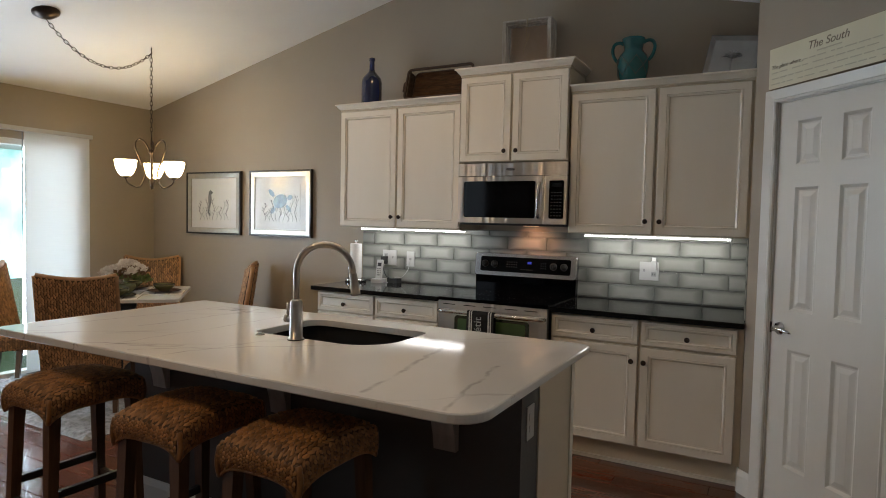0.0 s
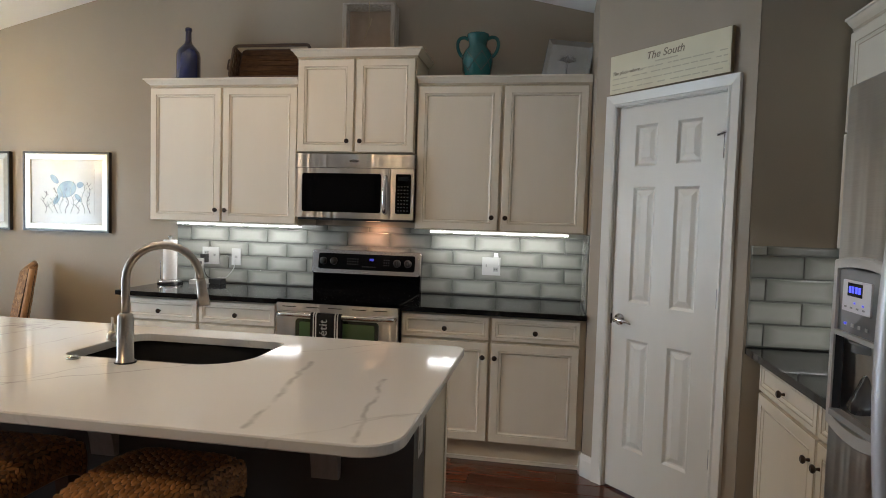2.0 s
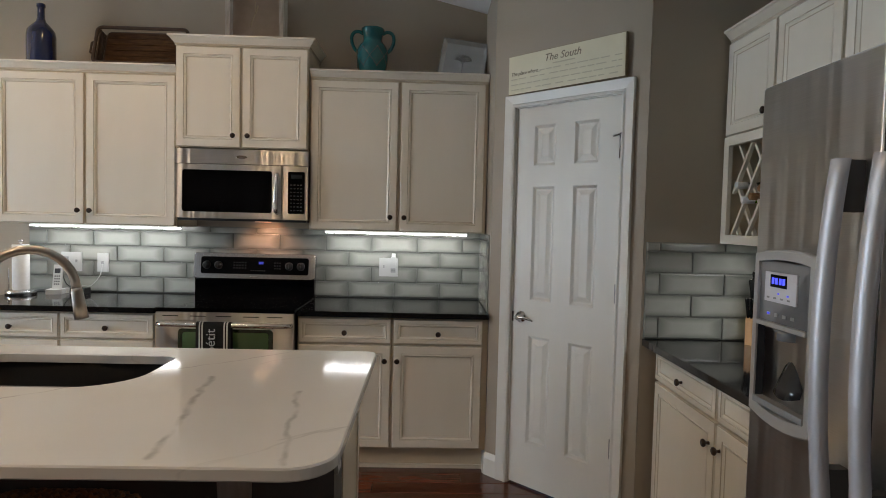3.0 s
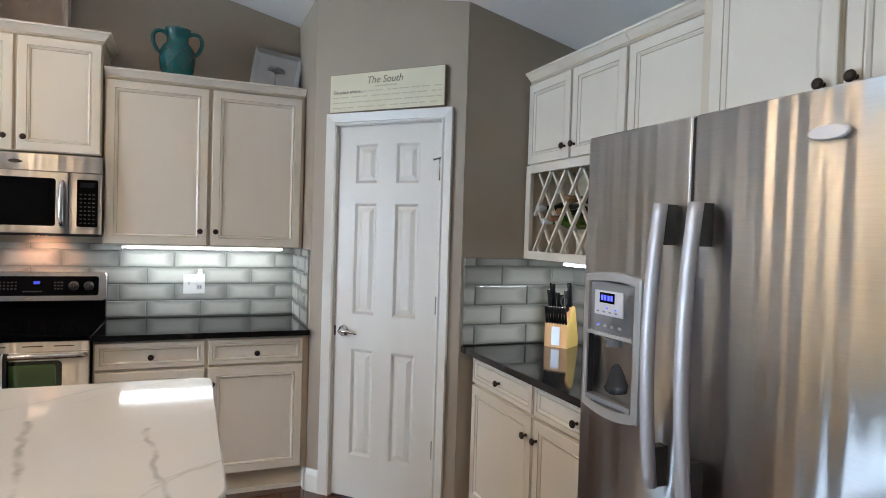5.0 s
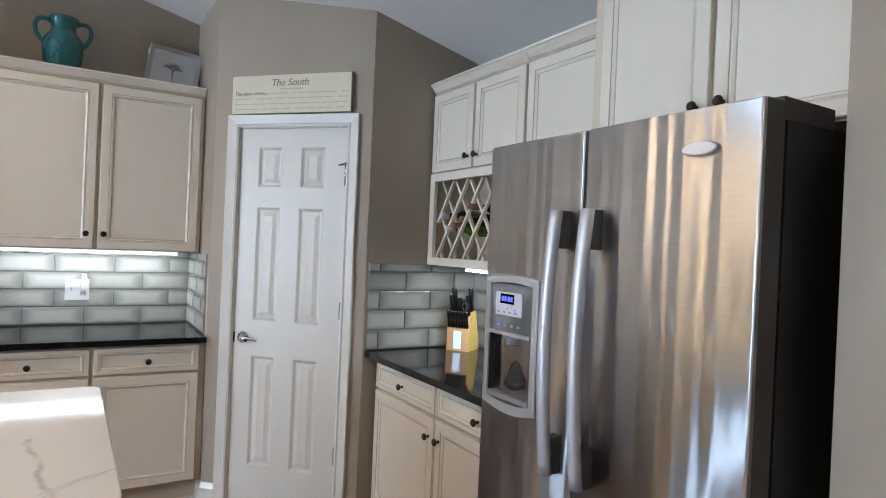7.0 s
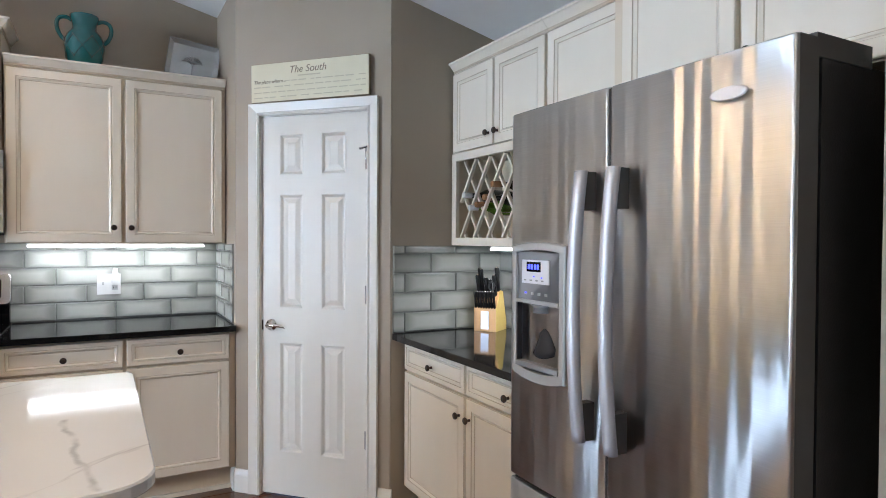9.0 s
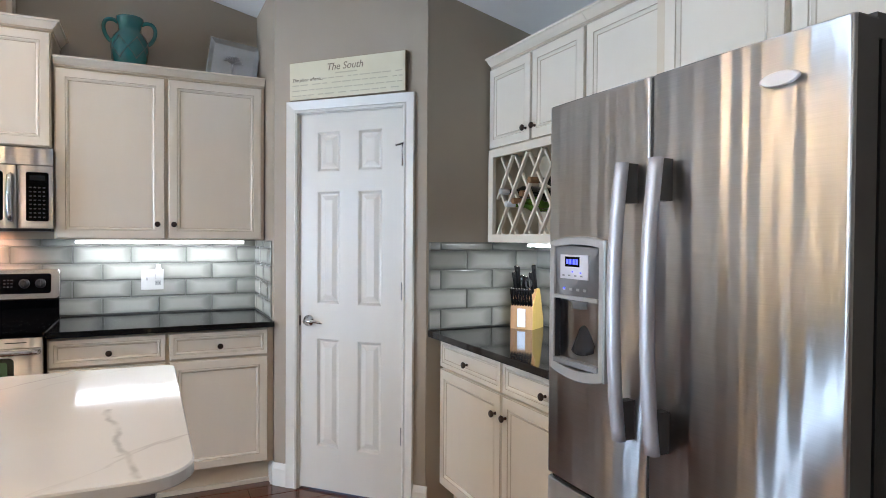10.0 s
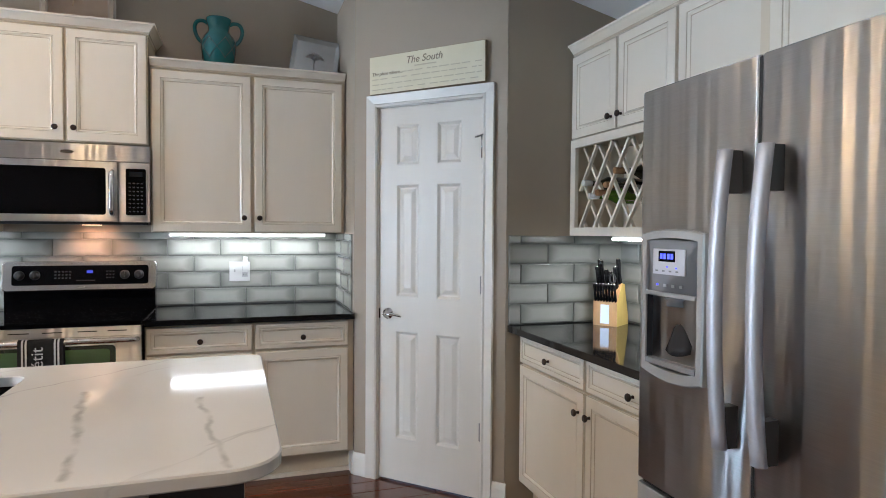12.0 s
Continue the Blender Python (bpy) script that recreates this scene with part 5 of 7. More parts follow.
def bar_stool():
    W, D, top = 0.335, 0.41, 0.735
    c = thing("bar_stool", pose(0.200, -2.665, 0), "woven seagrass saddle bar stool with walnut legs", "stool", "bar stools at the island")
    face, skirts = cushion(W, D, top, 0.150, 0.042)
    bm = bmesh.new()
    sheet(bm, face, 10, 10)
    for s in skirts:
        sheet(bm, s, 10, 4)
    bmesh.ops.remove_doubles(bm, verts=bm.verts, dist=0.0008)
    seat = part("seat", bm, WEAVED, c, "woven seagrass saddle seat")
    bm = bmesh.new()
    stitches(bm, face, 24, 17, 0.0065)
    for s in skirts:
        stitches(bm, s, 26, 6, 0.0065)
    part("weave", bm, WEAVE, seat)
    bm = bmesh.new()
    for s in skirts:
        tube(bm, [s(k / 14, 0.0) for k in range(15)], 0.006, 6)
        tube(bm, [Vector(s(0.0, k / 6)) + Vector((0.003 if s(0, 0)[0] < 0 else -0.003, 0.003 if s(0, 0)[1] < 0 else -0.003, 0)) for k in range(7)], 0.0105, 8)
    part("braid_edge", bm, WEAVE, seat, "braided lower edge")
    for sx in (-1, 1):
        for sy in (-1, 1):
            bm = bmesh.new()
            t, b = (sx * (W / 2 - 0.034), sy * (D / 2 - 0.035)), (sx * (W / 2 - 0.014), sy * (D / 2 - 0.010))
            hi = [bm.verts.new((t[0] + dx, t[1] + dy, 0.665)) for dx, dy in ((-0.024, -0.024), (0.024, -0.024), (0.024, 0.024), (-0.024, 0.024))]
            lo = [bm.verts.new((b[0] + dx, b[1] + dy, 0.0)) for dx, dy in ((-0.017, -0.017), (0.017, -0.017), (0.017, 0.017), (-0.017, 0.017))]
            for k in range(4):
                bm.faces.new((lo[k], lo[(k + 1) % 4], hi[(k + 1) % 4], hi[k]))
            bm.faces.new(lo[::-1]), bm.faces.new(hi)
            soft(bm, 0.003)
            part("leg", bm, LEGW, c)
    for sy, z, mt in ((-1, 0.20, LEGD), (1, 0.20, LEGW)):
        part("stretcher", boxes((-W / 2 + 0.040, W / 2 - 0.040, sy * (D / 2 - 0.018) - 0.010, sy * (D / 2 - 0.018) + 0.010, z - 0.016, z + 0.016), bevel=0.003), mt, c)
    for sx in (-1, 1):
        part("stretcher", boxes((sx * (W / 2 - 0.022) - 0.010, sx * (W / 2 - 0.022) + 0.010, 0.039 - D / 2, D / 2 - 0.039, 0.264, 0.296), bevel=0.003), LEGD, c, "dark side stretcher")
    return c


stool = bar_stool()
copy_thing(stool, pose(-0.350, -2.660, 0, 0, 0, 2))
copy_thing(stool, pose(-1.075, -2.670, 0, 0, 0, -2))

# ---------------------------------------------------------------- dining corner
TC = Vector((-3.20, -0.98))


def dining_chair(m):
    c = thing("dining_chair", m, "honey woven seagrass dining chair with wooden legs", "chair", "dining chairs round the table")
    W, D = 0.50, 0.46
    # back: a bowed slab behind the seat (y > 0), its top edge dipping in the middle
    zt = lambda u: 1.0 - 0.035 * math.sin(math.pi * u) + 0.0
    yb = lambda u, v: 0.20 + 0.10 * v - 0.05 * math.sin(math.pi * u)

    def rear(u, v):
        return ((u - 0.5) * W, yb(u, v) + 0.045, 0.30 + (zt(u) - 0.30) * v)

    def fore(u, v):
        return ((0.5 - u) * W, yb(u, v), 0.46 + (zt(u) - 0.46) * v)
    bm = bmesh.new()
    sheet(bm, rear, 10, 10)
    sheet(bm, lambda u, v: fore(u, v * 1.0), 10, 10)
    for u0 in (0.0, 1.0):
        sheet(bm, lambda a, b: Vector(rear(u0, 0.23 + 0.77 * b)).lerp(Vector(fore(1 - u0, b)), a), 1, 8)
    sheet(bm, lambda a, b: Vector(rear(b, 1.0)).lerp(Vector(fore(1 - b, 1.0)), a), 1, 10)
    back = part("backrest", bm, WEAVED, c, "woven seagrass backrest")
    bm = bmesh.new()
    stitches(bm, rear, 30, 24, -0.007)
    stitches(bm, fore, 30, 17, -0.007)
    part("weave", bm, WEAVEL, back)
    bm = bmesh.new()
    tube(bm, [Vector(rear(k / 14, 1.0)).lerp(Vector(fore(1 - k / 14, 1.0)), 0.5) + Vector((0, 0, 0.002)) for k in range(15)], 0.020, 8)
    for u0 in (0.0, 1.0):
        tube(bm, [Vector(rear(u0, 0.23 + 0.77 * k / 8)).lerp(Vector(fore(1 - u0, k / 8)), 0.5) for k in range(9)], 0.019, 8)
    part("rolled_edge", bm, WEAVEL, back, "rolled woven edge")
    face, skirts = cushion(W, D, 0.475, 0.16, 0.03)
    bm = bmesh.new()
    sheet(bm, face, 8, 8)
    for s in skirts:
        sheet(bm, s, 8, 3)
    seat = part("seat", bm, WEAVED, c, "woven seagrass seat", pose(0, -0.03, 0))
    bm = bmesh.new()
    stitches(bm, face, 24, 14, 0.006)
    for s in skirts:
        stitches(bm, s, 26, 6, 0.006)
    part("weave", bm, WEAVEL, seat)
    for x in (-0.21, 0.21):
        for y in (-0.22, 0.17):
            bm = bmesh.new()
            hi = [bm.verts.new((x + a, y + b, 0.42)) for a, b in ((-0.022, -0.022), (0.022, -0.022), (0.022, 0.022), (-0.022, 0.022))]
            lo = [bm.verts.new((x + a + (0.0), y + b + (0.04 if y > 0 else 0), 0.0)) for a, b in ((-0.015, -0.015), (0.015, -0.015), (0.015, 0.015), (-0.015, 0.015))]
            for k in range(4):
                bm.faces.new((lo[k], lo[(k + 1) % 4], hi[(k + 1) % 4], hi[k]))
            bm.faces.new(lo[::-1]), bm.faces.new(hi)
            part("leg", bm, LEGW, c)
    return c


def chair_pose(deg, r):
    """At that bearing from the table's middle, its back outwards."""
    a = radians(deg)
    return pose(TC.x + r * math.cos(a), TC.y + r * math.sin(a), 0, 0, 0, deg - 90)


chair = dining_chair(chair_pose(-51, 0.72))
copy_thing(chair, chair_pose(132, 0.72))
copy_thing(chair, chair_pose(42, 0.72))
copy_thing(chair, chair_pose(222, 0.68))

TABLE = mat("table_stone", (0.60, 0.60, 0.58), 0.25, second=(0.50, 0.50, 0.48), scale=5)
tb = thing("dining_table", pose(TC.x, TC.y, 0, 0, 0, 45), "pale square dining table on a dark pedestal", "table")
bm = bmesh.new()
prism(bm, rounded(-0.47, 0.47, -0.47, 0.47, 0.03, 4), 0.735, 0.76)
soft(bm, 0.004)
part("tabletop", bm, TABLE, tb, "pale polished tabletop")
part("pedestal", lathe(bmesh.new(), [(0.26, 0), (0.26, 0.03), (0.10, 0.06), (0.07, 0.15), (0.06, 0.55), (0.10, 0.70), (0.22, 0.734)], 20), LEGD, tb, "dark turned pedestal")
MATW = mat("placemat_check", (0.62, 0.60, 0.56), 0.8, second=(0.56, 0.54, 0.50), scale=30, bump=0.4, bump_scale=300)
MATD = mat("placemat_line", (0.14, 0.10, 0.07), 0.8, second=(0.10, 0.07, 0.05), scale=30)
OLIVE = mat("olive_glaze", (0.10, 0.105, 0.045), 0.18, second=(0.14, 0.13, 0.06), scale=12, coat=0.4)
DARKPLATE = mat("dark_glaze", (0.016, 0.017, 0.020), 0.2, second=(0.03, 0.03, 0.034), scale=20, coat=0.3)


def setting(x, y):
    m = Matrix.Translation((x, y, 0.7605)) @ Matrix.Rotation(radians(45), 4, "Z")
    p = thing("placemat", m, "white placemat with brown lines on the table", "placemat", "place settings")
    part("cloth", boxes((-0.17, 0.17, -0.15, 0.15, 0, 0.003)), MATW, p)
    for k in range(4):
        part("stripe", boxes((-0.17 + k * 0.11, -0.162 + k * 0.11, -0.15, 0.15, 0.0032, 0.0042)), MATD, p)
    q = solid("plate", lathe(bmesh.new(), [(0.07, 0), (0.08, 0.004), (0.135, 0.014), (0.137, 0.018), (0.08, 0.010), (0.02, 0.008)], 28), DARKPLATE,
              "dark glazed dinner plate on a placemat", "plate", Matrix.Translation((x, y, 0.7650)), "place settings")
    b = thing("bowl", Matrix.Translation((x, y, 0.7755)), "olive glazed bowl with a dark rim on a plate", "bowl", "place settings")
    part("vessel", lathe(bmesh.new(), [(0.04, 0), (0.045, 0.006), (0.078, 0.035), (0.087, 0.058), (0.083, 0.058), (0.072, 0.036), (0.03, 0.010)], 28), OLIVE, b)
    part("rim", tube(bmesh.new(), [(0.085 * math.cos(2 * math.pi * k / 28), 0.085 * math.sin(2 * math.pi * k / 28), 0.059) for k in range(28)], 0.0035, 6, closed=True), DARKPLATE, b, "dark glazed rim")


for a in (0, 90, 180, 270):
    setting(TC.x + 0.30 * math.cos(radians(a + 45)), TC.y + 0.30 * math.sin(radians(a + 45)))

# flowers
PETAL = mat("white_petal", (0.74, 0.70, 0.64), 0.6, second=(0.62, 0.55, 0.50), scale=30)
GREEN = mat("leaf_green", (0.10, 0.15, 0.03), 0.5, second=(0.16, 0.19, 0.05), scale=30)
DRIED = mat("dried_brown", (0.09, 0.045, 0.02), 0.7, second=(0.14, 0.08, 0.03), scale=30)
fl = thing("flower_arrangement", pose(TC.x - 0.03, TC.y + 0.02, 0.7605), "white silk flowers with green leaves in a low pot", "flowers")
part("pot", lathe(bmesh.new(), [(0.06, 0), (0.085, 0.03), (0.09, 0.07), (0.08, 0.08)], 20), OLIVE, fl, "olive glazed pot")
rng = random.Random(4)


def petals(c, r, n, bm, flat=0.4):
    for k in range(n):
        a, t = rng.uniform(0, 6.28), rng.uniform(0.1, 1.2)
        d = Vector((math.cos(a) * math.sin(t), math.sin(a) * math.sin(t), math.cos(t)))
        s = d.orthogonal().normalized()
        q = d.cross(s)
        p = c + d * r * 0.4
        w = r * 0.42
        vs = [bm.verts.new(v) for v in (p, p + d * r * 0.5 + s * w, p + d * r + q * w * 0.3, p + d * r * 0.5 - s * w)]
        bm.faces.new((vs[0], vs[1], vs[2])), bm.faces.new((vs[0], vs[2], vs[3]))


for k in range(26):
    a, rr = rng.uniform(0, 6.28), rng.uniform(0.02, 0.17)
    bm = bmesh.new()
    petals(Vector((rr * math.cos(a), rr * math.sin(a), 0.23 - rr * 0.5 + rng.uniform(-0.02, 0.02))), 0.052, 30, bm)
    part("blossom", bm, PETAL, fl)
bm = bmesh.new()
for k in range(36):
    a, rr = rng.uniform(0, 6.28), rng.uniform(0.05, 0.19)
    petals(Vector((rr * math.cos(a), rr * math.sin(a), 0.15 - rr * 0.4 + rng.uniform(-0.03, 0.03))), 0.05, 3, bm)
part("foliage", bm, GREEN, fl, "green leaves")
bm = bmesh.new()
for k in range(26):
    a, rr = rng.uniform(-1.0, 0.6), rng.uniform(0.08, 0.18)
    petals(Vector((rr * math.cos(a), rr * math.sin(a), 0.15 + rng.uniform(-0.03, 0.04))), 0.045, 3, bm)
part("dried_leaves", bm, DRIED, fl, "dried brown leaves")

# chandelier
SHADE = mat("lit_alabaster_glass", (0.9, 0.86, 0.74), 0.35, emit=(1.0, 0.74, 0.36), strength=29.0)
HK, CN = Vector((-2.950, -0.914, roof(-2.950))), Vector((-2.878, -1.781, roof(-2.878)))
ch = thing("chandelier", pose(HK.x, HK.y, 0), "dark bronze chandelier with lit alabaster glass shades", "chandelier")


def chain(bm, pts, step=0.034):
    length, acc = 0.0, [0.0]
    for a, b in zip(pts, pts[1:]):
        length += (b - a).length
        acc.append(length)
    n = int(length / step)
    for k in range(n):
        s = (k + 0.5) * length / n
        i = max(j for j in range(len(acc) - 1) if acc[j] <= s)
        p = pts[i].lerp(pts[i + 1], (s - acc[i]) / (acc[i + 1] - acc[i]))
        d = (pts[i + 1] - pts[i]).normalized()
        u = d.cross(Vector((0.31, 0.95, 0.05))).normalized()
        if k % 2:
            u = d.cross(u)
        tube(bm, [p + d * 0.023 * math.cos(q) + u * 0.011 * math.sin(q) for q in [2 * math.pi * j / 8 for j in range(8)]], 0.0026, 5, closed=True)


o = Vector((HK.x, HK.y, 0))
bm = bmesh.new()
tube(bm, [HK - o, HK - o - Vector((0, 0, 0.03)), HK - o + Vector((0.008, 0, -0.045)), HK - o - Vector((0, 0, 0.055))], 0.004, 6)
part("hook", bm, BRONZE, ch, "small ceiling hook")
bm = bmesh.new()
chain(bm, [HK - o - Vector((0, 0, 0.05)), Vector((0, 0, 2.07))])
part("chain", bm, BRONZE, ch, "dark bronze hanging chain")
bm = bmesh.new()
sag = []
for k in range(21):
    t = k / 20
    p = CN.lerp(HK, t) - o
    p.z = CN.z + (HK.z - 0.05 - CN.z) * t - 0.05 * (1 - t) - 0.215 * 4 * t * (1 - t) * (0.95 + 0.05 * t)
    sag.append(p)
chain(bm, sag)
part("swag_chain", bm, BRONZE, ch, "swagged chain with its cord")
part("canopy", lathe(bmesh.new(), [(0.02, -0.045), (0.05, -0.035), (0.085, -0.012), (0.088, 0.004)], 24), BRONZE, ch, "round bronze ceiling canopy",
     Matrix.Translation(CN - o) @ Matrix.Rotation(-math.atan(SLW), 4, "Y"))
bm = bmesh.new()
lathe(bm, [(0.006, 2.06), (0.008, 2.00), (0.006, 1.96), (0.02, 1.945), (0.024, 1.93), (0.010, 1.915), (0.008, 1.72), (0.016, 1.70), (0.013, 1.66), (0.004, 1.63)][::-1], 14)
part("stem", bm, BRONZE, ch, "turned bronze stem")
for k in range(3):
    a = radians(138 + 120 * k)
    d, z = Vector((math.cos(a), math.sin(a), 0)), Vector((0, 0, 1))
    arm = [(0.012, 1.93), (0.045, 2.0), (0.09, 2.035), (0.125, 2.01), (0.125, 1.95), (0.085, 1.85), (0.055, 1.77), (0.065, 1.70), (0.100, 1.645), (0.150, 1.652), (0.193, 1.680), (0.205, 1.713)]
    part("arm", tube(bmesh.new(), smooth([d * r + z * h for r, h in arm]), 0.006, 8), BRONZE, ch, "scrolled bronze arm")
    cp = part("cup", lathe(bmesh.new(), [(0.008, 0), (0.028, 0.012), (0.032, 0.022)], 16), BRONZE, ch, "", Matrix.Translation(d * 0.205 + z * 1.709))
    part("shade", lathe(bmesh.new(), [(0.028, 0.0), (0.055, 0.024), (0.074, 0.070), (0.083, 0.130), (0.079, 0.130), (0.069, 0.071), (0.049, 0.028), (0.02, 0.009)], 24), SHADE, ch,
         "lit alabaster glass bowl shade", Matrix.Translation(d * 0.205 + z * 1.726))

# pictures
FRAMEB = mat("black_frame", (0.012, 0.011, 0.010), 0.3, second=(0.02, 0.018, 0.016), scale=20)
FRAMES = mat("champagne_frame", (0.42, 0.39, 0.33), 0.28, 0.7, second=(0.36, 0.33, 0.28), scale=25)
PAPER = mat("mat_board", (0.62, 0.615, 0.605), 0.3, second=(0.59, 0.585, 0.575), scale=40, coat=0.5)
INK = mat("grey_ink", (0.06, 0.06, 0.07), 0.3, second=(0.20, 0.20, 0.20), scale=25, coat=0.5)
INKB = mat("blue_ink", (0.06, 0.12, 0.20), 0.3, second=(0.20, 0.31, 0.36), scale=18, coat=0.5)
INKG = mat("pale_green_ink", (0.36, 0.40, 0.36), 0.25, second=(0.52, 0.54, 0.50), scale=30, coat=0.8)
SHEETM = mat("print_paper", (0.60, 0.60, 0.57), 0.3, second=(0.62, 0.62, 0.60), scale=8, coat=0.5)


def picture(x0, x1, z0, z1, label, blue):
    p = thing("framed_picture", pose(x0, 0, z0), label, "picture", "pair of framed prints")
    w, h = x1 - x0, z1 - z0
    bm = bmesh.new()
    rect_loops(bm, 0, w, 0, h, [(0, -0.002), (0, -0.034), (0.014, -0.034), (0.014, -0.026)], cap=False)
    part("frame", bm, FRAMEB, p, "black outer frame")
    bm = bmesh.new()
    rect_loops(bm, 0.014, w - 0.014, 0.014, h - 0.014, [(0, -0.027), (0.004, -0.030), (0.045, -0.026), (0.048, -0.016)], cap=False)
    part("inner_frame", bm, FRAMES, p, "champagne silver inner frame")
    part("mat_board", boxes((0.06, w - 0.06, -0.017, -0.004, 0.06, h - 0.06)), PAPER, p, "white mat board")
    part("print", boxes((0.135, w - 0.135, -0.0182, -0.0172, 0.125, h - 0.125)), SHEETM, p, "pale printed sheet")
    r = random.Random(11 if blue else 5)
    cx, cz = w / 2, h / 2

    def flat(pts, y):
        bm = bmesh.new()
        prism(bm, pts, 0.0, 0.0005)
        for v in bm.verts:
            v.co = Vector((v.co.x, y - v.co.z, v.co.y))
        return bm
    if blue:
        oval = lambda ox, oz, a, b, t: [(cx + ox + a * math.cos(q) * math.cos(t) - b * math.sin(q) * math.sin(t), cz + oz + a * math.cos(q) * math.sin(t) + b * math.sin(q) * math.cos(t))
                                        for q in [2 * math.pi * k / 18 for k in range(18)]]
        for ox, oz, a, b, t in ((0.0, 0.02, 0.085, 0.062, 0.3), (-0.105, 0.095, 0.045, 0.022, 2.4), (-0.085, -0.06, 0.045, 0.02, 0.9), (0.10, -0.045, 0.04, 0.018, -0.8), (0.115, 0.055, 0.03, 0.022, 0.3)):
            part("blue_shape", flat(oval(ox, oz, a, b, t), -0.0185 - 0.0007 * (ox == 0)), INKB, p, "plain blue oval shape")
    else:
        pts = [(0.0, 0.13), (0.035, 0.10), (0.01, 0.085), (0.012, 0.03), (-0.005, -0.04), (-0.02, -0.09), (0.01, -0.12), (-0.02, -0.125), (-0.045, -0.09), (-0.03, -0.02), (-0.035, 0.06), (-0.025, 0.11)]
        part("dark_shape", flat([(cx - 0.04 + x, cz + z) for x, z in pts], -0.0187), INK, p, "plain slender dark shape")
    for k in range(9):
        bx = 0.16 + (w - 0.32) * (k + 0.5) / 9
        ln = r.uniform(0.10, 0.24)
        pts = [Vector((bx + 0.015 * math.sin(j * 1.1 + k), -0.0184, 0.14 + ln * j / 8)) for j in range(9)]
        bm = tube(bmesh.new(), pts, 0.0022, 4)
        for j in range(2, 8):
            tube(bm, [pts[j], pts[j] + Vector((r.choice((-1, 1)) * 0.022, 0, 0.02))], 0.0016, 4)
        part("plant_shape", bm, INKG if k % 2 else INK, p, "thin printed plant lines")


picture(-3.612, -2.872, 1.244, 1.848, "framed grey print with a white mat on the wall", False)
picture(-2.752, -2.012, 1.246, 1.850, "framed blue print with a white mat on the wall", True)

# sliding door and its fabric panel
GLASS = mat("window_glass", (1, 1, 1), 0.0, glass=1.0)
sd = structure("sliding_door", boxes((WX - 0.12, WX - 0.02, S0, S0 + 0.05, 0.0, SH), (WX - 0.12, WX - 0.02, S1 - 0.05, S1, 0.0, SH), (WX - 0.12, WX - 0.02, S0 + 0.05, S1 - 0.05, SH - 0.05, SH),
                                     (WX - 0.12, WX - 0.02, S0 + 0.05, S1 - 0.05, 0.0, 0.03), (WX - 0.10, WX - 0.04, -1.75, -1.67, 0.03, SH - 0.05)), TRIM, "white framed sliding glass door", "door")
for y0, y1, x in ((S0 + 0.05, -1.71, WX - 0.085), (-1.71, S1 - 0.05, WX - 0.055)):
    g = part("pane", boxes((x - 0.003, x + 0.003, y0, y1, 0.03, SH - 0.05)), GLASS, sd)
    g.visible_shadow = False
FABRIC = mat("blind_fabric", (0.74, 0.74, 0.73), 0.85, second=(0.70, 0.70, 0.69), scale=6, stretch=(1, 1, 30), bump=0.3, bump_scale=200)
bt = bpy.data.materials["blind_fabric"].node_tree
bt.nodes["Principled BSDF"].inputs["Subsurface Weight"].default_value = 0.0
tr, ms = bt.nodes.new("ShaderNodeBsdfTranslucent"), bt.nodes.new("ShaderNodeMixShader")
tr.inputs["Color"].default_value, ms.inputs[0].default_value = (0.78, 0.78, 0.76, 1), 0.45
bt.links.new(bt.nodes["Principled BSDF"].outputs[0], ms.inputs[1])
bt.links.new(tr.outputs[0], ms.inputs[2])
bt.links.new(ms.outputs[0], bt.nodes["Material Output"].inputs["Surface"])
bl = thing("panel_blind", pose(WX, 0, 0), "white fabric sliding panel blind half covering the door", "blind")
part("head_rail", boxes((0.002, 0.075, -2.70, -0.70, 2.115, 2.150), bevel=0.004), SILVERPL, bl, "grey metal head rail")
for i, (y0, y1) in enumerate(((-1.29, -0.72),)):
    part("panel", boxes((0.050 - 0.024 * i, 0.053 - 0.024 * i, y0, y1, 0.04, 2.115)), FABRIC, bl, "white woven fabric panel")
part("wand", tube(bmesh.new(), [(0.06, -1.31, 2.11), (0.06, -1.312, 1.1)], 0.004, 6), GREYPL, bl, "thin control wand")

# window behind
structure("window_1", boxes((WX - 0.12, WX - 0.03, -8.3, -8.24, 0.4, 2.4), (WX - 0.12, WX - 0.03, -6.36, -6.3, 0.4, 2.4), (WX - 0.12, WX - 0.03, -8.24, -6.36, 0.4, 0.46),
                             (WX - 0.12, WX - 0.03, -8.24, -6.36, 2.34, 2.4), (WX - 0.12, WX - 0.03, -7.34, -7.26, 0.46, 2.34)), TRIM, "white framed window of the sitting side", "window")
for lx, ly, watts in CANS:
    dl = thing("downlight", pose(lx, ly, roof(lx), 0, math.degrees(math.atan(SLE if lx > RX else -SLW)), 0), "lit round downlight recessed in the ceiling", "ceiling light", "ceiling downlights")
    part("can", lathe(bmesh.new(), [(0.095, 0.0), (0.094, -0.006), (0.074, -0.010), (0.068, 0.004)], 24), TRIM, dl, "white trim ring")
    part("lens", lathe(bmesh.new(), [(0.069, -0.004), (0.05, -0.003), (0.002, -0.002)], 24), mat("warm_downlight_lens", (0.9, 0.85, 0.75), 0.4, emit=(1.0, 0.70, 0.40), strength=25), dl, "glowing warm lens")

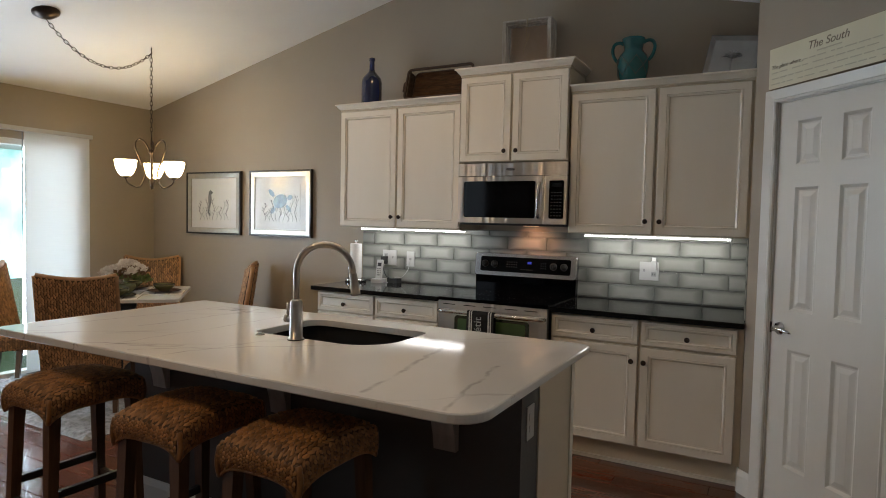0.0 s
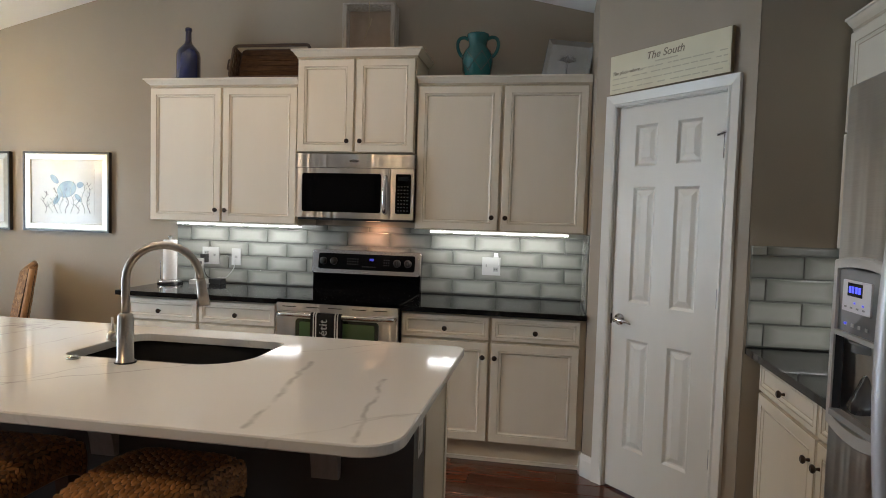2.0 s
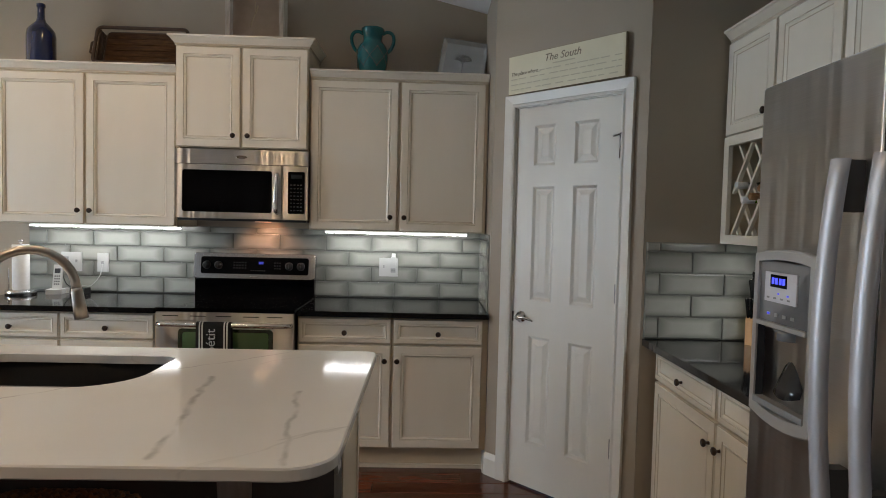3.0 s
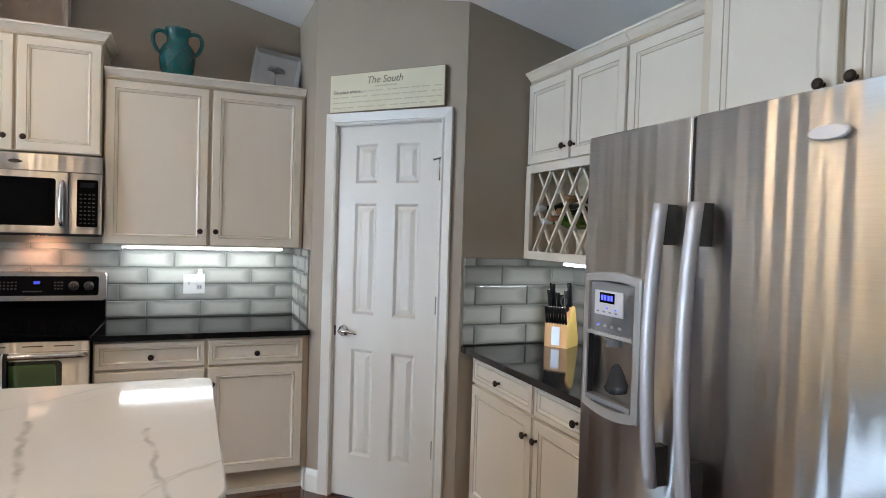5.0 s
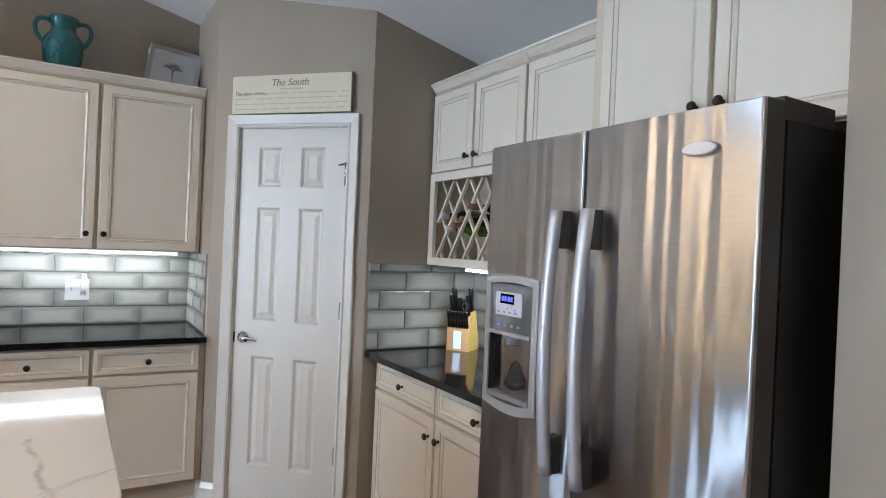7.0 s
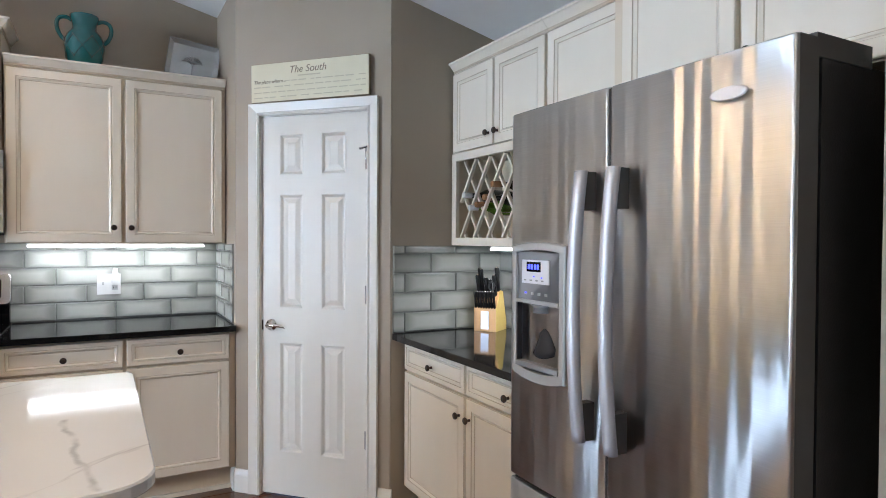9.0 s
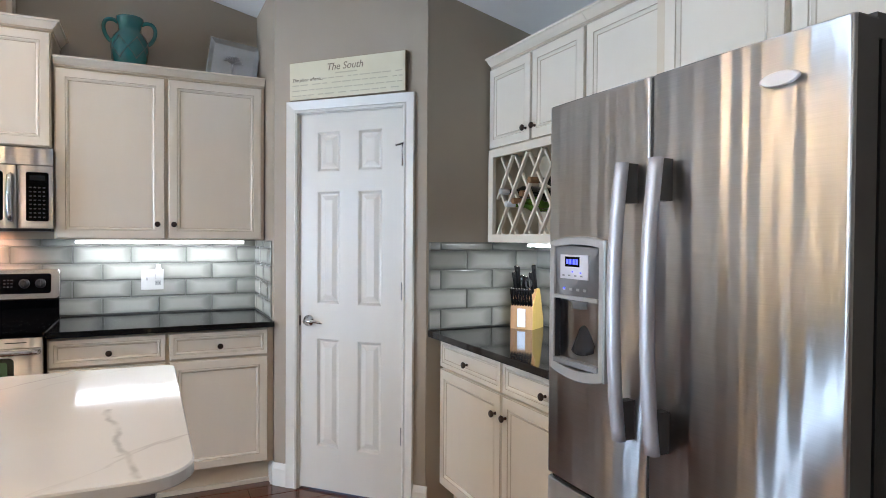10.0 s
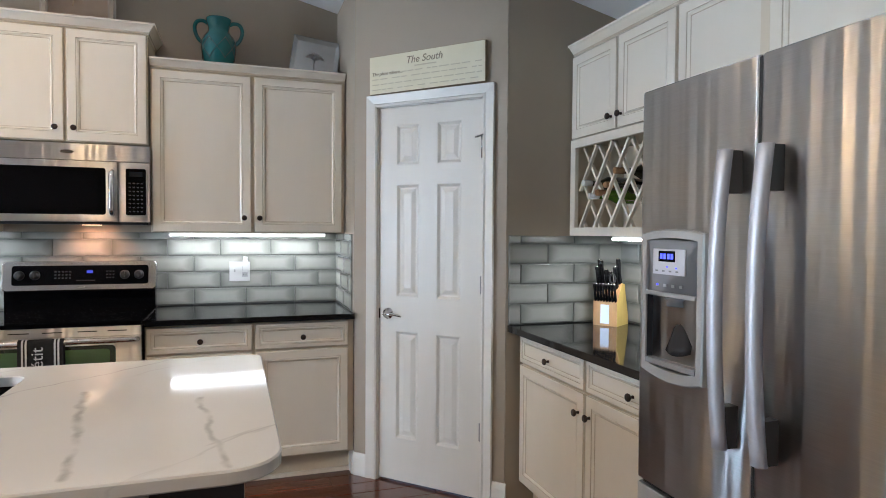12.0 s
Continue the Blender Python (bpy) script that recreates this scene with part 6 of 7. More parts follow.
# distance outside the sliding door
far = bpy.data.materials.new("hazy_garden")
far.use_nodes = True
nt = far.node_tree
nt.nodes.remove(nt.nodes["Principled BSDF"])
em, no, rp, co = nt.nodes.new("ShaderNodeEmission"), nt.nodes.new("ShaderNodeTexNoise"), nt.nodes.new("ShaderNodeValToRGB"), nt.nodes.new("ShaderNodeTexCoord")
no.inputs["Scale"].default_value, no.inputs["Detail"].default_value = 0.9, 5
rp.color_ramp.elements[0].position, rp.color_ramp.elements[1].position = 0.36, 0.66
rp.color_ramp.elements[0].color, rp.color_ramp.elements[1].color = (0.10, 0.36, 0.34, 1), (0.62, 0.93, 0.98, 1)
nt.links.new(co.outputs["Object"], no.inputs["Vector"])
nt.links.new(no.outputs["Fac"], rp.inputs[0])
nt.links.new(rp.outputs[0], em.inputs["Color"])
em.inputs["Strength"].default_value = 2.8
nt.links.new(em.outputs[0], nt.nodes["Material Output"].inputs["Surface"])
structure("backdrop", boxes((-14.2, -14.0, -16, 14, -0.2, 7)), far, "hazy bright garden beyond the glass door", "backdrop")
structure("porch_roof", boxes((-7.5, WX - 0.16, -6, 2, 2.25, 2.35)), TRIM, "white porch soffit outside the glass door", "porch")

RUG = mat("shag_rug", (0.16, 0.155, 0.15), 0.95, second=(0.42, 0.41, 0.39), scale=30, amount=0.8, bump=0.8, bump_scale=150)
bm = bmesh.new()
rg = random.Random(21)
n = 64
g = [[bm.verts.new((-4.10 + 1.95 * i / n, -1.98 + 1.90 * j / n, (0.0012 if i in (0, n) or j in (0, n) else rg.uniform(0.012, 0.030)))) for j in range(n + 1)] for i in range(n + 1)]
for i in range(n):
    for j in range(n):
        bm.faces.new((g[i][j], g[i + 1][j], g[i + 1][j + 1], g[i][j + 1]))
solid("area_rug", bm, RUG, "shaggy grey area rug under the dining table", "rug")

# ---------------------------------------------------------------- things on the wall cabinets
BLUEGL = mat("cobalt_glass", (0.006, 0.010, 0.055), 0.08, second=(0.010, 0.016, 0.08), scale=6, coat=0.6)
TEAL = mat("teal_glaze", (0.006, 0.10, 0.11), 0.16, second=(0.012, 0.145, 0.15), scale=9, bump=0.1, bump_scale=20, coat=0.5)
TEALD = mat("teal_cord", (0.05, 0.075, 0.07), 0.5)
CT = UZ + 0.905 + 0.048
b = thing("blue_bottle", pose(-1.262, -0.20, CT), "large cobalt blue glass bottle on the wall cabinet", "bottle")
part("bottle_body", lathe(bmesh.new(), [(0.070, 0), (0.078, 0.008), (0.080, 0.03), (0.080, 0.185), (0.074, 0.215), (0.050, 0.245), (0.028, 0.268), (0.021, 0.29), (0.019, 0.355), (0.019, 0.36)], 28), BLUEGL, b)
part("lip", lathe(bmesh.new(), [(0.020, 0.352), (0.024, 0.356), (0.024, 0.374), (0.020, 0.378), (0.012, 0.378)], 20), BLUEGL, b, "thick glass lip")

WICK = mat("dark_wicker", (0.030, 0.014, 0.006), 0.5, second=(0.06, 0.028, 0.012), scale=14, stretch=(1, 8, 8), bump=0.3)
WICKL = mat("wicker_slat", (0.11, 0.050, 0.019), 0.7, second=(0.025, 0.012, 0.006), amount=0.8, spec=0.2, scale=14, stretch=(1, 8, 8), bump=0.3)
bk = thing("slatted_basket", pose(-0.66, -0.185, CT, -16, 0, 0), "dark brown slatted basket tray leaning on the wall", "basket")
part("rim", tube(bmesh.new(), [(x, -0.06, z) for x, z in rounded(-0.275, 0.275, 0.012, 0.25, 0.03, 4)], 0.011, 8, closed=True), WICK, bk, "dark bent rim")
part("back_rim", tube(bmesh.new(), [(x, 0.02, z) for x, z in rounded(-0.25, 0.25, 0.015, 0.262, 0.03, 4)], 0.008, 8, closed=True), WICK, bk, "")
for k in range(6):
    z = 0.020 + k * 0.040
    part("slat", boxes((-0.245, 0.245, 0.012, 0.020, z, z + 0.036), bevel=0.003), WICKL, bk)
for s in (-1, 1):
    for k in range(3):
        y = -0.052 + k * 0.026
        part("side_slat", boxes((s * 0.262 - 0.004, s * 0.262 + 0.004, y, y + 0.018, 0.02, 0.24)), WICK, bk)
part("bottom_slat", boxes((-0.25, 0.25, -0.05, 0.012, 0.004, 0.012)), WICK, bk)
part("grip", tube(bmesh.new(), [(-0.282, -0.045, 0.07), (-0.305, -0.045, 0.085), (-0.305, -0.045, 0.15), (-0.282, -0.045, 0.165)], 0.007, 8), WICK, bk, "small side handle")

DRIFT = mat("whitewashed_wood", (0.52, 0.47, 0.41), 0.75, second=(0.34, 0.29, 0.24), scale=9, stretch=(6, 6, 1), bump=0.5, bump_scale=50)
LINEN = mat("linen_back", (0.46, 0.36, 0.28), 0.85, second=(0.42, 0.33, 0.25), scale=20, bump=0.4, bump_scale=300)
TWINE = mat("twine", (0.42, 0.34, 0.22), 0.9)
MT = 1.836 + 0.600 + 0.052
cr = thing("wooden_crate", pose(0.02, -0.10, MT, 0, 0, 3), "whitewashed slatted wooden crate standing on its side", "crate")
part("back", boxes((-0.165, 0.165, 0.055, 0.063, 0.0, 0.335)), LINEN, cr, "pale back board")
for s in (-1, 1):
    for k in range(4):
        y = -0.10 + k * 0.040
        part("side_slat", boxes((s * 0.170 - 0.005, s * 0.170 + 0.005, y, y + 0.026, 0.0, 0.34), bevel=0.002), DRIFT, cr)
for z in (0.006, 0.335):
    for k in range(4):
        y = -0.10 + k * 0.040
        part("slat", boxes((-0.164, 0.164, y, y + 0.026, z - 0.005, z + 0.005), bevel=0.002), DRIFT, cr)
for s in (-1, 1):
    part("corner_post", boxes((s * 0.156 - 0.008, s * 0.156 + 0.008, -0.098, -0.084, 0.012, 0.328)), DRIFT, cr)
part("twine_loop", tube(bmesh.new(), [(0.005, -0.10, 0.345), (0.004, -0.104, 0.25), (0.006, -0.104, 0.19), (-0.015, -0.104, 0.13), (-0.02, -0.104, 0.10)], 0.0028, 6), TWINE, cr, "hanging twine")
part("twine_knot", tube(bmesh.new(), [(0.006, -0.104, 0.18), (0.014, -0.106, 0.20), (0.022, -0.105, 0.235)], 0.004, 6), TWINE, cr, "")

v = thing("vase", pose(0.752, -0.195, CT), "teal glazed two-handled pottery vase on the wall cabinet", "vase")
part("vessel", lathe(bmesh.new(), [(0.072, 0), (0.078, 0.006), (0.090, 0.06), (0.099, 0.115), (0.098, 0.150), (0.085, 0.185), (0.066, 0.207), (0.059, 0.222), (0.060, 0.245), (0.068, 0.268), (0.072, 0.285),
                                   (0.070, 0.292), (0.060, 0.290), (0.052, 0.24), (0.02, 0.2)], 32), TEAL, v)
for s in (-1, 1):
    pts = [(s * 0.060, 0, 0.262), (s * 0.085, 0, 0.274), (s * 0.115, 0, 0.268), (s * 0.130, 0, 0.240), (s * 0.126, 0, 0.200), (s * 0.108, 0, 0.165), (s * 0.090, 0, 0.150)]
    part("handle", tube(bmesh.new(), smooth(pts), 0.0108, 10), TEAL, v, "looped teal handle")
bm = bmesh.new()
for s in (1, -1):
    for k in range(3):
        a0 = -2.6 + k * 0.95
        pts = []
        for j in range(9):
            t = j / 8
            a = a0 + s * 0.5 * (2 * t - 1)
            z = 0.05 + 0.12 * t
            r = 0.0885 + 0.0115 * math.sin(min(1, (z - 0.04) / 0.13) * 1.7)
            pts.append((r * math.cos(a), r * math.sin(a), z))
        tube(bm, pts, 0.0018, 5)
part("cord_net", bm, TEALD, v, "thin crossed cord lines")

TRAYM = mat("pewter", (0.54, 0.54, 0.545), 0.25, 0.55, second=(0.47, 0.47, 0.475), scale=14, bump=0.15, bump_scale=30)
tr_ = thing("pewter_tray", pose(1.300, -0.125, CT + 0.018, -18, 8, -4), "square pewter tray embossed with a palm, leaning on the wall", "tray")
bm = bmesh.new()
rect_loops(bm, -0.148, 0.148, 0.0, 0.275, [(0, 0.006), (0, -0.012), (0.004, -0.014), (0.026, 0.0), (0.03, 0.0015)])
part("dish", bm, TRAYM, tr_)
bm = bmesh.new()
for k in range(9):
    a = radians(15 + k * 18.75)
    p0 = Vector((0, -0.0005, 0.125))
    d = Vector((math.cos(a), 0, math.sin(a)))
    tube(bm, [p0, p0 + d * 0.035 + Vector((0, 0, 0.006)), p0 + d * 0.062 - Vector((0, 0, 0.006))], [0.003, 0.004, 0.001], 5)
tube(bm, [(0.004, -0.0005, 0.045), (-0.002, -0.0005, 0.09), (0, -0.0005, 0.125)], 0.0035, 6)
part("palm_relief", bm, mat("dark_pewter", (0.30, 0.30, 0.30), 0.4, 0.7, second=(0.25, 0.25, 0.25), scale=30), tr_, "embossed palm")

# ---------------------------------------------------------------- sign over the pantry door
SIGNM = mat("cream_sign", (0.70, 0.66, 0.50), 0.6, second=(0.66, 0.62, 0.46), scale=6, bump=0.2, bump_scale=40)
SIGNE = mat("sign_edge", (0.20, 0.16, 0.09), 0.7, second=(0.28, 0.22, 0.13), scale=40)
SIGNI = mat("sign_ink", (0.20, 0.17, 0.12), 0.7)
SIGNJ = mat("faded_sign_ink", (0.50, 0.465, 0.345), 0.7)
sg = thing("wall_sign", DM @ pose(0.120, -0.024, DH + CW + 0.001, 0, -0.5, 0), "cream wooden sign with brown script above the pantry door", "sign")
part("board", boxes((0, 0.69, -0.004, 0.016, 0, 0.205), bevel=0.002), SIGNE, sg, "worn dark edge of the board")
part("board_face", boxes((0.003, 0.687, -0.0075, -0.0045, 0.003, 0.202)), SIGNM, sg, "cream painted face")
W0 = Matrix.Rotation(radians(90), 4, "X")
writing("title", "The South", 0.052, SIGNI, sg, Matrix.Translation((0.345, -0.0088, 0.160)) @ W0, slant=0.25)
writing("script", "The place where...", 0.026, SIGNI, sg, Matrix.Translation((0.020, -0.0088, 0.107)) @ W0, align="LEFT", slant=0.25)
rs = random.Random(3)
for row, (x0, z) in enumerate(((0.285, 0.128), (0.205, 0.106), (0.02, 0.080), (0.02, 0.052), (0.02, 0.025))):
    if row == 0:
        part("script_line", boxes((x0, x0 + 0.13, -0.0084, -0.0074, z - 0.003, z + 0.003)), SIGNJ, sg)
        continue
    x = x0
    while x < 0.655:
        w = rs.uniform(0.02, 0.06)
        part("script_line", boxes((x, min(x + w, 0.672), -0.0084, -0.0074, z - 0.003, z + 0.002)), SIGNJ, sg)
        x += w + (0.028 if rs.random() < 0.16 else 0.009)

# ---------------------------------------------------------------- things on the counters
TOWELP = mat("paper_towel", (0.80, 0.80, 0.79), 0.9, second=(0.75, 0.75, 0.74), scale=40, bump=0.5, bump_scale=160)
pt = thing("paper_towel_holder", pose(-1.392, -0.20, 0.916), "paper towel roll on a steel stand", "paper towels")
part("foot", lathe(bmesh.new(), [(0.085, 0), (0.085, 0.022), (0.080, 0.028), (0.02, 0.030)], 28), STEELS, pt, "brushed steel foot")
part("roll", lathe(bmesh.new(), [(0.02, 0.032), (0.046, 0.032), (0.047, 0.036), (0.047, 0.305), (0.045, 0.308), (0.02, 0.308)], 28), TOWELP, pt, "white paper roll")
part("rod", lathe(bmesh.new(), [(0.006, 0.03), (0.006, 0.318), (0.013, 0.322), (0.014, 0.334), (0.010, 0.340)], 14), STEELS, pt, "steel rod with a knob")
part("tension_arm", tube(bmesh.new(), [(-0.075, 0, 0.025), (-0.075, 0, 0.16)], 0.003, 6), STEELS, pt, "thin steel arm")

PHONEK = mat("phone_keys", (0.12, 0.12, 0.125), 0.5)
ph = thing("cordless_phone", pose(-1.215, -0.135, 0.916, 0, 0, 12), "white cordless phone in its charging cradle", "phone")
part("cradle", boxes((-0.045, 0.045, -0.05, 0.045, 0, 0.03), bevel=0.010), WHITEPL, ph, "white charging cradle")
hs_ = part("handset", boxes((-0.024, 0.024, -0.013, 0.013, 0.0, 0.165), bevel=0.008), WHITEPL, ph, "white handset", pose(0, 0.005, 0.018, -14, 0, 0))
part("screen", boxes((-0.016, 0.016, -0.0145, -0.0132, 0.110, 0.140)), CLEAR, hs_, "small dark screen")
bm = bmesh.new()
for i in range(3):
    for j in range(4):
        box(bm, -0.015 + i * 0.0115, -0.007 + i * 0.0115, -0.0142, -0.0130, 0.035 + j * 0.017, 0.044 + j * 0.017)
part("keys", bm, PHONEK, hs_, "rows of grey keys")
am = thing("power_strip", pose(-1.095, -0.085, 0.916, 0, 0, -6), "small black power block on the counter", "power block")
part("block", boxes((-0.05, 0.05, -0.03, 0.03, 0, 0.036), bevel=0.006), BLACKPL, am)
part("white_plug", boxes((-0.105, -0.056, -0.018, 0.016, 0, 0.030), bevel=0.006), WHITEPL, am, "white plug")


RECEPT = mat("shaded_white_plastic", (0.30, 0.30, 0.30), 0.3, second=(0.28, 0.28, 0.28), scale=12)


def plate(x0, x1, z0, z1, m, label, gangs):
    p = thing("wall_plate", m, label, "outlet", "wall plates")
    part("cover", boxes((x0, x1, -0.007, 0, z0, z1), bevel=0.002), WHITEPL, p)
    n = len(gangs)
    for i, g in enumerate(gangs):
        cx, cz = x0 + (x1 - x0) * (i + 0.5) / n, (z0 + z1) / 2
        if g == "socket":
            part("receptacle", boxes((cx - 0.016, cx + 0.016, -0.009, -0.0072, cz + 0.006, cz + 0.034), bevel=0.001), RECEPT, p)
            part("receptacle", boxes((cx - 0.016, cx + 0.016, -0.009, -0.0072, cz - 0.034, cz - 0.006), bevel=0.001), RECEPT, p)
            for dz in (0.02, -0.02):
                part("slot", boxes((cx - 0.008, cx - 0.005, -0.0094, -0.0091, cz + dz - 0.005, cz + dz + 0.005), (cx + 0.005, cx + 0.008, -0.0094, -0.0091, cz + dz - 0.005, cz + dz + 0.005)), BLACKPL, p)
        elif g == "switch":
            part("toggle", boxes((cx - 0.005, cx + 0.005, -0.016, -0.007, cz - 0.004, cz + 0.014), bevel=0.002), RECEPT, p)
        else:
            part("jack", boxes((cx - 0.009, cx + 0.009, -0.012, -0.007, cz - 0.009, cz + 0.009), bevel=0.002), RECEPT, p)
    return p


WP = pose(0, -0.0125, 0)
plate(-1.252, -1.121, 1.050, 1.174, WP, "white double wall plate with plugs", ("socket", "switch"))
plate(-1.021, -0.951, 1.050, 1.170, WP, "white phone jack plate", ("jack",))
plate(0.806, 0.928, 1.060, 1.180, WP, "white switch and outlet plate with a night light", ("switch", "socket"))
ad = thing("power_adapter", pose(-1.222, -0.022, 1.068), "black power adapter plugged into the wall", "adapter")
part("plug_body", boxes((-0.020, 0.022, -0.042, 0.0, -0.006, 0.055), bevel=0.005), BLACKPL, ad)
part("cord", tube(bmesh.new(), smooth([(0, -0.03, -0.006), (0.005, -0.035, -0.05), (0.03, -0.04, -0.10), (0.08, -0.045, -0.125), (0.105, -0.05, -0.128)]), 0.0035, 6), BLACKPL, ad, "black cord")
wc = solid("phone_cord", tube(bmesh.new(), smooth([(-0.985, -0.026, 1.10), (-0.985, -0.036, 1.07), (-1.00, -0.035, 1.02), (-1.05, -0.045, 0.96), (-1.10, -0.055, 0.958), (-1.13, -0.10, 0.9205), (-1.165, -0.13, 0.9205)]), 0.003, 6), WHITEPL,
           "white phone cord hanging from the jack", "cord")
nl = thing("night_light", pose(0.900, -0.0225, 1.150), "white plug-in night light in the outlet", "night light")
part("plug_body", boxes((-0.016, 0.016, -0.028, 0.0, -0.022, 0.040), bevel=0.005), WHITEPL, nl)
part("lens", boxes((-0.012, 0.012, -0.022, -0.004, 0.040, 0.062), bevel=0.005), mat("frosted_lens", (0.78, 0.78, 0.76), 0.3, second=(0.72, 0.72, 0.70), scale=12), nl, "frosted lens")

# knife block
BLOCK = mat("beech_block", (0.52, 0.30, 0.12), 0.4, second=(0.42, 0.23, 0.09), scale=6, stretch=(8, 8, 0.8), bump=0.06)
BLOCKL = mat("pale_block_side", (0.60, 0.44, 0.13), 0.45, second=(0.52, 0.37, 0.10), scale=6, stretch=(8, 8, 0.8))
kb = thing("knife_block", pose(2.634, -1.398, 0.916, 0, 0, -57) @ Matrix.Diagonal((1.10, 1.16, 1.0, 1.0)), "wooden knife block with black handled knives", "knife block")
bm = bmesh.new()
prof = [(-0.062, 0), (0.062, 0), (0.062, 0.04), (0.018, 0.205), (-0.015, 0.212), (-0.040, 0.150), (-0.062, 0.118)]
a, c = [bm.verts.new((-0.056, y, z)) for y, z in prof], [bm.verts.new((0.056, y, z)) for y, z in prof]
for k in range(7):
    bm.faces.new((a[k], a[(k + 1) % 7], c[(k + 1) % 7], c[k]))
bm.faces.new(a).material_index = 1
bm.faces.new(c).material_index = 1
soft(bm, 0.003)
part("block", bm, [BLOCK, BLOCKL], kb, "oiled wooden block")
part("badge", boxes((-0.020, 0.020, -0.0645, -0.0625, 0.012, 0.105), bevel=0.0006), mat("dull_label", (0.55, 0.56, 0.58), 0.3, 0.8), kb, "brushed metal label plate")
dk = Vector((0, -0.105, 0.103)).normalized()
nk = Vector((0, -0.70, 0.714)).normalized()


KNIFEB = mat("black_handle", (0.005, 0.005, 0.0055), 0.25, second=(0.008, 0.008, 0.008), scale=30, spec=0.3)


def knife(x, y, z, ln, r):
    p = Vector((x, y, z))
    n = Vector((0, -0.20, 0.98))
    k = part("knife", tube(bmesh.new(), [p, p + n * 0.012, p + n * ln * 0.5, p + n * (ln - 0.006), p + n * ln], [r * 0.8, r, r * 0.88, r * 1.05, r * 0.7], 8), KNIFEB, kb, "black knife handle")
    part("rivet", tube(bmesh.new(), [p + n * (ln - 0.002), p + n * (ln + 0.003)], [r * 0.8, r * 0.5], 8), CHROME, k, "steel end cap")


for i in range(8):
    knife(-0.0475 + i * 0.0136, -0.056, 0.118, 0.092, 0.0068)
for x, y, z, ln in ((-0.044, -0.028, 0.17, 0.125), (-0.030, -0.018, 0.19, 0.135), (-0.042, -0.008, 0.20, 0.13), (-0.006, -0.022, 0.18, 0.10), (0.012, -0.02, 0.18, 0.09), (0.036, -0.020, 0.18, 0.115), (0.046, -0.008, 0.20, 0.135)):
    knife(x, y, z, ln, 0.0105)
part("shears", tube(bmesh.new(), [(0.026 + 0.014 * math.cos(q), -0.045 + 0.0 * q, 0.235 + 0.022 * math.sin(q)) for q in [2 * math.pi * k / 12 for k in range(12)]], 0.004, 6, closed=True), BLACKPL, kb, "black kitchen shears")

# bottles in the wine rack
GREENB = mat("green_bottle_glass", (0.06, 0.14, 0.012), 0.08, second=(0.09, 0.19, 0.02), scale=8, coat=0.5)
DARKB = mat("dark_bottle_glass", (0.008, 0.010, 0.007), 0.08, second=(0.015, 0.018, 0.012), scale=8, coat=0.5)
FOIL = mat("white_foil", (0.68, 0.68, 0.68), 0.3, second=(0.60, 0.60, 0.60), scale=30)
CORK = mat("cork", (0.30, 0.16, 0.07), 0.8, second=(0.22, 0.11, 0.05), scale=60)


def wine_bottle(y, z, glass, cap, label, yaw=0):
    b = thing("wine_bottle", pose(2.474, y, z, 0, 90, 180 + yaw) @ pose(0, 0, 0, 0, 180, 0) @ pose(0, 0, 0), label, "bottle", "bottles in the wine rack")
    b.matrix_world = Matrix.Translation((2.476, y, z)) @ Matrix.Rotation(radians(yaw), 4, "Z") @ Matrix.Rotation(radians(90), 4, "Y")
    part("glass", lathe(bmesh.new(), [(0.0125, 0.02), (0.013, 0.03), (0.014, 0.085), (0.022, 0.11), (0.035, 0.135), (0.037, 0.15), (0.037, 0.275), (0.034, 0.28)], 18), glass, b)
    part("cap", lathe(bmesh.new(), [(0.012, -0.012), (0.015, -0.010), (0.0155, 0.035), (0.0145, 0.04)], 14), cap, b, "pale capped neck")


wine_bottle(-1.395, 1.622, DARKB, FOIL, "dark wine bottle with a white cap lying in the rack", 6)
wine_bottle(-1.452, 1.555, GREENB, FOIL, "green wine bottle with a white cap lying in the rack", -6)
wine_bottle(-1.515, 1.568, GREENB, CORK, "green wine bottle with a cork lying in the rack", 0)
wine_bottle(-1.585, 1.600, DARKB, CORK, "dark wine bottle with a cork lying in the rack", 4)
wine_bottle(-1.66, 1.66, DARKB, CORK, "dark wine bottle lying in the rack", 0)

# strip lights under the wall cabinets
for x0, x1 in ((-1.318, -0.418), (0.484, 1.366)):
    s = thing("strip_lamp", pose(0, 0, UZ), "lit white strip lamp under the wall cabinet", "strip light", "under-cabinet strip lamps")
    part("housing", boxes((x0, x1, -0.235, -0.185, -0.010, 0.0), bevel=0.002), WHITEPL, s)
    part("diffuser", boxes((x0 + 0.004, x1 - 0.004, -0.239, -0.181, -0.020, -0.0102), bevel=0.004), LIT, s, "glowing diffuser")
s = thing("strip_lamp", pose(0, 0, UZ), "lit white strip lamp under the wine rack", "strip light", "under-cabinet strip lamps")
part("housing", boxes((2.50, 2.55, -2.02, -1.60, -0.010, 0.0), bevel=0.002), WHITEPL, s)
part("diffuser", boxes((2.496, 2.554, -2.016, -1.604, -0.020, -0.0102), bevel=0.004), LIT, s, "glowing diffuser")

# ---------------------------------------------------------------- wall tiles
TW, TH, GAP, TZ0 = 0.297, 0.0973, 0.003, 0.9205
tile_meshes = {}


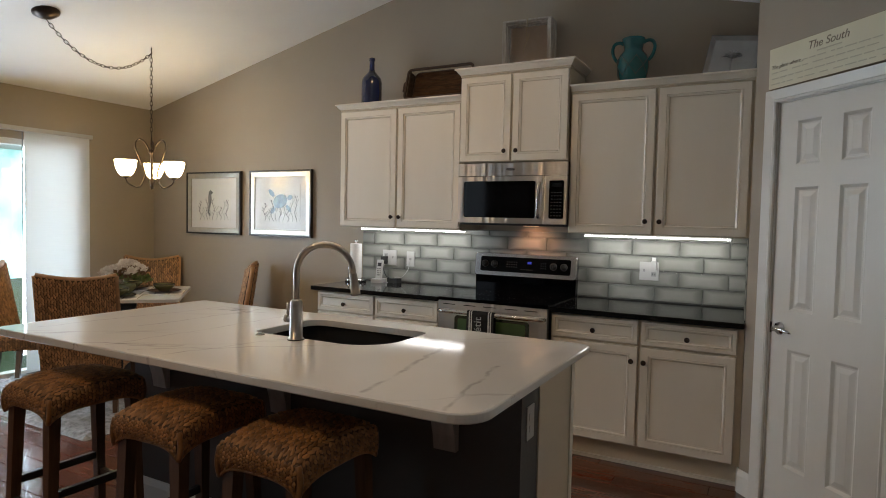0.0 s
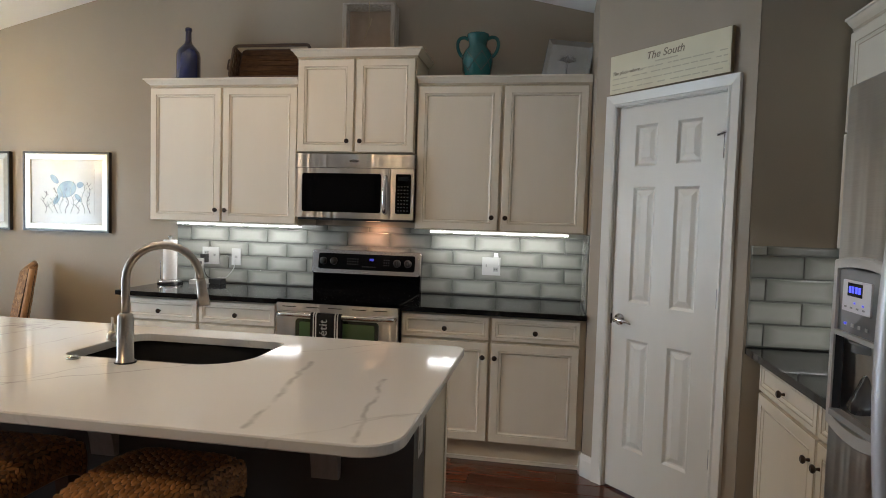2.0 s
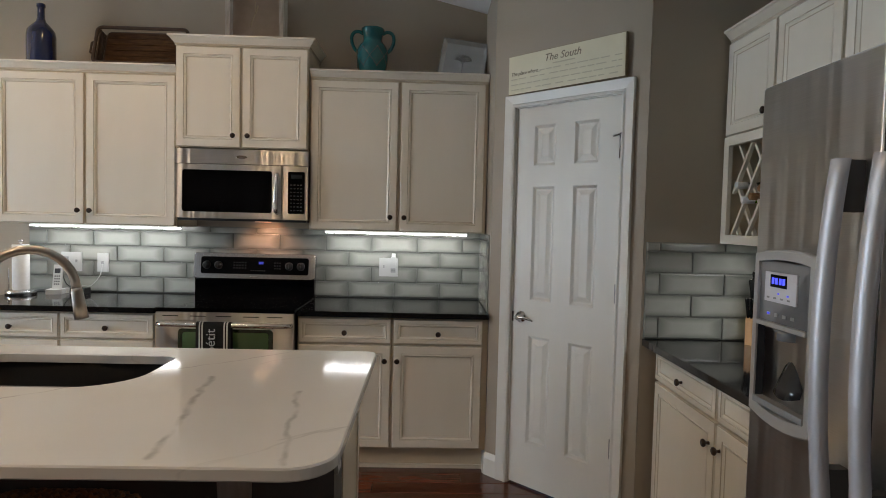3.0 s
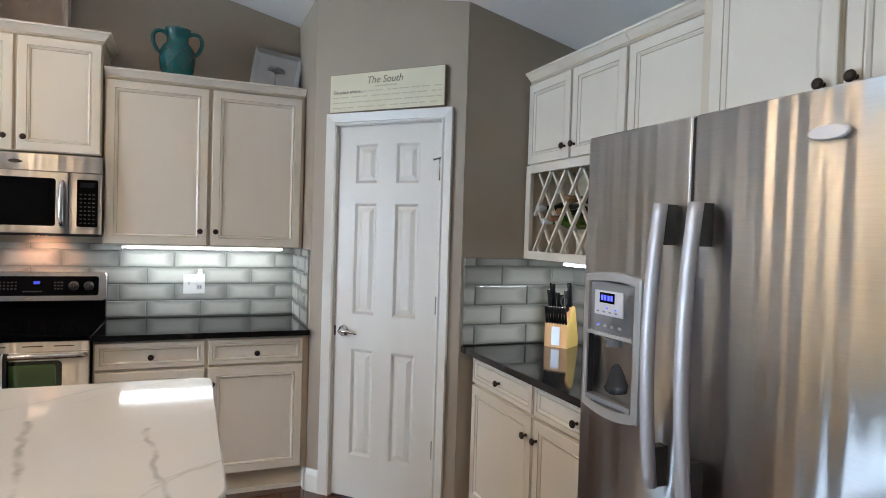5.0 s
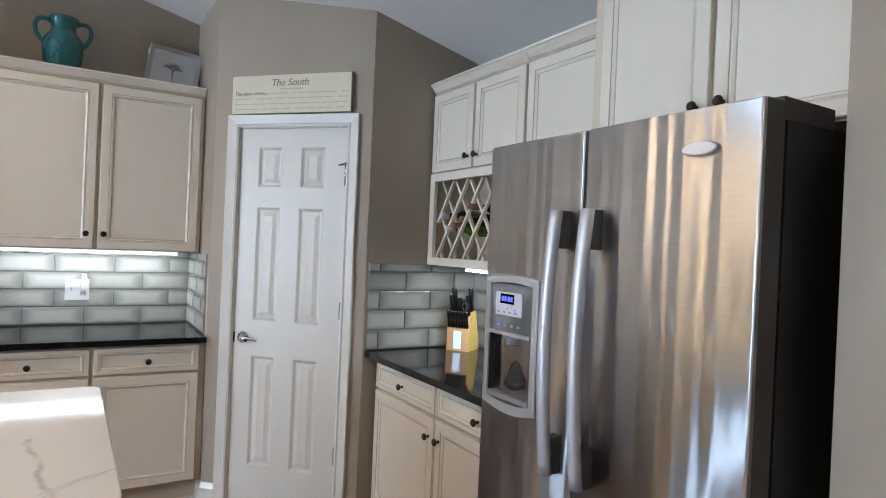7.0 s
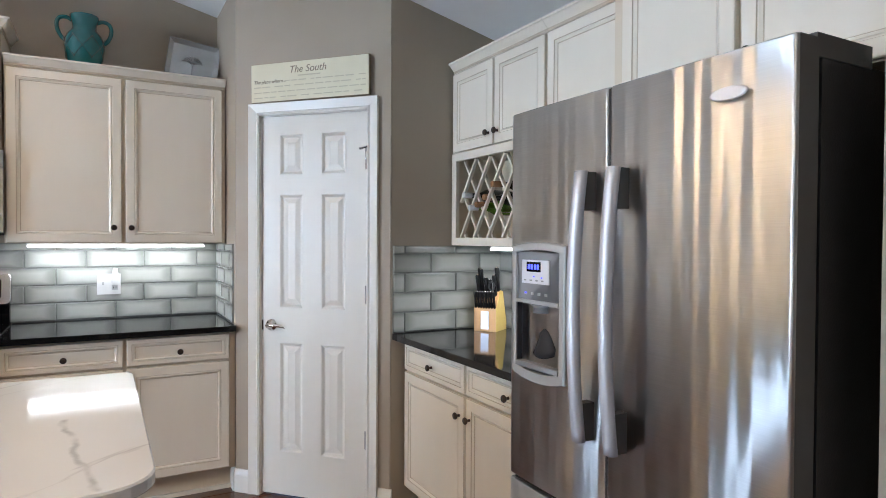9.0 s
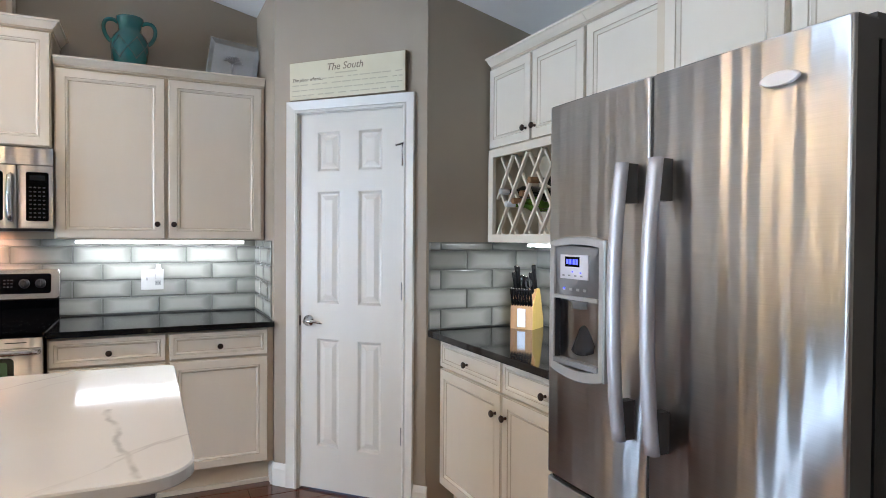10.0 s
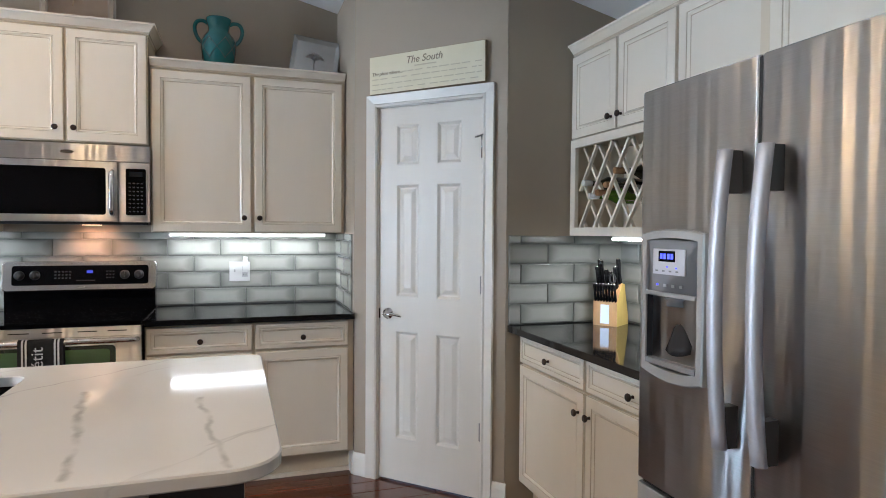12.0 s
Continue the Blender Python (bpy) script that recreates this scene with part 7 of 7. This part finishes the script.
def tile_mesh(w, h):
    key = (round(w, 3), round(h, 3))
    if key not in tile_meshes:
        bm = bmesh.new()
        rect_loops(bm, -w / 2, w / 2, -h / 2, h / 2, [(0, 0), (0, -0.005), (0.0025, -0.0075), (0.006, -0.0082)])
        bmesh.ops.recalc_face_normals(bm, faces=bm.faces)
        me = bpy.data.meshes.new("tile")
        bm.to_mesh(me)
        bm.free()
        me.materials.append(TILE)
        tile_meshes[key] = me
    return tile_meshes[key]


def splash(name, l0, l1, m, start, label, ztop=1.3605):
    """A grout bed with tiles in running bond; start: where a joint of the top full row lies."""
    bed = structure(name, boxes((l0, l1, -0.004, 0.0, 0.917, ztop)), GROUT, label, "backsplash", m)
    row, z = 0, TZ0
    while z < ztop - 0.012:
        h = min(TH, ztop - 0.002 - z)
        off = start + (0 if row % 2 else (TW + GAP) / 2)
        x = off - math.ceil((off - l0) / (TW + GAP)) * (TW + GAP)
        while x < l1:
            a, b = max(x + GAP / 2, l0 + 0.002), min(x + GAP / 2 + TW, l1 - 0.002)
            if b - a > 0.015:
                t = new("tile", tile_mesh(b - a, h))
                t.parent = bed
                t.matrix_local = pose((a + b) / 2, -0.0035, z + h / 2, random.uniform(-0.15, 0.15), 0, random.uniform(-0.15, 0.15))
            x += TW + GAP
        z += TH + GAP
        row += 1
    return bed


splash("backsplash_north", -1.462, PX - 0.001, pose(0, 0, 0), 0.452, "grey glazed subway tile backsplash behind the range")
splash("backsplash_return", 0.009, 0.56, pose(PX, 0, 0, 0, 0, -90), 0.20, "grey glazed subway tiles on the short wall")
splash("backsplash_south", QX + 0.012, EX - 0.002, pose(0, QY, 0), 2.33, "grey glazed subway tiles behind the knife block")
splash("backsplash_east", 0.010, 1.33, pose(EX, QY, 0, 0, 0, -90), 0.16, "grey glazed subway tiles beside the refrigerator")

# ---------------------------------------------------------------- floor planks
PW, PL = 0.127, 1.22
plank_meshes = {}


def plank_mesh(w, ln):
    key = (round(w, 3), round(ln, 2))
    if key not in plank_meshes:
        bm = bmesh.new()
        lo = [bm.verts.new((x, y, -0.012)) for x, y in ((-ln / 2, -w / 2), (ln / 2, -w / 2), (ln / 2, w / 2), (-ln / 2, w / 2))]
        mi = [bm.verts.new((v.co.x, v.co.y, -0.002)) for v in lo]
        hi = [bm.verts.new((v.co.x - math.copysign(0.002, v.co.x), v.co.y - math.copysign(0.002, v.co.y), 0)) for v in lo]
        for a, b in ((lo, mi), (mi, hi)):
            for k in range(4):
                bm.faces.new((a[k], a[(k + 1) % 4], b[(k + 1) % 4], b[k]))
        bm.faces.new(hi)
        bmesh.ops.recalc_face_normals(bm, faces=bm.faces)
        me = bpy.data.meshes.new("plank")
        bm.to_mesh(me)
        bm.free()
        me.materials.append(CHERRY)
        plank_meshes[key] = me
    return plank_meshes[key]


fv, ff = [], []
rf = random.Random(9)
count, row, y = 0, 0, 0.0
while y > SY:
    x = WX - rf.uniform(0, PL)
    while x < EX:
        a, b = max(x, WX), min(x + PL - 0.002, EX)
        if b - a > 0.06:
            if y > -3.6 and count < 290:
                t = new("plank", plank_mesh(PW - 0.002, b - a))
                t.parent = FLOOR
                t.matrix_local = pose((a + b) / 2, y - PW / 2, 0)
                count += 1
            else:
                n = len(fv)
                fv += [(a, y - PW, 0), (b, y - PW, 0), (b, y - 0.002, 0), (a, y - 0.002, 0)]
                ff.append((n, n + 1, n + 2, n + 3))
        x += PL
    y -= PW
    row += 1
me = bpy.data.meshes.new("planks")
me.from_pydata(fv, [], ff)
me.materials.append(CHERRYJ)
rest = new("planks", me)
rest.parent = FLOOR
tagged(rest, "dark cherry planks", kind="stuff")
